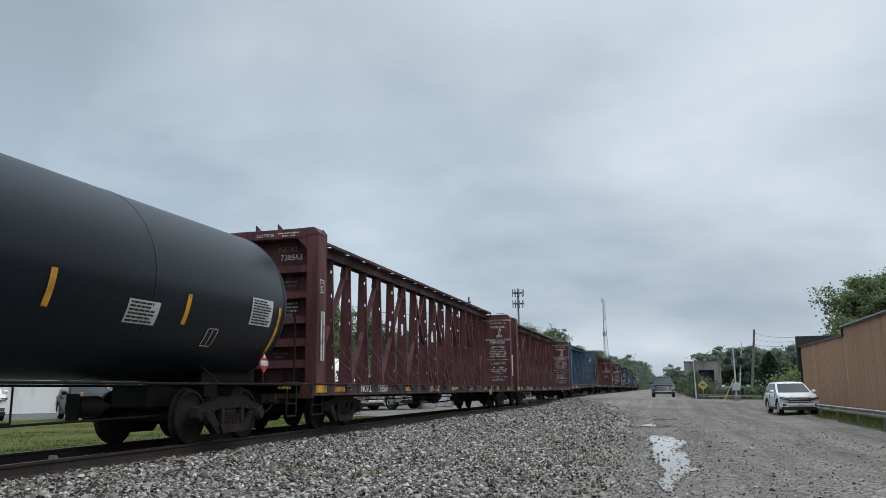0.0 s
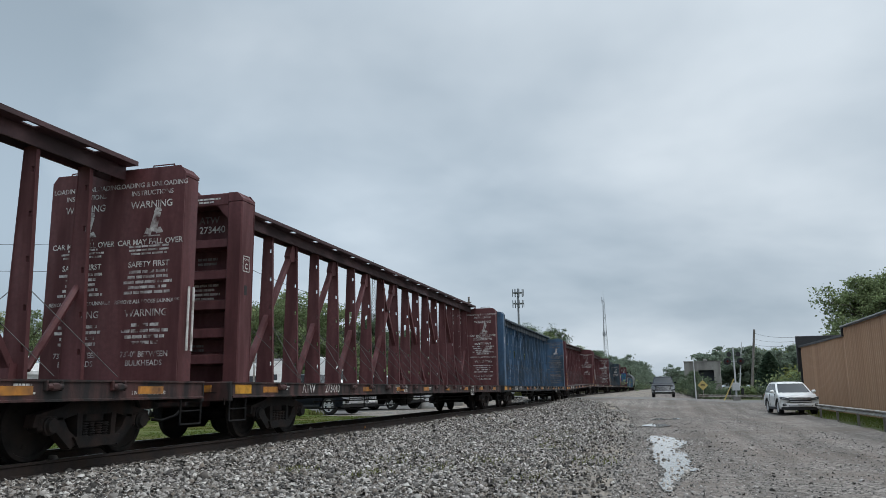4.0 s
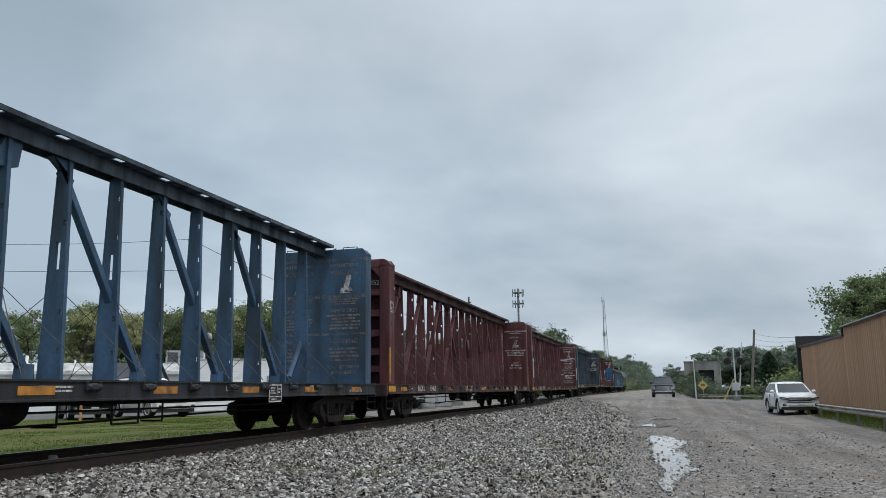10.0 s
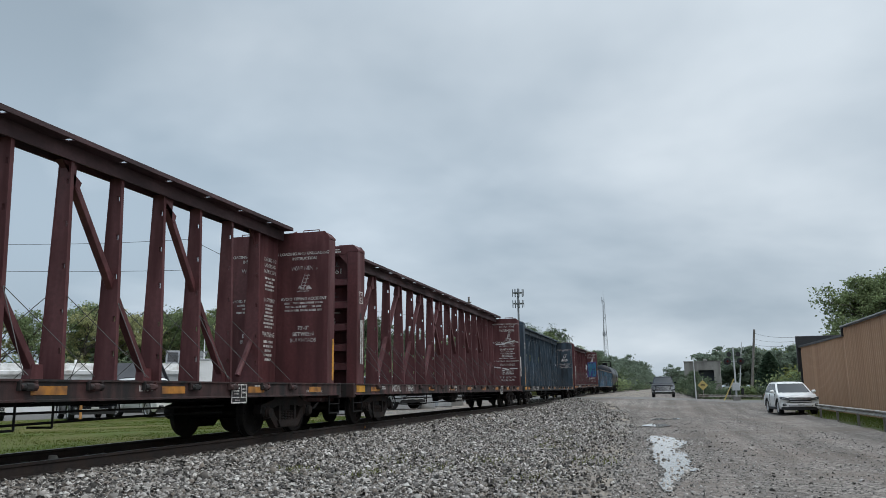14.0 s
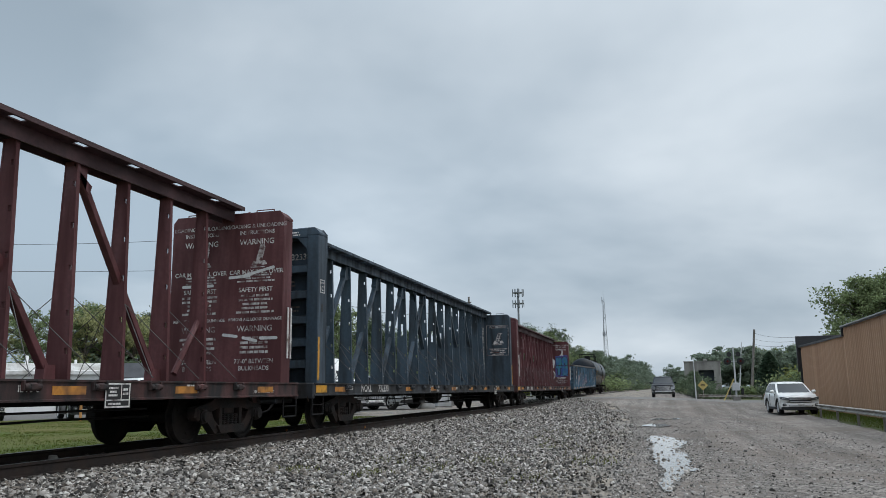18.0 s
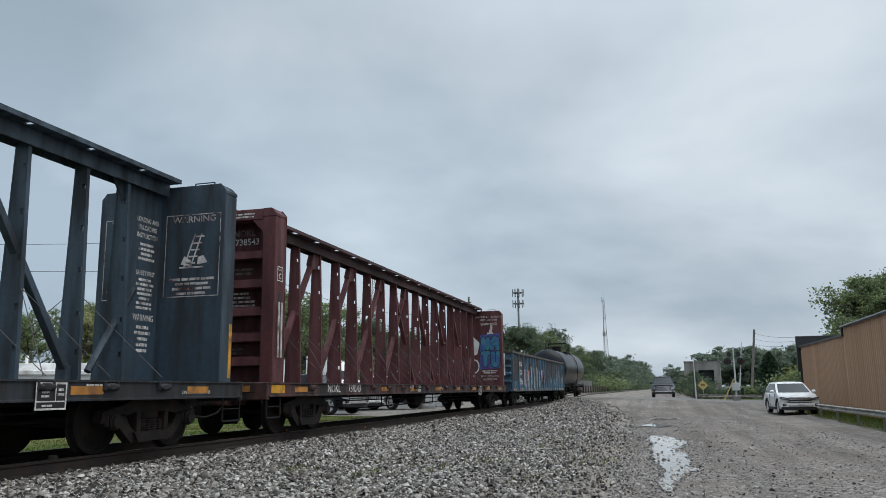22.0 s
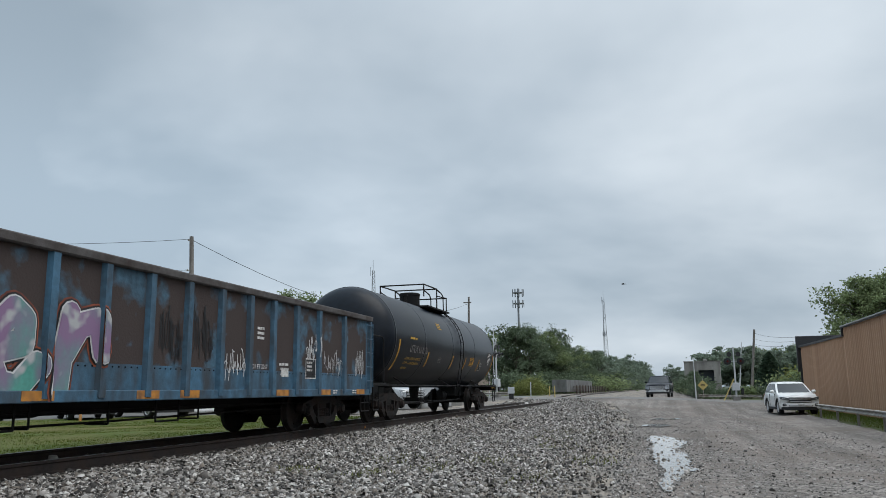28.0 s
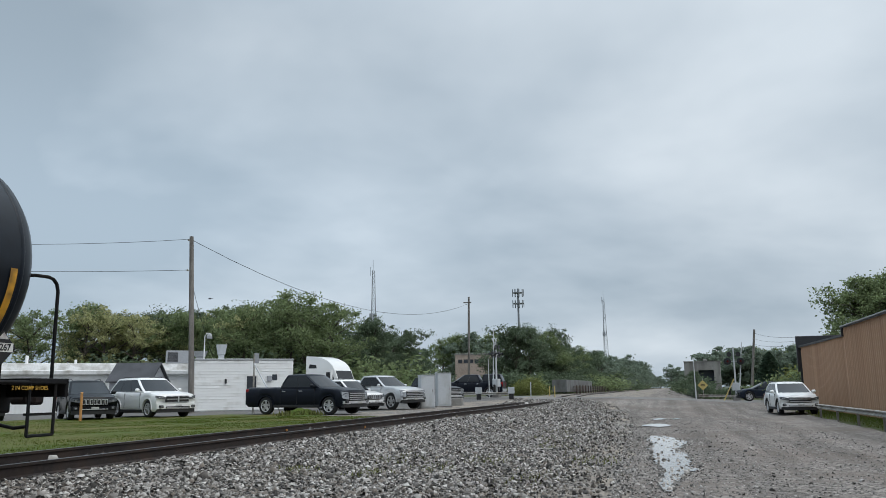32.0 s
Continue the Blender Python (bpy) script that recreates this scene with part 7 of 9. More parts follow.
# ---- far buildings ----
bb = thing("brick_building", pose(-31.0, 129.0, 0.8, 0, 0, 14), "tan brick building with a strip of windows", "building")
part("wall", Shape().box(-3.2, 3.2, 0, 8, 0, 6.6, 0.03), M["brick"], bb)
part("parapet", Shape().box(-3.3, 3.3, -0.1, 8.1, 6.5, 6.75, 0.03), M["concrete"], bb)
for k in range(6):
    part("window", Shape().box(-2.7 + 0.92 * k, -2.0 + 0.92 * k, -0.04, 0.1, 5.15, 5.75), M["dark_void"], bb)
cb = thing("concrete_building", pose(6.7, 160.0, 0.4, 0, 0, -4), "grey concrete building with a wide dark doorway", "building")
part("wall", Shape().box(-3.3, -0.75, 0, 12, 0, 5.9), M["concrete"], cb)
part("wall", Shape().box(2.1, 3.3, 0, 12, 0, 5.9), M["concrete"], cb)
part("lintel", Shape().box(-0.75, 2.1, 0, 12, 4.3, 5.9), M["concrete"], cb)
# dark sheet set into the opening; its colour stands in for the shade inside
part("doorway_screen", Shape().box(-0.75, 2.1, 1.0, 1.2, 0, 4.3), M["dark_void"], cb)
part("roof", Shape().box(-3.4, 3.4, -0.1, 12.1, 5.9, 6.05), M["concrete"], cb)
part("roof_vent", Shape().box(0.2, 0.9, 3, 4, 6.05, 6.5, 0.1), M["concrete"], cb)
# fence screen, built as one long box, and fence along the line beyond the crossing
solid("pale_container", Shape().box(-0.9, 0.9, 0, 26, 0.15, 1.65, 0.03), M["dull_screen"], "long dull grey fence screen beside the track, built as a box", "container", at=pose(-12.6, 96.5, ground_z(-12.6, 97), 0, 0, -1.5))
fc = thing("fence", label="rusty brown fence along the railway", category="fence")
for k in range(46):
    y = 100 + 4.0 * k
    x = -10.9 - 0.004 * (y - 100)
    part("post", Shape().box(x - 0.09, x + 0.09, y - 0.09, y + 0.09, ground_z(x, y) - 0.1, ground_z(x, y) + 1.05, 0.02), M["fence"], fc)
part("rail", Shape().box(-11.3, -11.22, 100, 284, 1.25, 1.42), M["fence"], fc)
part("rail", Shape().box(-11.3, -11.22, 100, 284, 1.62, 1.78), M["fence"], fc)
wl_ = thing("boundary_wall", label="low dark hedge-topped wall beside the far road", category="wall")
part("wall", Shape().box(2.9, 3.2, 84, 150, 0.2, 1.2), M["fence"], wl_)



# ---- trees and plants ----
M["bark"] = material("grey_brown_bark", (0.09, 0.075, 0.06), 0.9, 0, 0.3, 14, 2, 0.4)


def leaf_material(name, base, var):
    m = material(name, base, 0.7, 0, var, 2.0, 0.25, 0.0, island=0.6, spec=0.2)
    b = m.node_tree.nodes["Principled BSDF"]
    nt = m.node_tree
    tr, mix = nt.nodes.new("ShaderNodeBsdfTranslucent"), nt.nodes.new("ShaderNodeMixShader")
    mix.inputs[0].default_value = 0.5
    nt.links.new(b.inputs["Base Color"].links[0].from_socket, tr.inputs["Color"])
    nt.links.new(b.outputs[0], mix.inputs[1])
    nt.links.new(tr.outputs[0], mix.inputs[2])
    nt.links.new(mix.outputs[0], nt.nodes["Material Output"].inputs["Surface"])
    return m


M["leaf_green"] = leaf_material("mid_green_leaves", (0.2, 0.25, 0.122), 0.34)
M["leaf_dark"] = leaf_material("dark_green_leaves", (0.132, 0.172, 0.108), 0.34)
M["leaf_light"] = leaf_material("yellow_green_spring_leaves", (0.38, 0.385, 0.19), 0.3)
M["leaf_olive"] = leaf_material("olive_green_leaves", (0.2, 0.22, 0.075), 0.34)
M["leaf_conifer"] = leaf_material("dark_conifer_needles", (0.05, 0.08, 0.05), 0.36)
# distance haze is put into this paler, greyer leaf colour
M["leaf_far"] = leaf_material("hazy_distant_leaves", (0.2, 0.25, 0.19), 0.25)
M["grass_blade"] = leaf_material("lawn_grass_blades", (0.092, 0.12, 0.018), 0.35)
M["weed"] = leaf_material("yellow_green_weeds", (0.15, 0.16, 0.055), 0.4)


def leaf_cloud(points, sizes, seed, mat, name="crown"):
    """Small bent leaf cards at the given points, turned every way."""
    rng = np.random.RandomState(seed)
    n = len(points)
    p = np.asarray(points, float)
    u = rng.normal(size=(n, 3))
    u /= np.linalg.norm(u, axis=1)[:, None]
    w = rng.normal(size=(n, 3))
    w -= (w * u).sum(1)[:, None] * u
    w /= np.linalg.norm(w, axis=1)[:, None]
    s = np.asarray(sizes)[:, None]
    bend = np.cross(u, w) * s * 0.25
    v = np.stack([p - u * s, p - w * s * 0.55 + bend, p + u * s, p + w * s * 0.55 + bend], 1).reshape(-1, 3)
    f = (np.array([(0, 1, 2), (0, 2, 3)])[None] + 4 * np.arange(n)[:, None, None]).reshape(-1, 3)
    me = bpy.data.meshes.new(name)
    me.vertices.add(len(v))
    me.vertices.foreach_set("co", v.reshape(-1))
    me.loops.add(len(f) * 3)
    me.loops.foreach_set("vertex_index", f.reshape(-1))
    me.polygons.add(len(f))
    me.polygons.foreach_set("loop_start", np.arange(0, len(f) * 3, 3))
    me.polygons.foreach_set("loop_total", np.full(len(f), 3))
    me.update(calc_edges=True)
    me.materials.append(mat)
    return me


def make_tree(seed, mat, label, height=10.0, spread_r=3.4, bare=0.28, leaves=7600, leaf=0.122, loose=0.5):
    """A trunk with limbs and twigs; leaf cards gather round the twig ends, thinner at the rim."""
    rng = random.Random(seed)
    t = thing("tree", label=label, category="tree", group="trees")
    wood = Shape()
    tips = []
    lean = Vector((rng.uniform(-0.4, 0.4), rng.uniform(-0.4, 0.4), 0))
    top = Vector((0, 0, height * 0.78)) + lean
    wood.cyl((0, 0, -0.3), (lean.x * 0.3, lean.y * 0.3, height * bare), 0.20, 0.16, n=9)
    wood.cyl((lean.x * 0.3, lean.y * 0.3, height * bare), tuple(top), 0.16, 0.04, n=8)
    for k in range(13):
        f = rng.uniform(bare * 0.9, 0.95)
        base = Vector((lean.x * 0.3, lean.y * 0.3, height * bare)).lerp(top, max(0.0, (f - bare) / (1 - bare)))
        a = 2.4 * k + rng.uniform(-0.4, 0.4)
        reach = spread_r * rng.uniform(0.55, 1.1) * (1.15 - 0.75 * max(0.0, f - 0.35))
        up = height * rng.uniform(0.08, 0.24)
        end = base + Vector((math.cos(a) * reach, math.sin(a) * reach, up))
        mid = base.lerp(end, 0.5) + Vector((rng.uniform(-0.3, 0.3), rng.uniform(-0.3, 0.3), rng.uniform(0.0, 0.4)))
        wood.cyl(tuple(base), tuple(mid), 0.075, 0.05, n=6).cyl(tuple(mid), tuple(end), 0.05, 0.018, n=5)
        for j in range(7):
            q = mid.lerp(end, rng.uniform(0.0, 1.0))
            tip = q + Vector((rng.uniform(-1, 1), rng.uniform(-1, 1), rng.uniform(-0.35, 0.9))).normalized() * rng.uniform(0.6, 1.35)
            if j < 4:
                wood.cyl(tuple(q), tuple(tip), 0.02, 0.008, n=3)
            tips.append(tip)
        tips.append(end)
    tips += [top + Vector((rng.uniform(-0.8, 0.8), rng.uniform(-0.8, 0.8), rng.uniform(-0.2, height * 0.22))) for _ in range(10)]
    part("trunk", wood, M["bark"], t, "grey-brown bark trunk and limbs")
    nr = np.random.RandomState(seed)
    idx = nr.randint(0, len(tips), leaves)
    size = nr.uniform(0.28, 0.95, len(tips))
    c = np.array([tuple(p) for p in tips])[idx]
    pts = c + nr.normal(size=(leaves, 3)) * (size[idx] * loose)[:, None] * np.array([1, 1, 0.7])
    pts[:, 2] = np.maximum(pts[:, 2], 0.3)
    me = leaf_cloud(pts, leaf * nr.uniform(0.6, 1.3, leaves), seed, mat)
    tagged(part("crown", me, None, t), kind="stuff")
    return t


def make_conifer(seed, label, height=6.0):
    t = thing("conifer", label=label, category="tree", group="trees")
    part("trunk", Shape().cyl((0, 0, -0.3), (0, 0, height), 0.16, 0.02, n=8), M["bark"], t)
    nr = np.random.RandomState(seed)
    n = 4200
    f = nr.uniform(0.03, 1, n) ** 0.8
    a = nr.uniform(0, 6.283, n)
    layer = 0.75 + 0.25 * np.abs(np.sin(f * 26 + 2 * np.sin(a * 3)))
    r = (1 - f) ** 0.7 * height * 0.30 * layer * nr.uniform(0.35, 1.05, n)
    pts = np.stack([r * np.cos(a), r * np.sin(a), height * (0.06 + 0.95 * f) - 0.25 * r], 1)
    tagged(part("crown", leaf_cloud(pts, 0.12 * nr.uniform(0.6, 1.3, n), seed, M["leaf_conifer"]), None, t), kind="stuff")
    return t


def make_bush(seed, mat, label, w=1.8, h=2.2, leaves=1800, leaf=0.12):
    t = thing("bush", label=label, category="bush", group="bushes")
    rng, nr = random.Random(seed), np.random.RandomState(seed)
    wood, tips = Shape(), []
    for k in range(16):
        a, r = rng.uniform(0, 6.283), w * rng.uniform(0.1, 0.9)
        tip = (r * math.cos(a), r * math.sin(a), h * rng.uniform(0.25, 0.95) * (1.1 - 0.45 * r / w))
        wood.cyl((0.15 * math.cos(a), 0.15 * math.sin(a), -0.1), tip, 0.025, 0.008, n=4)
        tips.append(tip)
    part("stems", wood, M["bark"], t)
    idx = nr.randint(0, len(tips), leaves)
    pts = np.array(tips)[idx] + nr.normal(size=(leaves, 3)) * np.array([0.42, 0.42, 0.36]) * w / 1.8
    pts[:, 2] = np.abs(pts[:, 2])
    tagged(part("crown", leaf_cloud(pts, leaf * nr.uniform(0.6, 1.3, leaves), seed, mat), None, t), kind="stuff")
    return t


GREEN, DARKG, LIGHT = "leafy mid-green deciduous tree", "dense dark green deciduous tree", "sparse yellow-green tree in spring leaf"
KINDS = {
    "green": [make_tree(31, M["leaf_green"], GREEN), make_tree(32, M["leaf_green"], GREEN, spread_r=3.9, leaves=8000), make_tree(33, M["leaf_green"], GREEN, spread_r=3.0)],
    "dark": [make_tree(41, M["leaf_dark"], DARKG, leaves=8200, spread_r=3.6, bare=0.15), make_tree(42, M["leaf_dark"], DARKG, leaves=8200, spread_r=4.0, bare=0.18)],
    "light": [make_tree(51, M["leaf_light"], LIGHT, leaves=3400, spread_r=3.2, loose=0.34), make_tree(52, M["leaf_light"], LIGHT, leaves=3800, spread_r=3.6, loose=0.34)],
    "far": [make_tree(61, M["leaf_far"], "distant deciduous tree with haze put into its leaf colour", leaves=2300, leaf=0.27, bare=0.03), make_tree(62, M["leaf_far"], "distant deciduous tree with haze put into its leaf colour", leaves=2300, leaf=0.27, spread_r=4.0, bare=0.03)],
    "bush": [make_bush(71, M["leaf_green"], "leafy green bush by the roadside"), make_bush(72, M["leaf_dark"], "dark green bush by the roadside")],
    "vine": [make_bush(73, M["leaf_olive"], "overgrown olive-green bush by the fence")],
    "conifer": [make_conifer(81, "dark green conical conifer")],
}
USED = {}


def plant(kind, x, y, h, rng, wide=1.0):
    """Places the first of a kind, then copies of it."""
    choice = rng.randrange(len(KINDS[kind]))
    base = 10.0 if kind not in ("bush", "vine", "conifer") else 2.4 if kind != "conifer" else 6.0
    k = h / base
    m = pose(x, y, ground_z(x, y) - 0.05, 0, 0, rng.uniform(0, 360)) @ Matrix.Diagonal((k * wide, k * wide, k, 1))
    key = (kind, choice)
    if key not in USED:
        USED[key] = KINDS[kind][choice]
        USED[key].matrix_basis = m
        return
    t = copy_thing(KINDS[kind][choice], ORIGIN)
    t.matrix_basis = m


def grove(kinds, a, b, n, h0, h1, depth, seed, wide=(0.9, 1.25)):
    rng = random.Random(seed)
    for k in range(n):
        f = (k + rng.uniform(0.2, 0.8)) / n
        x, y = a[0] + (b[0] - a[0]) * f + rng.uniform(-depth, depth), a[1] + (b[1] - a[1]) * f + rng.uniform(-depth, depth)
        plant(rng.choice(kinds), x, y, rng.uniform(h0, h1), rng, rng.uniform(*wide))


grove(["light", "light", "green"], (-76, 56), (-60, 66), 6, 7.5, 9.5, 2, 1)
grove(["light", "green", "light"], (-60, 68), (-50, 75), 7, 9.0, 10.6, 1.5, 2)
grove(["green", "dark"], (-62, 74), (-46, 82), 8, 9.0, 10.5, 2, 3)
grove(["green"], (-49, 74), (-40, 73), 4, 8.6, 9.8, 1.5, 4)
grove(["green", "green", "light"], (-40, 68), (-28.5, 66), 6, 8.2, 9.7, 1.2, 5)
grove(["dark", "green"], (-42, 76), (-27, 76), 7, 7.5, 8.8, 2, 6)
grove(["dark"], (-33, 82), (-28, 90), 5, 7.2, 8.4, 1.2, 7)
grove(["dark", "green"], (-42, 110), (-37, 118), 4, 7.0, 8.0, 2, 8)
grove(["dark"], (-25.5, 116), (-23, 120), 2, 5.0, 6.0, 0.5, 38)
grove(["green", "far"], (-42, 150), (-30, 150), 6, 10, 11.5, 3, 9)
grove(["dark", "dark", "green"], (-21.5, 107), (-14.2, 116), 7, 7.4, 9.6, 1.5, 10)
grove(["dark", "green"], (-17, 122), (-15, 170), 10, 6.8, 8.6, 1.8, 11)
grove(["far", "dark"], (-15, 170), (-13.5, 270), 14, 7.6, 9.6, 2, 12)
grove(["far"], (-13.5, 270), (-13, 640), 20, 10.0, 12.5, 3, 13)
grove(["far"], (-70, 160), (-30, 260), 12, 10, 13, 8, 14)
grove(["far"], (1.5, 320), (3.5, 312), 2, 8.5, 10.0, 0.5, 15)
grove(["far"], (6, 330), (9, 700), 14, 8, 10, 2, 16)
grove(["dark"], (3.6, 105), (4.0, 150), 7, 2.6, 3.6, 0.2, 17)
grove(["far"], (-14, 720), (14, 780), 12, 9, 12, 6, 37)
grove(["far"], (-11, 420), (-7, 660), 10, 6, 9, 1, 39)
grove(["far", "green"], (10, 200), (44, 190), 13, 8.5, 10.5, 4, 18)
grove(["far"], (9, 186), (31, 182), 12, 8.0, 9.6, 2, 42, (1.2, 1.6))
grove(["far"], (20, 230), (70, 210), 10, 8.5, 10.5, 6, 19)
grove(["green"], (17.6, 82), (26, 86), 5, 11.0, 13.0, 0.8, 20)
grove(["green", "dark"], (24, 94), (44, 100), 5, 9.0, 12.5, 2, 21)
grove(["conifer"], (11.6, 98), (11.61, 98), 1, 5.0, 5.1, 0.1, 22, (1.75, 1.8))
grove(["bush", "vine"], (9.6, 63), (11.0, 70), 6, 2.0, 2.9, 0.4, 23)
grove(["bush"], (13, 86), (26, 84), 7, 1.8, 2.8, 0.8, 24)
grove(["bush"], (-70, 60), (-26, 64), 22, 2.4, 4.2, 2.0, 25, (1.2, 1.8))
grove(["bush"], (-28, 72), (-25, 88), 6, 2.0, 2.8, 1.0, 26, (1.2, 1.6))
grove(["vine"], (-14.8, 79), (-13.2, 86), 4, 1.3, 1.8, 0.3, 27, (1.2, 1.6))
grove(["bush"], (-17, 92), (-14.5, 150), 14, 2.4, 3.6, 1.0, 28, (1.2, 1.6))
grove(["bush"], (3.8, 90), (4.4, 150), 14, 1.0, 1.7, 0.3, 29, (1.0, 1.4))
grove(["bush"], (3.4, 84), (10.5, 83), 7, 1.0, 1.5, 0.6, 30)


grove(["bush"], (-14.6, 150), (-13.2, 420), 26, 2.6, 4.0, 1.0, 40, (1.6, 2.4))
grove(["bush"], (5.5, 150), (7.5, 330), 12, 2.2, 3.4, 0.8, 41, (1.6, 2.4))


def blades(name, count, place, height, mat, label, seed):
    rng = np.random.RandomState(seed)
    xy = place(rng, count)
    n = len(xy)
    z = np.array([ground_z(x, y) for x, y in xy])
    a = rng.uniform(0, 6.283, n)
    h = height * rng.uniform(0.5, 1.4, n)
    w = h * 0.16 + 0.004
    lean = rng.normal(size=(n, 2)) * 0.35 * h[:, None]
    base = np.stack([xy[:, 0], xy[:, 1], z - 0.01], 1)
    d = np.stack([np.cos(a) * w, np.sin(a) * w, np.zeros(n)], 1)
    tip = base + np.stack([lean[:, 0], lean[:, 1], h], 1)
    v = np.stack([base - d, base + d, tip], 1).reshape(-1, 3)
    f = np.arange(3 * n)
    me = bpy.data.meshes.new(name)
    me.vertices.add(3 * n)
    me.vertices.foreach_set("co", v.reshape(-1))
    me.loops.add(3 * n)
    me.loops.foreach_set("vertex_index", f)
    me.polygons.add(n)
    me.polygons.foreach_set("loop_start", np.arange(0, 3 * n, 3))
    me.polygons.foreach_set("loop_total", np.full(n, 3))
    me.update(calc_edges=True)
    me.materials.append(mat)
    return tagged(new(name, me), label, "grass", kind="stuff")


def lawn_place(rng, count):
    y = rng.uniform(6, 32, count)
    e = np.array([lawn_edge(a) for a in y])
    u = rng.uniform(0, 1, count) ** 0.75
    return np.stack([e + (-11.2 - e) * u, y], 1)


blades("lawn_grass", 110000, lawn_place, 0.032, M["grass_blade"], "short green lawn grass", 5)


def mound_place(rng, count):
    p = rng.normal(size=(count, 2)) * np.array([0.75, 0.45]) * 0.8
    return np.array([-16.2, 33.3]) + 0.6 * p @ np.array([[0.8, 0.6], [-0.6, 0.8]])


heap = Shape()
hv_, hf_ = [], []
for i in range(13):
    for j in range(13):
        u, w = (i - 6) / 6, (j - 6) / 6
        hgt = 0.34 * max(0.0, 1 - u * u - w * w) ** 1.2 * (1 + 0.35 * noise.noise((u * 3, w * 3, 2.0)))
        x, y = -16.2 + 0.9 * (0.8 * u - 0.36 * w), 33.3 + 0.9 * (0.6 * u + 0.48 * w)
        hv_.append((x, y, ground_z(x, y) - 0.03 + hgt))
hf_ = [(a * 13 + b, (a + 1) * 13 + b, (a + 1) * 13 + b + 1, a * 13 + b + 1) for a in range(12) for b in range(12)]
heap.add(hv_, hf_)
solid("grass_mound", heap, M["grass_ground"], "low heap of soil and cut grass at the lawn's end", "mound", smooth=60)


def edge_place(rng, count):
    y = rng.uniform(7, 31, count)
    return np.stack([rng.normal(-11.3, 0.25, count), y], 1)


blades("mound_grass", 1500, mound_place, 0.2, M["weed"], "cut yellow-green grass on the heap", 9)
blades("dry_grass", 5000, edge_place, 0.06, M["weed"], "dry yellow grass at the ballast's edge", 6)


def weed_place(rng, count):
    spots = [(-3.4, 15.2, 0.35), (-3.9, 13.2, 0.25), (-4.6, 11.8, 0.2), (-2.6, 19.5, 0.5), (-3.3, 22.5, 0.5), (-5.6, 11.4, 0.15), (-4.9, 14.0, 0.3), (-2.2, 13.0, 0.4), (-1.6, 16.5, 0.4), (-3.0, 26.0, 0.6)]
    k = rng.randint(0, len(spots), count)
    s = np.array(spots)[k]
    return s[:, :2] + rng.normal(size=(count, 2)) * s[:, 2:] * np.array([0.8, 1.6])


blades("weeds", 1500, weed_place, 0.06, M["weed"], "small yellow-green weeds among the ballast", 7)


def verge_place(rng, count):
    y = rng.uniform(12, 57, count)
    return np.stack([6.5 + 2.2 * rng.uniform(0, 1, count) ** 0.7, y], 1)


blades("verge_grass", 16000, verge_place, 0.05, M["grass_blade"], "green grass under the guard rail", 8)


# ---- a bird over the yard ----
bird = thing("bird", label="small dark bird gliding low over the yard", category="bird")
part("bird_body", Shape().lathe([(-0.16, 0.01), (-0.12, 0.035), (-0.03, 0.05), (0.06, 0.035), (0.16, 0.012), (0.22, 0.03)], axis=1, n=8), M["signal_black"], bird)
for sx in (-1, 1):
    part("wing", Shape().add([(0, -0.06, 0.01), (0, 0.06, 0.01), (sx * 0.13, 0.04, 0.05), (sx * 0.25, 0.05, 0.03), (sx * 0.14, -0.07, 0.05), (0, 0.0, -0.008), (sx * 0.13, -0.01, 0.035)],
                             [(0, 4, 2, 1), (4, 3, 2), (0, 5, 6, 4), (5, 1, 2, 6), (4, 6, 3), (6, 2, 3)]), M["signal_black"], bird)



# ---- lettering and paint on the train ----
WL, WW = M["white_letter"], M["white_letter_worn"]
M["panel_black"] = material("black_stencil_panel", (0.01, 0.01, 0.011), 0.6, 0, 0.1, 30, 3, 0.0)
M["faint_letter"] = material("faded_grey_lettering", (0.20, 0.19, 0.185), 0.7, 0, 0.2, 30, 3, 0.0, 50, (0.09, 0.07, 0.07), 0.4, (1, 1, 1), 7.0)
M["yellow_letter"] = material("yellow_stencil_lettering", (0.52, 0.30, 0.03), 0.6, 0, 0.15, 30, 3, 0.0, 50, (0.15, 0.09, 0.03), 0.2, (1, 1, 1), 8.0)


def frame_lines(parent, mat, at, face, w, h, t=0.015, name="panel_frame"):
    s = Shape()
    for x0, x1, y0, y1 in ((-w / 2, w / 2, h / 2 - t, h / 2), (-w / 2, w / 2, -h / 2, -h / 2 + t), (-w / 2, -w / 2 + t, -h / 2 + t, h / 2 - t), (w / 2 - t, w / 2, -h / 2 + t, h / 2 - t)):
        s.quad((x0, y0, 0), (x1, y0, 0), (x1, y1, 0), (x0, y1, 0))
    return part(name, s, mat, parent, at=Matrix.Translation(at) @ face)


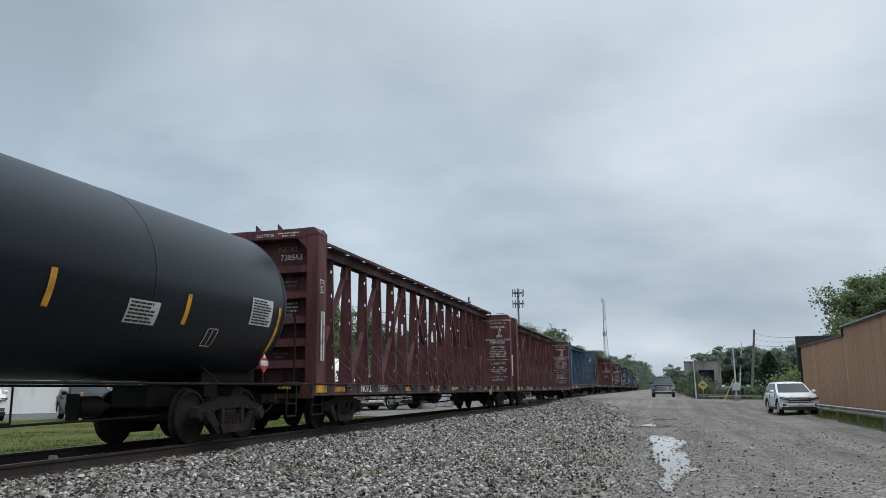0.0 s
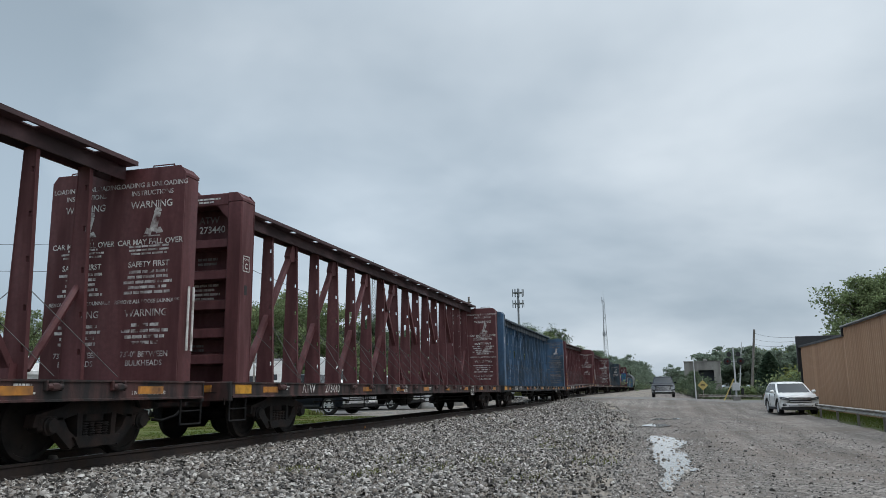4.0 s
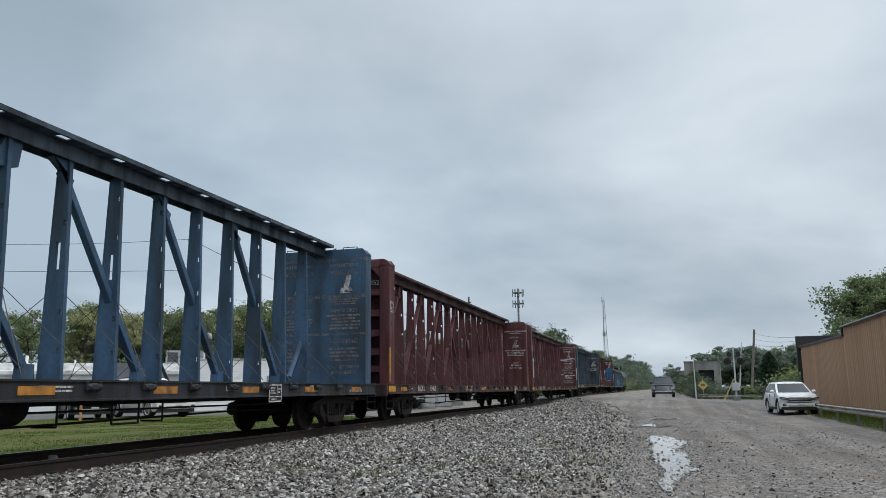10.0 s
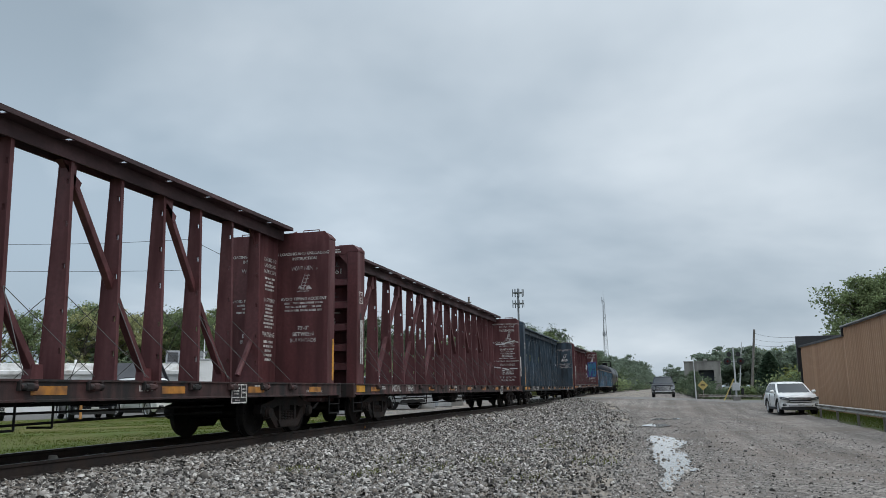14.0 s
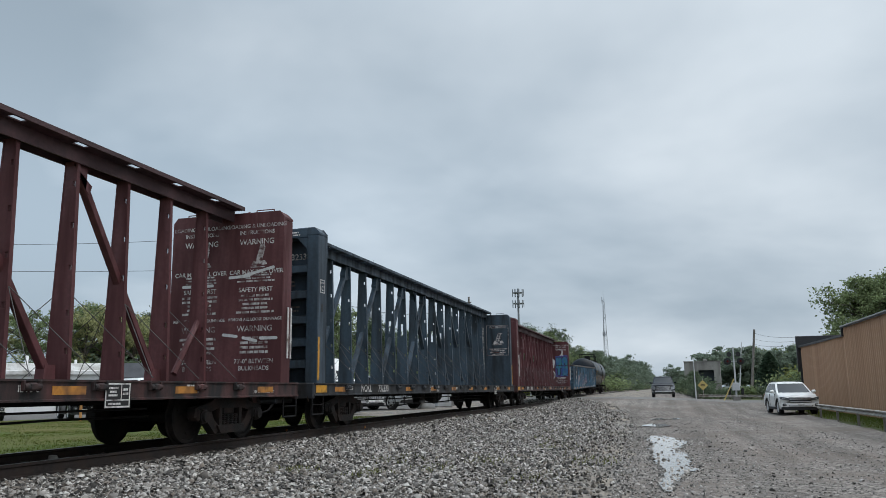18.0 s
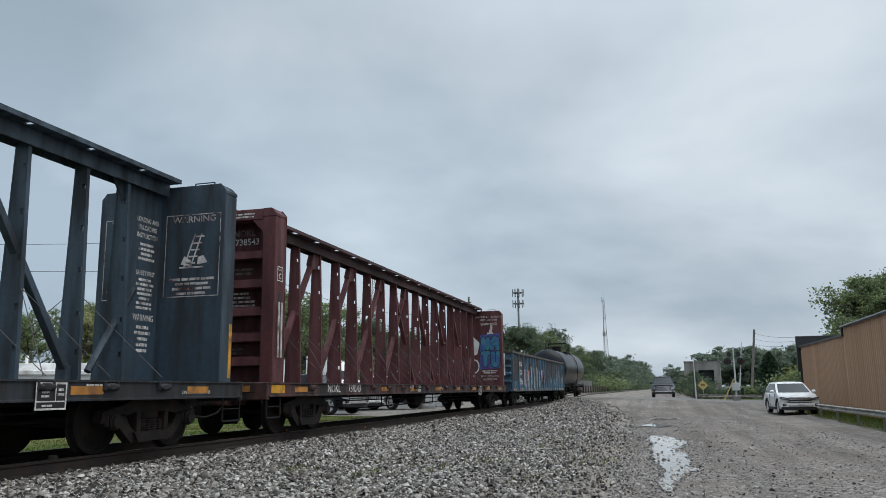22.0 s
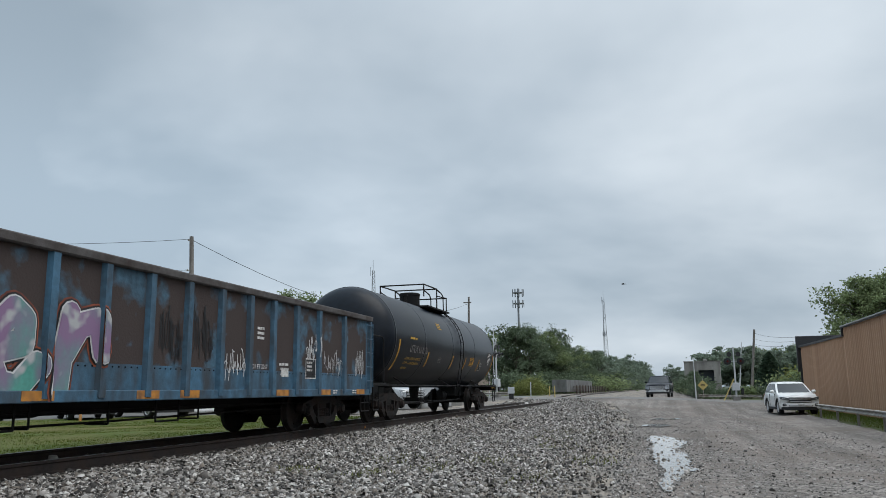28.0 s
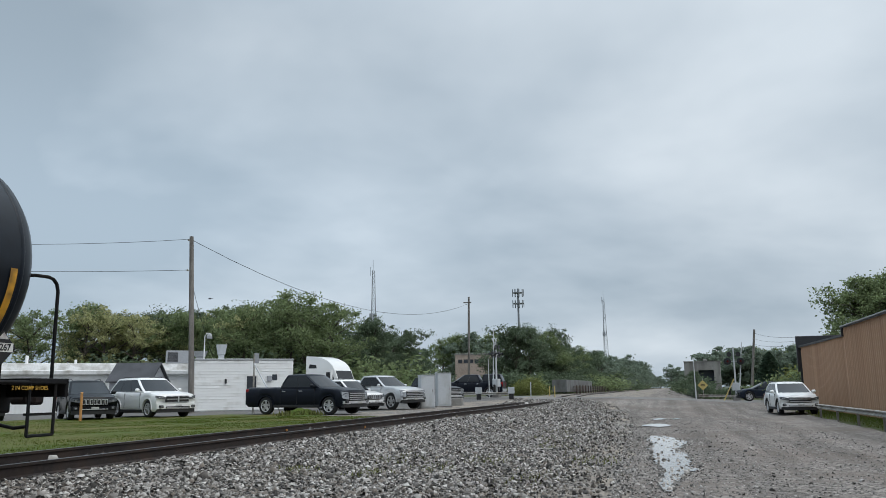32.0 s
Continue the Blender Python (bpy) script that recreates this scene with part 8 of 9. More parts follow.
def tilt_symbol(parent, at, face, ladder=False):
    """A small white drawing of a wagon tipping over."""
    s = Shape()
    if ladder:
        for x in (-0.03, 0.06):
            s.quad((x - 0.10, -0.2, 0), (x - 0.08, -0.2, 0), (x + 0.06, 0.2, 0), (x + 0.04, 0.2, 0))
        for k in range(5):
            z = -0.16 + 0.08 * k
            x = -0.1 + 0.35 * (z + 0.2)
            s.quad((x, z, 0.001), (x + 0.12, z, 0.001), (x + 0.12, z + 0.018, 0.001), (x, z + 0.018, 0.001))
    else:
        s.quad((-0.08, -0.12, 0), (0.06, -0.14, 0), (0.14, 0.18, 0), (0.02, 0.22, 0))
        s.quad((0.0, 0.19, 0.001), (0.15, 0.2, 0.001), (0.13, 0.27, 0.001), (0.03, 0.27, 0.001))
    s.quad((-0.18, -0.21, 0), (0.14, -0.21, 0), (0.14, -0.19, 0), (-0.18, -0.19, 0))
    s.quad((-0.16, -0.16, 0.001), (-0.04, -0.19, 0.001), (-0.02, -0.12, 0.001), (-0.12, -0.06, 0.001))
    s.quad((0.06, -0.17, 0.001), (0.2, -0.15, 0.001), (0.14, -0.06, 0.001), (0.07, -0.08, 0.001))
    return part("warning_symbol", s, WW, parent, at=Matrix.Translation(at) @ face)


def instructions(car, style, seed, graffiti=False):
    """The loading instructions on the inner face of the rear bulkhead."""
    rng = random.Random(seed)
    WL, WW = (M["faint_letter"], M["faint_letter"]) if car is blue_car else (M["white_letter"], M["white_letter_worn"])
    y = 10.95 - 0.006
    for x in (-0.60, 0.70):
        if style == "A":
            rows = [("LOADING & UNLOADING", 4.27, 0.115, WW), ("INSTRUCTIONS", 4.13, 0.115, WW), ("WARNING", 3.93, 0.165, WL)]
            if not (graffiti and x > 0):
                rows += [("CAR MAY FALL OVER", 3.30, 0.13, WL), ("SAFETY FIRST", 2.93, 0.13, WL), ("REMOVE ALL LOOSE DUNNAGE", 2.32, 0.085, WW), ("WARNING", 2.13, 0.165, WW)]
            rows += [("73'-0\" BETWEEN", 1.47, 0.125, WW), ("BULKHEADS", 1.33, 0.125, WW)]
            if not (graffiti and x < 0):
                for body, z, size, mt in rows:
                    letters(body, size, mt, car, (x, y, z), FACE_Y, bold=0.002)
                tilt_symbol(car, (x + 0.05, y, 3.6), FACE_Y)
            if not graffiti:
                bars(car, WW, (x, y, 3.17), FACE_Y, 0.95, 3, 0.06, rng)
                bars(car, WW, (x, y, 2.64), FACE_Y, 1.0, 5, 0.085, rng)
                bars(car, WW, (x, y, 1.80), FACE_Y, 0.95, 4, 0.095, rng)
            elif x > 0:
                bars(car, WW, (x, y, 1.68), FACE_Y, 0.9, 2, 0.09, rng)
        else:
            if car is slate_car:
                letters("WARNING", 0.16, WW, car, (x, y, 3.93), FACE_Y, bold=0.002, wide=1.15)
                tilt_symbol(car, (x, y, 3.36), FACE_Y, True).scale = (1.5, 1.5, 1.5)
                bars(car, WW, (x, y, 2.72), FACE_Y, 1.0, 4, 0.085, rng)
                frame_lines(car, WW, (x - 0.02, y, 3.28), FACE_Y, 1.12, 1.50, 0.016)
                continue
            for body, z, size, mt in (("LOADING AND UNLOADING", 4.05, 0.095, WL), ("INSTRUCTION", 3.93, 0.095, WL), ("WARNING", 3.70, 0.14, WW), ("AVOID TIPPING ACCIDENT", 2.98, 0.095, WL),
                                      ("73'-0\"", 2.30, 0.12, WL), ("BETWEEN", 2.16, 0.12, WL), ("BULKHEADS", 2.02, 0.12, WW)):
                letters(body, size, mt, car, (x, y, z), FACE_Y, bold=0.002)
            tilt_symbol(car, (x, y, 3.36), FACE_Y, True)
            bars(car, WW, (x, y, 2.80), FACE_Y, 1.0, 3, 0.085, rng)
    if style == "B":
        xp, yp = 0.026, 10.55
        for body, z, size, mt in (("LOADING AND", 3.86, 0.12, WL), ("UNLOADING", 3.72, 0.12, WL), ("INSTRUCTION", 3.58, 0.12, WL), ("SAFETY FIRST", 2.92, 0.12, WL), ("WARNING", 2.14, 0.16, WL)):
            letters(body, size, mt, car, (xp, yp, z), FACE_X, bold=0.002, wide=0.72)
        bars(car, WL, (xp, yp, 3.30), FACE_X, 0.52, 4, 0.085, rng)
        bars(car, WL, (xp, yp, 2.56), FACE_X, 0.50, 7, 0.082, rng)
        bars(car, WL, (xp, yp, 1.78), FACE_X, 0.48, 5, 0.10, rng)


def reporting(car, mark, number, style, seed, side_marks=True):
    rng = random.Random(seed)
    x = HALF_W + 0.004
    letters(mark, 0.27, WL, car, (x, -8.60, 0.915), bold=0.004)
    letters(number, 0.27, WL, car, (x, -7.35, 0.915), bold=0.004)
    bars(car, WL, (x, -9.75, 0.93), FACE_X, 0.5, 2, 0.05, rng)
    letters("LD LMT", 0.125, WL, car, (x, -2.75, 0.975), bold=0.002)
    letters("LT WT", 0.125, WL, car, (x, -2.75, 0.85), bold=0.002)
    letters("222800", 0.125, WL, car, (x, -2.05, 0.975), bold=0.002)
    letters("63200", 0.125, WL, car, (x, -2.05, 0.85), bold=0.002)
    bars(car, WL, (x, 0.35, 0.92), FACE_X, 0.6, 2, 0.05, rng)
    letters("IL 73-0", 0.12, WL, car, (x, 4.5, 0.92), bold=0.002)
    bars(car, WL, (x, 7.9, 0.92), FACE_X, 0.45, 3, 0.05, rng)
    letters("2 IN COMP BRAKE SHOES", 0.07, WL, car, (x, 10.3, 0.86), bold=0.001)
    yd = 6.08 if style == "A" else 7.1
    box_p = part("data_panel", Shape().box(HALF_W + 0.02, HALF_W + 0.03, yd - 0.26, yd + 0.26, 0.66, 1.0), M["panel_black"], car, "black data panel in a white frame")
    xd = HALF_W + 0.034
    frame_lines(box_p, WL, (xd, yd, 0.83), FACE_X, 0.52, 0.34, 0.024)
    frame_lines(box_p, WL, (xd + 0.001, yd + 0.07, 0.88), FACE_X, 0.016, 0.22, 0.008)
    frame_lines(box_p, WL, (xd + 0.001, yd, 0.765), FACE_X, 0.50, 0.016, 0.008)
    bars(box_p, WL, (xd, yd - 0.10, 0.88), FACE_X, 0.22, 3, 0.05, rng)
    bars(box_p, WL, (xd, yd + 0.16, 0.88), FACE_X, 0.13, 2, 0.06, rng)
    bars(box_p, WL, (xd, yd - 0.06, 0.715), FACE_X, 0.26, 1, 0.045, rng)
    # front bulkhead, seen from ahead
    yb = -INNER - 0.03
    if style == "A":
        letters(mark, 0.19, M["faint_letter"], car, (0.35, yb, 4.14), FACE_Y, bold=0.003)
        letters(number, 0.19, WL, car, (0.42, yb, 3.95), FACE_Y, bold=0.003)
    else:
        letters(mark + " " + number, 0.20, WL, car, (0.30, yb, 3.95), FACE_Y, bold=0.003)
    bars(car, M["faint_letter"], (0.35, yb, 3.33), FACE_Y, 0.55, 2, 0.09, rng)
    bars(car, WL if style == "A" else M["faint_letter"], (0.25, yb, 2.74), FACE_Y, 0.85, 4 if style == "A" else 2, 0.085, rng)
    bars(car, M["faint_letter"], (0.2, yb, 1.68), FACE_Y, 0.5, 2, 0.08, rng)
    yh = -INNER - 0.46 + 0.004
    letters("CAUTION", 0.10, WL, car, (-0.05, yh, 4.42), FACE_Y, bold=0.002)
    bars(car, WL, (0.55, yh, 4.42), FACE_Y, 0.6, 2, 0.06, rng)
    frame_lines(car, WL, (HALF_W + 0.006, -INNER - 0.26, 3.2), FACE_X, 0.24, 0.30, 0.018)
    letters("C", 0.15, WL, car, (HALF_W + 0.006, -INNER - 0.26, 3.15), bold=0.003)
    letters("PLATE", 0.06, WL, car, (HALF_W + 0.006, -INNER - 0.26, 3.28))
    # no opening here: a black patch gives the dark of a grab hole
    part("grab_hole", Shape().box(HALF_W + 0.001, HALF_W + 0.004, -INNER - 0.30, -INNER - 0.21, 2.62, 2.80), M["panel_black"], car)
    if side_marks:
        for yy in (-INNER - 0.36, -INNER - 0.24):
            part("ladder_stile", Shape().cyl((HALF_W + 0.05, yy, 1.52), (HALF_W + 0.05, yy, 2.62), 0.02, n=8), M["white_bar"], car, "white ladder stile")
        for yy in (11.12, 11.25):
            part("ladder_stile", Shape().cyl((HALF_W + 0.05, yy, 1.52), (HALF_W + 0.05, yy, 2.55), 0.02, n=8), M["white_bar"], car, "white ladder stile")
    elif style == "B":
        part("yellow_stripe", Shape().box(HALF_W + 0.002, HALF_W + 0.005, -INNER - 0.45, -INNER - 0.36, 1.10, 2.05), M["yellow_mark"], car, "yellow reflective edge stripe")
        part("yellow_stripe", Shape().box(HALF_W + 0.002, HALF_W + 0.005, 11.22, 11.31, 1.10, 2.05), M["yellow_mark"], car, "yellow reflective edge stripe")
    part("end_reflector", Shape().box(-0.18, 0.18, -11.80, -11.775, 0.86, 0.98), M["orange_mark"], car, at=pose(0.75, 0, 0))
    part("yellow_corner", Shape().box(HALF_W + 0.002, HALF_W + 0.005, -11.62, -11.05, 0.83, 0.99), M["yellow_mark"], car)


for car, mark, number, style, seed, white in ((BEAMS[0], "NOKL", "738563", "A", 1, True), (BEAMS[1], "ATW", "273440", "A", 2, False), (blue_car, "NOKL", "735890", "A", 3, False), (BEAMS[2], "NOKL", "73452", "B", 4, False),
                                              (BEAMS[3], "NOKL", "738651", "A", 5, True), (slate_car, "NOKL", "732338", "B", 6, False), (BEAMS[4], "NOKL", "738543", "A", 7, True)):
    reporting(car, mark, number, style, seed, white)
    instructions(car, style, seed + 20, car is BEAMS[4])


# ---- painted shapes: strokes laid over flat or ribbed steel ----
def clip_y(poly, y0, y1):
    for sign, lim in ((1, y0), (-1, y1)):
        out = []
        for i, p in enumerate(poly):
            q = poly[(i + 1) % len(poly)]
            a, b = sign * (p[0] - lim), sign * (q[0] - lim)
            if a >= 0:
                out.append(p)
            if (a >= 0) != (b >= 0):
                t = a / (a - b)
                out.append((p[0] + (q[0] - p[0]) * t, p[1] + (q[1] - p[1]) * t))
        poly = out
        if len(poly) < 3:
            return []
    return poly


def stroke_polys(pts, w):
    out = []
    for (x0, y0), (x1, y1) in zip(pts, pts[1:]):
        d = math.hypot(x1 - x0, y1 - y0) or 1e-6
        nx, ny = -(y1 - y0) / d * w, (x1 - x0) / d * w
        out.append([(x0 + nx, y0 + ny), (x0 - nx, y0 - ny), (x1 - nx, y1 - ny), (x1 + nx, y1 + ny)])
    for x, y in pts:
        out.append([(x + w * math.cos(a), y + w * math.sin(a)) for a in [2 * math.pi * i / 12 for i in range(12)]])
    return out


def paint_strokes(parent, strokes, w, mat, bands, lift, place, name="painted_shape", span=None):
    """strokes: polylines; bands: (from, to, depth) over which the steel stands at that depth; place turns (u, v, depth) into a point."""
    s, k = Shape(), 0
    for pts in strokes:
        for poly in stroke_polys(pts, w):
            if span:
                poly = [(u, v) for v, u in clip_y([(v, u) for u, v in poly], *span)]
            for a, b, dep in bands if poly else ():
                c = clip_y(poly, a, b)
                if c:
                    s.add([place(u, v, dep + lift + 0.00012 * k) for u, v in c], [tuple(range(len(c)))])
            k += 1
    return part(name, s, mat, parent)


def spray(name, a, b, c, scale=2.2):
    m = material(name, a, 0.55, 0, 0.12, 18, 2.0, 0.0, 50, b, 0.5, (1, 1, 0.6), scale)
    nt = m.node_tree
    n, l = nt.nodes, nt.links
    bsdf = n["Principled BSDF"]
    src = bsdf.inputs["Base Color"].links[0].from_socket
    t = n.new("ShaderNodeTexNoise")
    t.inputs["Scale"].default_value = scale * 1.7
    tc = n.new("ShaderNodeTexCoord")
    l.new(tc.outputs["Object"], t.inputs["Vector"])
    r = n.new("ShaderNodeMapRange")
    r.inputs["From Min"].default_value, r.inputs["From Max"].default_value = 0.54, 0.64
    l.new(t.outputs["Fac"], r.inputs["Value"])
    mx = n.new("ShaderNodeMixRGB")
    l.new(r.outputs[0], mx.inputs[0])
    l.new(src, mx.inputs[1])
    mx.inputs[2].default_value = (*c, 1)
    l.new(mx.outputs[0], bsdf.inputs["Base Color"])
    return m


M["spray_teal"] = spray("teal_and_purple_spray_paint", (0.085, 0.30, 0.25), (0.24, 0.15, 0.26), (0.42, 0.42, 0.43), 1.7)
M["spray_white"] = material("white_spray_paint", (0.58, 0.58, 0.58), 0.6, 0, 0.15, 18, 2, 0.0)
M["spray_black"] = material("black_spray_paint", (0.008, 0.008, 0.009), 0.5, 0, 0.1, 18, 2, 0.0)
M["spray_orange"] = material("burnt_orange_spray_paint", (0.28, 0.07, 0.03), 0.6, 0, 0.25, 8, 1.2, 0.0, 50, (0.08, 0.03, 0.03), 0.35, (1, 1, 1), 2.5)
M["spray_pink"] = spray("pale_pink_and_white_spray_paint", (0.45, 0.46, 0.48), (0.4, 0.16, 0.18), (0.10, 0.22, 0.30), 3.0)
M["spray_blue"] = spray("blue_and_violet_spray_paint", (0.035, 0.085, 0.27), (0.085, 0.05, 0.19), (0.04, 0.12, 0.30), 1.6)
M["spray_aqua"] = spray("aqua_spray_paint", (0.05, 0.17, 0.27), (0.04, 0.11, 0.28), (0.035, 0.2, 0.2), 3.0)
M["spray_red"] = material("dark_red_spray_paint", (0.16, 0.035, 0.03), 0.6, 0, 0.2, 18, 2, 0.0)

GW = 1.40
RIB_Y = [0.0] + [s * y for y in (0.98, 1.95, 2.93, 3.9, 4.8, 5.8, 6.9, 8.3, 9.97) for s in (-1, 1)]
bands, last = [], -10.05
for ry in sorted(RIB_Y):
    if ry - 0.062 > last:
        bands.append((last, ry - 0.062, GW - 0.02))
    bands.append((ry - 0.06, ry + 0.06, GW + 0.055))
    last = ry + 0.062


def on_side(u, v, d):
    return (d, u, v)


def arc(cx, cz, rx, rz, a0, a1, n=10):
    return [(cx + rx * math.cos(radians(a0 + (a1 - a0) * i / n)), cz + rz * math.sin(radians(a0 + (a1 - a0) * i / n))) for i in range(n + 1)]


big_shapes = [
    [(-4.78, 0.95), (-4.72, 1.45), (-4.66, 1.85)],
    arc(-4.25, 1.58, 0.36, 0.26, 125, -110),
    [(-3.50, 1.84), (-3.48, 1.42), (-3.62, 0.94)],
    [(-2.90, 1.86), (-2.98, 1.40), (-3.13, 0.94)],
    [(-2.68, 1.48), (-2.46, 1.72), (-2.22, 1.84), (-2.20, 1.50), (-2.36, 0.94)],
]
thin_shapes = [
    [(-1.72, 1.38), (-1.36, 1.46), (-1.36, 1.72), (-1.54, 1.84), (-1.76, 1.62), (-1.82, 1.22), (-1.68, 0.96), (-1.42, 0.92), (-1.14, 1.20)],
    [(-0.62, 1.86), (-0.72, 1.30), (-0.76, 0.88)],
    [(-0.68, 1.36), (-0.42, 1.74), (-0.12, 1.82), (-0.02, 1.42)],
]
for w, mt, lift in ((0.30, "spray_orange", 0.003), (0.268, "spray_black", 0.010), (0.235, "spray_white", 0.018), (0.208, "spray_teal", 0.026)):
    paint_strokes(gon, big_shapes, w, M[mt], bands, lift, on_side, "graffiti_layer", (0.765, 2.6))
    paint_strokes(gon, thin_shapes, w * 0.78, M[mt], bands, lift + 0.0015, on_side, "graffiti_layer", (0.765, 2.6))
# a second, thinner tag further forward and scribbles near the tail
tag = [[(-6.6 + 0.62 * k + dx, 1.05 + dz) for dx, dz in ((0, 0), (0.06, 0.75), (0.28, 0.68), (0.3, 0.1))] for k in range(3)]
paint_strokes(gon, tag, 0.12, M["spray_white"], bands, 0.003, on_side, "graffiti_layer")
paint_strokes(gon, tag, 0.075, M["spray_pink"], bands, 0.010, on_side, "graffiti_layer")


def scribble(y, z, w, h, seed, n=5):
    rng = random.Random(seed)
    out = []
    for k in range(n):
        cy, cz = y - w + 2 * w * (k + 0.5) / n, z + rng.uniform(-0.35, 0.35) * h
        a = rng.uniform(0, 360)
        out.append(arc(cy, cz, w / n * rng.uniform(0.6, 1.5), h * rng.uniform(0.25, 0.7), a, a + rng.uniform(150, 330), 9))
        out.append([(cy + rng.uniform(-0.5, 0.5) * w / n, cz - h * rng.uniform(0.3, 0.8)), (cy + rng.uniform(-0.8, 0.8) * w / n, cz + h * rng.uniform(0.2, 0.9))])
    return out


paint_strokes(gon, scribble(6.62, 1.75, 0.30, 0.35, 1, 6), 0.010, M["spray_white"], bands, 0.004, on_side, "scribble")
paint_strokes(gon, scribble(7.7, 1.45, 0.5, 0.30, 2, 7), 0.008, M["spray_white"], bands, 0.004, on_side, "scribble")
paint_strokes(gon, scribble(9.3, 1.5, 0.25, 0.40, 3, 7), 0.008, M["spray_white"], bands, 0.004, on_side, "scribble")
paint_strokes(gon, scribble(3.45, 1.35, 0.36, 0.30, 4, 6), 0.010, M["spray_white"], bands, 0.004, on_side, "scribble")
paint_strokes(gon, scribble(2.4, 1.8, 0.3, 0.5, 5, 6), 0.012, M["spray_black"], bands, 0.004, on_side, "scribble")
paint_strokes(gon, scribble(1.5, 1.7, 0.3, 0.5, 6, 6), 0.012, M["spray_black"], bands, 0.004, on_side, "scribble")
gx = GW - 0.014
rng = random.Random(77)
letters("NOKL", 0.34, WL, gon, (gx, -7.6, 2.15), bold=0.006)
letters("360208", 0.34, WL, gon, (gx, -7.6, 1.72), bold=0.006)
paint_strokes(gon, [[(-8.0 + 0.25 * k, 1.1), (-7.95 + 0.25 * k, 1.42), (-7.85 + 0.25 * k, 1.15)] for k in range(4)], 0.03, M["spray_white"], bands, 0.003, on_side, "scribble")
letters("360208", 0.13, WL, gon, (0.25, -10.05 - 0.104, 2.32), FACE_Y, bold=0.002)
letters("NOKL", 0.12, WL, gon, (0.25, -10.05 - 0.026, 2.67), FACE_Y, bold=0.002)
pb = part("data_panel", Shape().box(gx - 0.002, gx + 0.004, 6.28, 6.78, 1.12, 1.55), M["panel_black"], gon, "black data panel in a white frame")
frame_lines(pb, WL, (gx + 0.008, 6.53, 1.335), FACE_X, 0.5, 0.43, 0.025)
bars(pb, WL, (gx + 0.008, 6.47, 1.38), FACE_X, 0.28, 3, 0.08, rng)
letters("CU FT 3267", 0.12, WL, gon, (gx, 4.33, 1.32), bold=0.002)
for y, z in ((4.35, 1.95), (5.3, 1.3)):
    bars(gon, WL, (gx, y, z), FACE_X, 0.45, 3, 0.09, rng)
part("notice_plate", Shape().box(gx, gx + 0.006, 5.2, 5.5, 1.15, 1.32), WL, gon)
for y in (-7.6, -4.3, 5.25, 7.75, 8.9):
    bars(gon, WL, (GW + 0.034, y, 0.84), FACE_X, 0.35, 2, 0.05, rng)

# R5's rear bulkhead: a blue painted block with pale shapes, and white swirls beside it
wall = [(-9.0, 9.0, 0.0)]
YB = 10.95


def on_wall(u, v, d):
    return (u, YB - 0.008 - d, v)


r5 = BEAMS[4]
s = Shape().quad(on_wall(0.22, 1.80, 0.004), on_wall(1.20, 1.84, 0.004), on_wall(1.22, 3.50, 0.004), on_wall(0.26, 3.42, 0.004))
part("graffiti_block", s, M["spray_blue"], r5, "blue and violet painted block")
block = [[(0.42, 2.78), (0.40, 3.22)], [(0.40, 3.22), (0.62, 2.84)], [(0.62, 2.80), (0.64, 3.22)], arc(0.98, 3.05, 0.13, 0.2, 200, -20), [(0.85, 2.98), (0.84, 2.78)], [(1.10, 2.98), (1.10, 2.78)], [(0.86, 2.98), (1.1, 2.98)],
         [(0.38, 2.55), (0.66, 2.57)], [(0.52, 2.55), (0.50, 2.02)], [(0.88, 2.55), (0.86, 2.15)], arc(0.98, 2.15, 0.12, 0.15, 180, 360), [(1.10, 2.15), (1.11, 2.55)]]
paint_strokes(r5, block, 0.135, M["spray_black"], wall, 0.008, on_wall, "graffiti_layer")
paint_strokes(r5, block, 0.10, M["spray_aqua"], wall, 0.015, on_wall, "graffiti_layer")
blob = [(-1.20, 1.12), (-0.42, 1.12), (-0.40, 1.75), (-0.52, 2.1), (-0.36, 2.5), (-0.34, 2.95), (-0.52, 3.22), (-0.85, 3.12), (-1.05, 3.0), (-1.18, 2.4), (-1.10, 1.8)]
part("graffiti_block", Shape().add([on_wall(u, v, 0.004) for u, v in blob], [tuple(range(len(blob)))]), M["spray_white"], r5, "white painted block with black lines")
lines = [arc(-0.85, 2.62, 0.22, 0.32, 20, 330), arc(-0.62, 2.15, 0.14, 0.3, 90, 400), arc(-0.88, 1.75, 0.2, 0.25, 150, 420), arc(-0.6, 1.5, 0.14, 0.22, 0, 300), [(-1.1, 1.3), (-0.8, 1.5), (-0.55, 1.25)], [(-1.0, 2.95), (-0.7, 2.6), (-0.72, 2.2)],
         [(-0.5, 3.1), (-0.55, 2.7), (-0.45, 2.45)], [(-1.12, 2.2), (-0.95, 2.05), (-1.0, 1.7)], [(-0.45, 1.9), (-0.7, 1.85)]]
paint_strokes(r5, lines, 0.03, M["spray_black"], wall, 0.010, on_wall, "graffiti_layer")
paint_strokes(r5, [[(-0.1, 3.2), (0.1, 3.0), (0.0, 2.6)]], 0.13, M["spray_white"], wall, 0.004, on_wall, "graffiti_layer")
paint_strokes(r5, [arc(-0.02, 1.95, 0.2, 0.3, 120, -100), [(-0.02, 1.65), (-0.18, 1.1)]], 0.03, M["spray_white"], wall, 0.004, on_wall, "graffiti_layer")
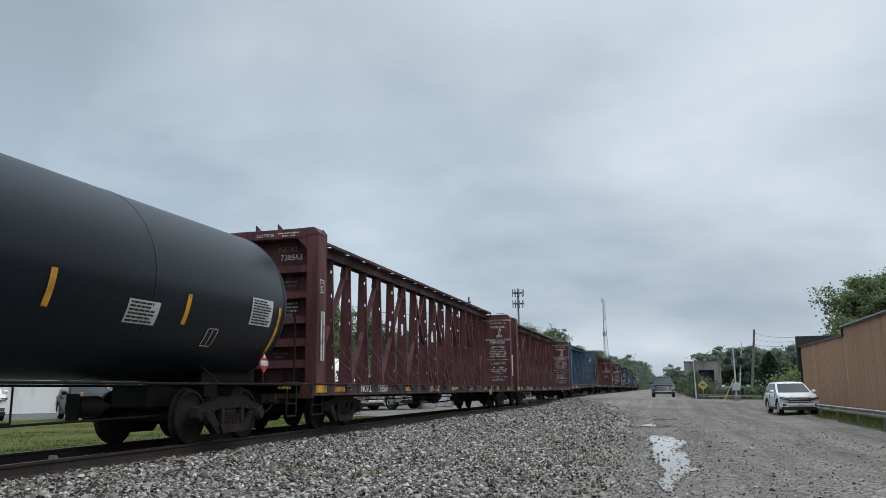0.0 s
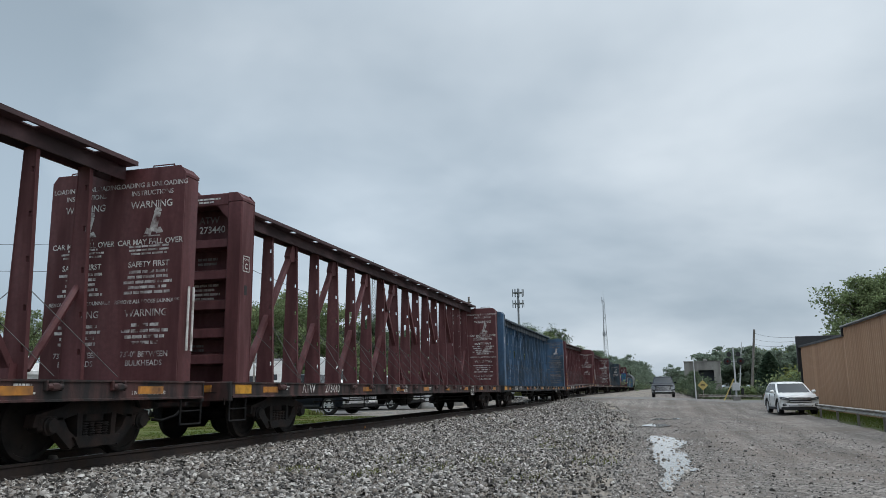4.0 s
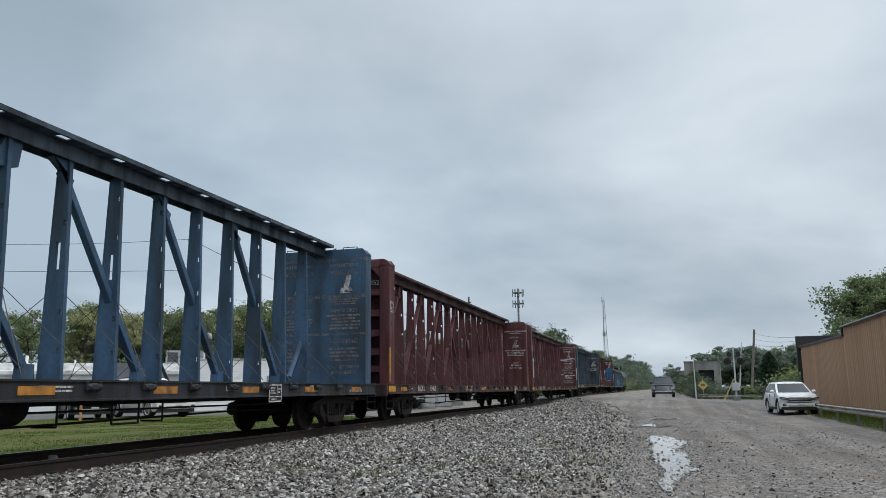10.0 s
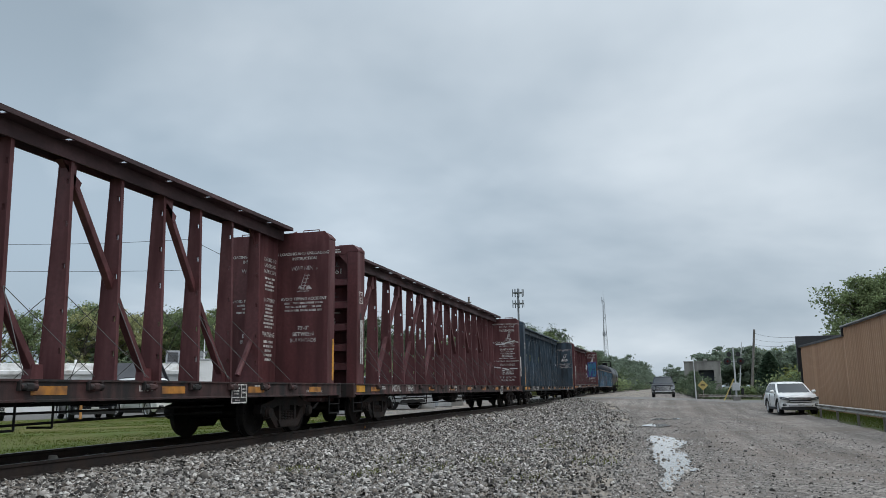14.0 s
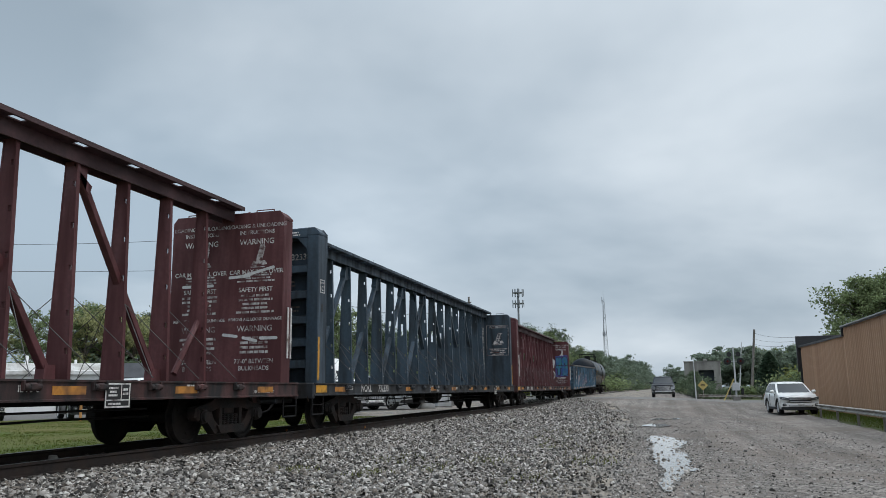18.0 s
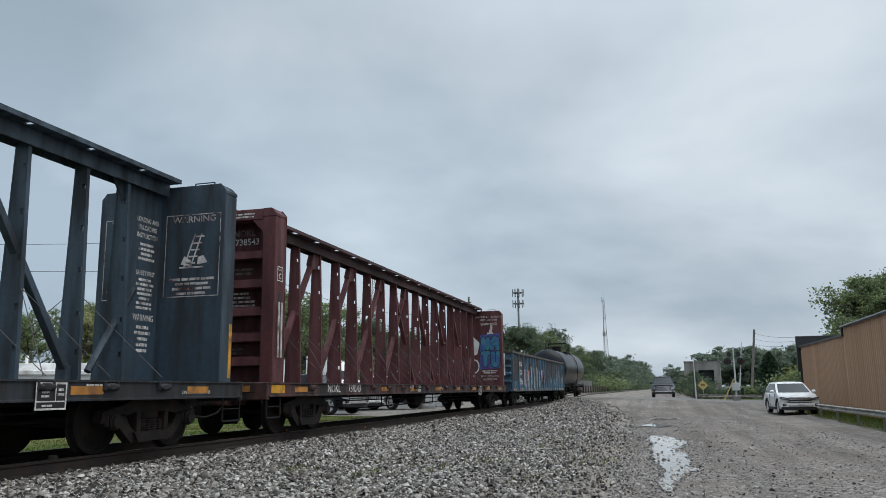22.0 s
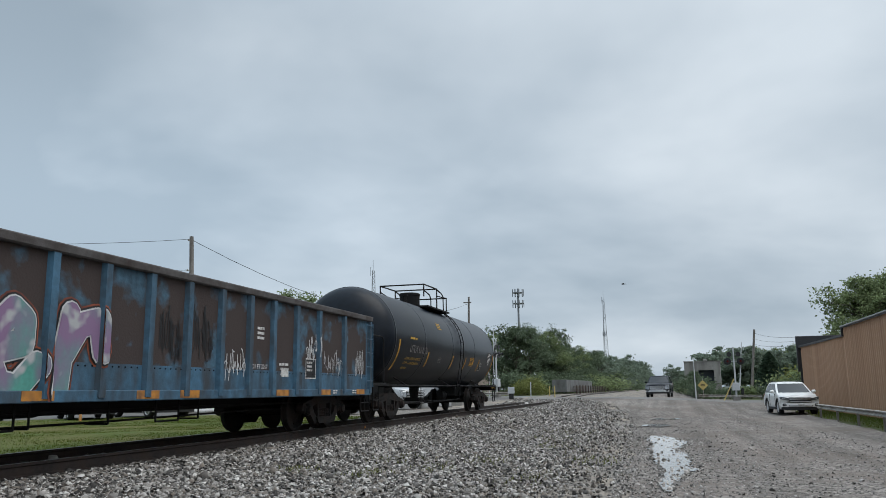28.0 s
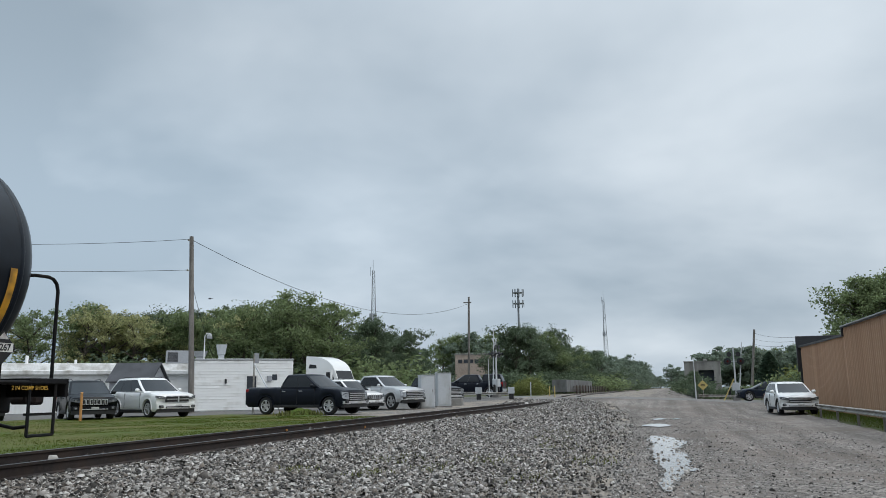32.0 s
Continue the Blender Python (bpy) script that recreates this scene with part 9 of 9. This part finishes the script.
# worn white scrapes across R4's bulkhead
paint_strokes(BEAMS[3], [[(0.1, 3.20), (0.55, 3.22)], [(0.4, 3.22), (1.1, 3.38)], [(0.0, 2.02), (0.3, 1.98)], [(0.45, 1.95), (0.75, 1.88)], [(0.85, 1.93), (1.2, 1.93)], [(-1.0, 3.05), (-0.3, 3.05)]], 0.03, M["spray_white"], wall, 0.006, on_wall, "scrape")
# scrawls on the blue sill
paint_strokes(blue_car, [[(-5.2, 0.86), (-4.9, 1.0), (-4.6, 0.86), (-4.2, 0.98)], [(-5.0, 0.95), (-4.1, 0.88)]], 0.05, M["spray_red"], [(-12, 12, HALF_W)], 0.006, on_side, "scribble")
letters("LMT 224500", 0.11, WL, blue_car, (HALF_W + 0.008, -1.2, 0.97))


# ---- tank cars: stripes and stencils bent round the shell ----
def curved(parent, mesh_src, R, zc, y, z, lift, mat, name):
    """Bends a flat mesh (x along the car, y up) round the shell at height z."""
    me = mesh_src.copy()
    t0 = math.asin(max(-0.99, min(0.99, (z - zc) / R)))
    for v in me.vertices:
        t = t0 + v.co.y / R
        v.co = ((R + lift) * math.cos(t), y + v.co.x, zc + (R + lift) * math.sin(t))
    me.materials.clear()
    me.materials.append(mat)
    ob = new(name, me)
    ob.parent = parent
    return ob


def strip_mesh(w, h, n=8):
    s = Shape()
    for k in range(n):
        a, b = -h / 2 + h * k / n, -h / 2 + h * (k + 1) / n
        s.quad((-w / 2, a, 0), (w / 2, a, 0), (w / 2, b, 0), (-w / 2, b, 0))
    return s.mesh("stripe", M["yellow_mark"])


def text_mesh(body, size, mat):
    ob = letters(body, size, mat, None, (0, 0, 0), bold=size * 0.012)
    me = ob.data
    bpy.data.objects.remove(ob)
    return me


def bar_mesh(width, lines, height, rng):
    ob = bars(None, M["yellow_mark"], (0, 0, 0), FACE_X, width, lines, height, rng, fill=(0.7, 1.0), align="LEFT")
    me = ob.data
    bpy.data.objects.remove(ob)
    return me


def dress_tank(car, R, zc, stripes, end, rng, decals, low=0.40):
    for y in stripes:
        curved(car, strip_mesh(0.11, 0.5), R, zc, y, zc - low, 0.006, M["yellow_mark"], "yellow_stripe")
    for y in end:
        curved(car, strip_mesh(0.10, 0.95, 14), R, zc, y, zc - 0.55, 0.008, M["yellow_mark"], "end_stripe")
    for kind, y, z, w, h in decals:
        mt = {"grey": M["grey_decal"], "yellow": M["yellow_mark"], "box": M["panel_black"], "dark": M["panel_black"]}[kind]
        curved(car, strip_mesh(w, h), R, zc, y, z, 0.006, mt, "decal")
        if kind == "box":
            for dx in (-w / 2, 0, w / 2):
                curved(car, strip_mesh(0.02, h), R, zc, y + dx, z, 0.010, WL, "decal_line")
            for dz in (-h / 2, h / 2):
                curved(car, strip_mesh(w, 0.02, 1), R, zc, y, z + dz, 0.011, WL, "decal_line")
        else:
            n = max(2, int(h / 0.055))
            curved(car, bar_mesh(w * 0.9, n, h * 0.92 / n, rng), R, zc, y, z, 0.012, WL if kind == "dark" else M["panel_black"], "decal_writing")


rng = random.Random(99)
dress_tank(tank_rear, 1.44, 2.40, (-2.9, 0.15, 2.0, 4.2), (-5.86, 6.62), rng, (("yellow", 2.98, 1.93, 0.62, 0.34), ("box", 4.58, 1.77, 0.3, 0.28), ("dark", 5.9, 2.14, 0.66, 0.52)), 0.58)
YL = M["yellow_letter"]
curved(tank_rear, bar_mesh(0.95, 1, 0.11, rng), 1.44, 2.40, -4.45, 2.40, 0.012, YL, "owner_block")
curved(tank_rear, text_mesh("UTLX 664126", 0.31, M["faint_letter"]), 1.44, 2.40, -4.0, 2.08, 0.02, M["faint_letter"], "lettering")
curved(tank_rear, text_mesh("LD LMT  195900 LB  88 850 KG", 0.115, YL), 1.44, 2.40, -4.35, 1.80, 0.012, YL, "lettering")
curved(tank_rear, text_mesh("LT WT   67100 LB  30 450 KG", 0.115, YL), 1.44, 2.40, -4.35, 1.67, 0.012, YL, "lettering")
curved(tank_rear, text_mesh("NEW 08-00", 0.10, YL), 1.44, 2.40, -4.8, 1.53, 0.012, YL, "lettering")
curved(tank_rear, bar_mesh(0.5, 4, 0.06, rng), 1.44, 2.40, -1.5, 2.98, 0.012, YL, "stencil_block")
curved(tank_rear, bar_mesh(0.4, 4, 0.05, rng), 1.44, 2.40, -1.5, 1.86, 0.012, M["faint_letter"], "stencil_block")
dress_tank(tank_front, 1.50, 2.56, (-1.2, 1.89, 4.8), (7.82,), rng, (("grey", 3.75, 2.02, 0.72, 0.36), ("box", 5.71, 1.78, 0.3, 0.28), ("grey", 7.14, 2.32, 0.78, 0.5)))
# hazard placards at the tail of each tank, on stands at the platform's edge
for car, y, num in ((tank_front, 7.72, ""), (tank_rear, 6.75, "3267")):
    h = part("placard_holder", Shape().box(-0.14, 0.14, -0.14, 0.14, -0.012, 0.0, 0.0, Matrix.Rotation(radians(45), 4, "Z")), M["red_sign"] if not num else M["panel_black"], car, "diamond hazard placard",
             at=Matrix.Translation((1.24, y, 1.40)) @ FACE_X)
    part("placard_panel", Shape().box(-0.15, 0.15, -0.05, 0.055, 0.002, 0.006), M["white_bar"], h)
    part("placard_tip", Shape().add([(-0.08, 0.10, 0.004), (0.08, 0.10, 0.004), (0, 0.18, 0.004)], [(0, 1, 2)]), M["white_bar"], h)
    if num:
        letters(num, 0.11, M["panel_black"], h, (0, 0, 0.009), Matrix(), bold=0.003)
    part("placard_bracket", Shape().box(-0.025, 0.025, -0.40, 0.08, -0.035, -0.012, 0.004), M["steel_black"], h)
for car, half in ((tank_front, 8.7), (tank_rear, 7.4)):
    letters("2 IN COMP SHOES", 0.07, M["yellow_letter"], car, (1.306, half - 0.25, 0.93), bold=0.001)

# ---- motion of things ----
def travel(t):
    """Where the dark car's front bulkhead is along the track, in metres."""
    return 138.2 - 6.6 * t - 3.1 * (1 - math.exp(-t / 7.2)) + 0.22 * smooth(25.0, 27.6, t)


def motions():
    for car, behind in TRAIN:
        rows = []
        for k in range(33):
            y = travel(k) + behind
            tilt = math.degrees(math.atan2(rise(y + 7) - rise(y - 7), 14))
            rows.append((float(k), pose(TRACK_X, y, RAIL_Z + 0.5 * (rise(y + 7) + rise(y - 7)), tilt)))
        walk(car, rows)
    # the pickup waits beyond the crossing, then turns across the track
    drive = [(0.0, -0.36, 74.0, 0), (26.8, -0.36, 74.0, 0), (27.5, -0.45, 73.2, -1), (28.0, -0.85, 71.2, -4), (28.4, -1.35, 69.4, -11), (28.7, -1.95, 68.2, -15), (29.0, -2.75, 67.2, -22), (29.3, -3.95, 66.6, -31), (29.6, -5.3, 66.3, -44),
             (30.0, -7.4, 66.1, -66), (30.4, -9.75, 66.0, -82), (30.8, -11.95, 66.0, -86), (31.2, -14.15, 66.0, -87), (31.6, -16.6, 66.0, -87), (32.0, -19.1, 66.0, -87)]
    walk(moving_pickup, [(t, pose(x, y, ground_z(x, y) + 0.02, 0, 0, a)) for t, x, y, a in drive])
    walk(moving_car, [(t, pose(5.35 + 7.4 * (32.0 - t), 68.3, ground_z(5.35, 68.3) + 0.02, 0, 0, -90)) for t in (0.0, 8.0, 16.0, 24.0, 30.0, 31.0, 31.5, 32.0)])
    flight = [(0.0, 183.43, 117.63, 9.34), (28, -2.77, 61.07, 9.34), (28.5, -5.85, 60.14, 9.72), (29, -9.42, 59.05, 10.15), (29.5, -13.14, 58.01, 10.16), (30, -16.89, 57.01, 9.86), (31.2, -26.08, 54.51, 9.43), (32, -33.42, 52.61, 8.62)]
    walk(bird, [(t, pose(x, y, z, 0, 0, -75)) for t, x, y, z in flight])
    # wheels roll with the train
    steps = [k / 10 for k in range(321)]
    turn = [math.degrees((travel(0) - travel(t)) / WHEEL_R) for t in steps]
    for car, _ in TRAIN:
        for b in car.children:
            for w in b.children:
                if w.name.startswith("wheelset"):
                    x, y, z = w.matrix_basis.translation
                    walk(w, [(t, pose(x, y, z, a)) for t, a in zip(steps, turn)])


motions()
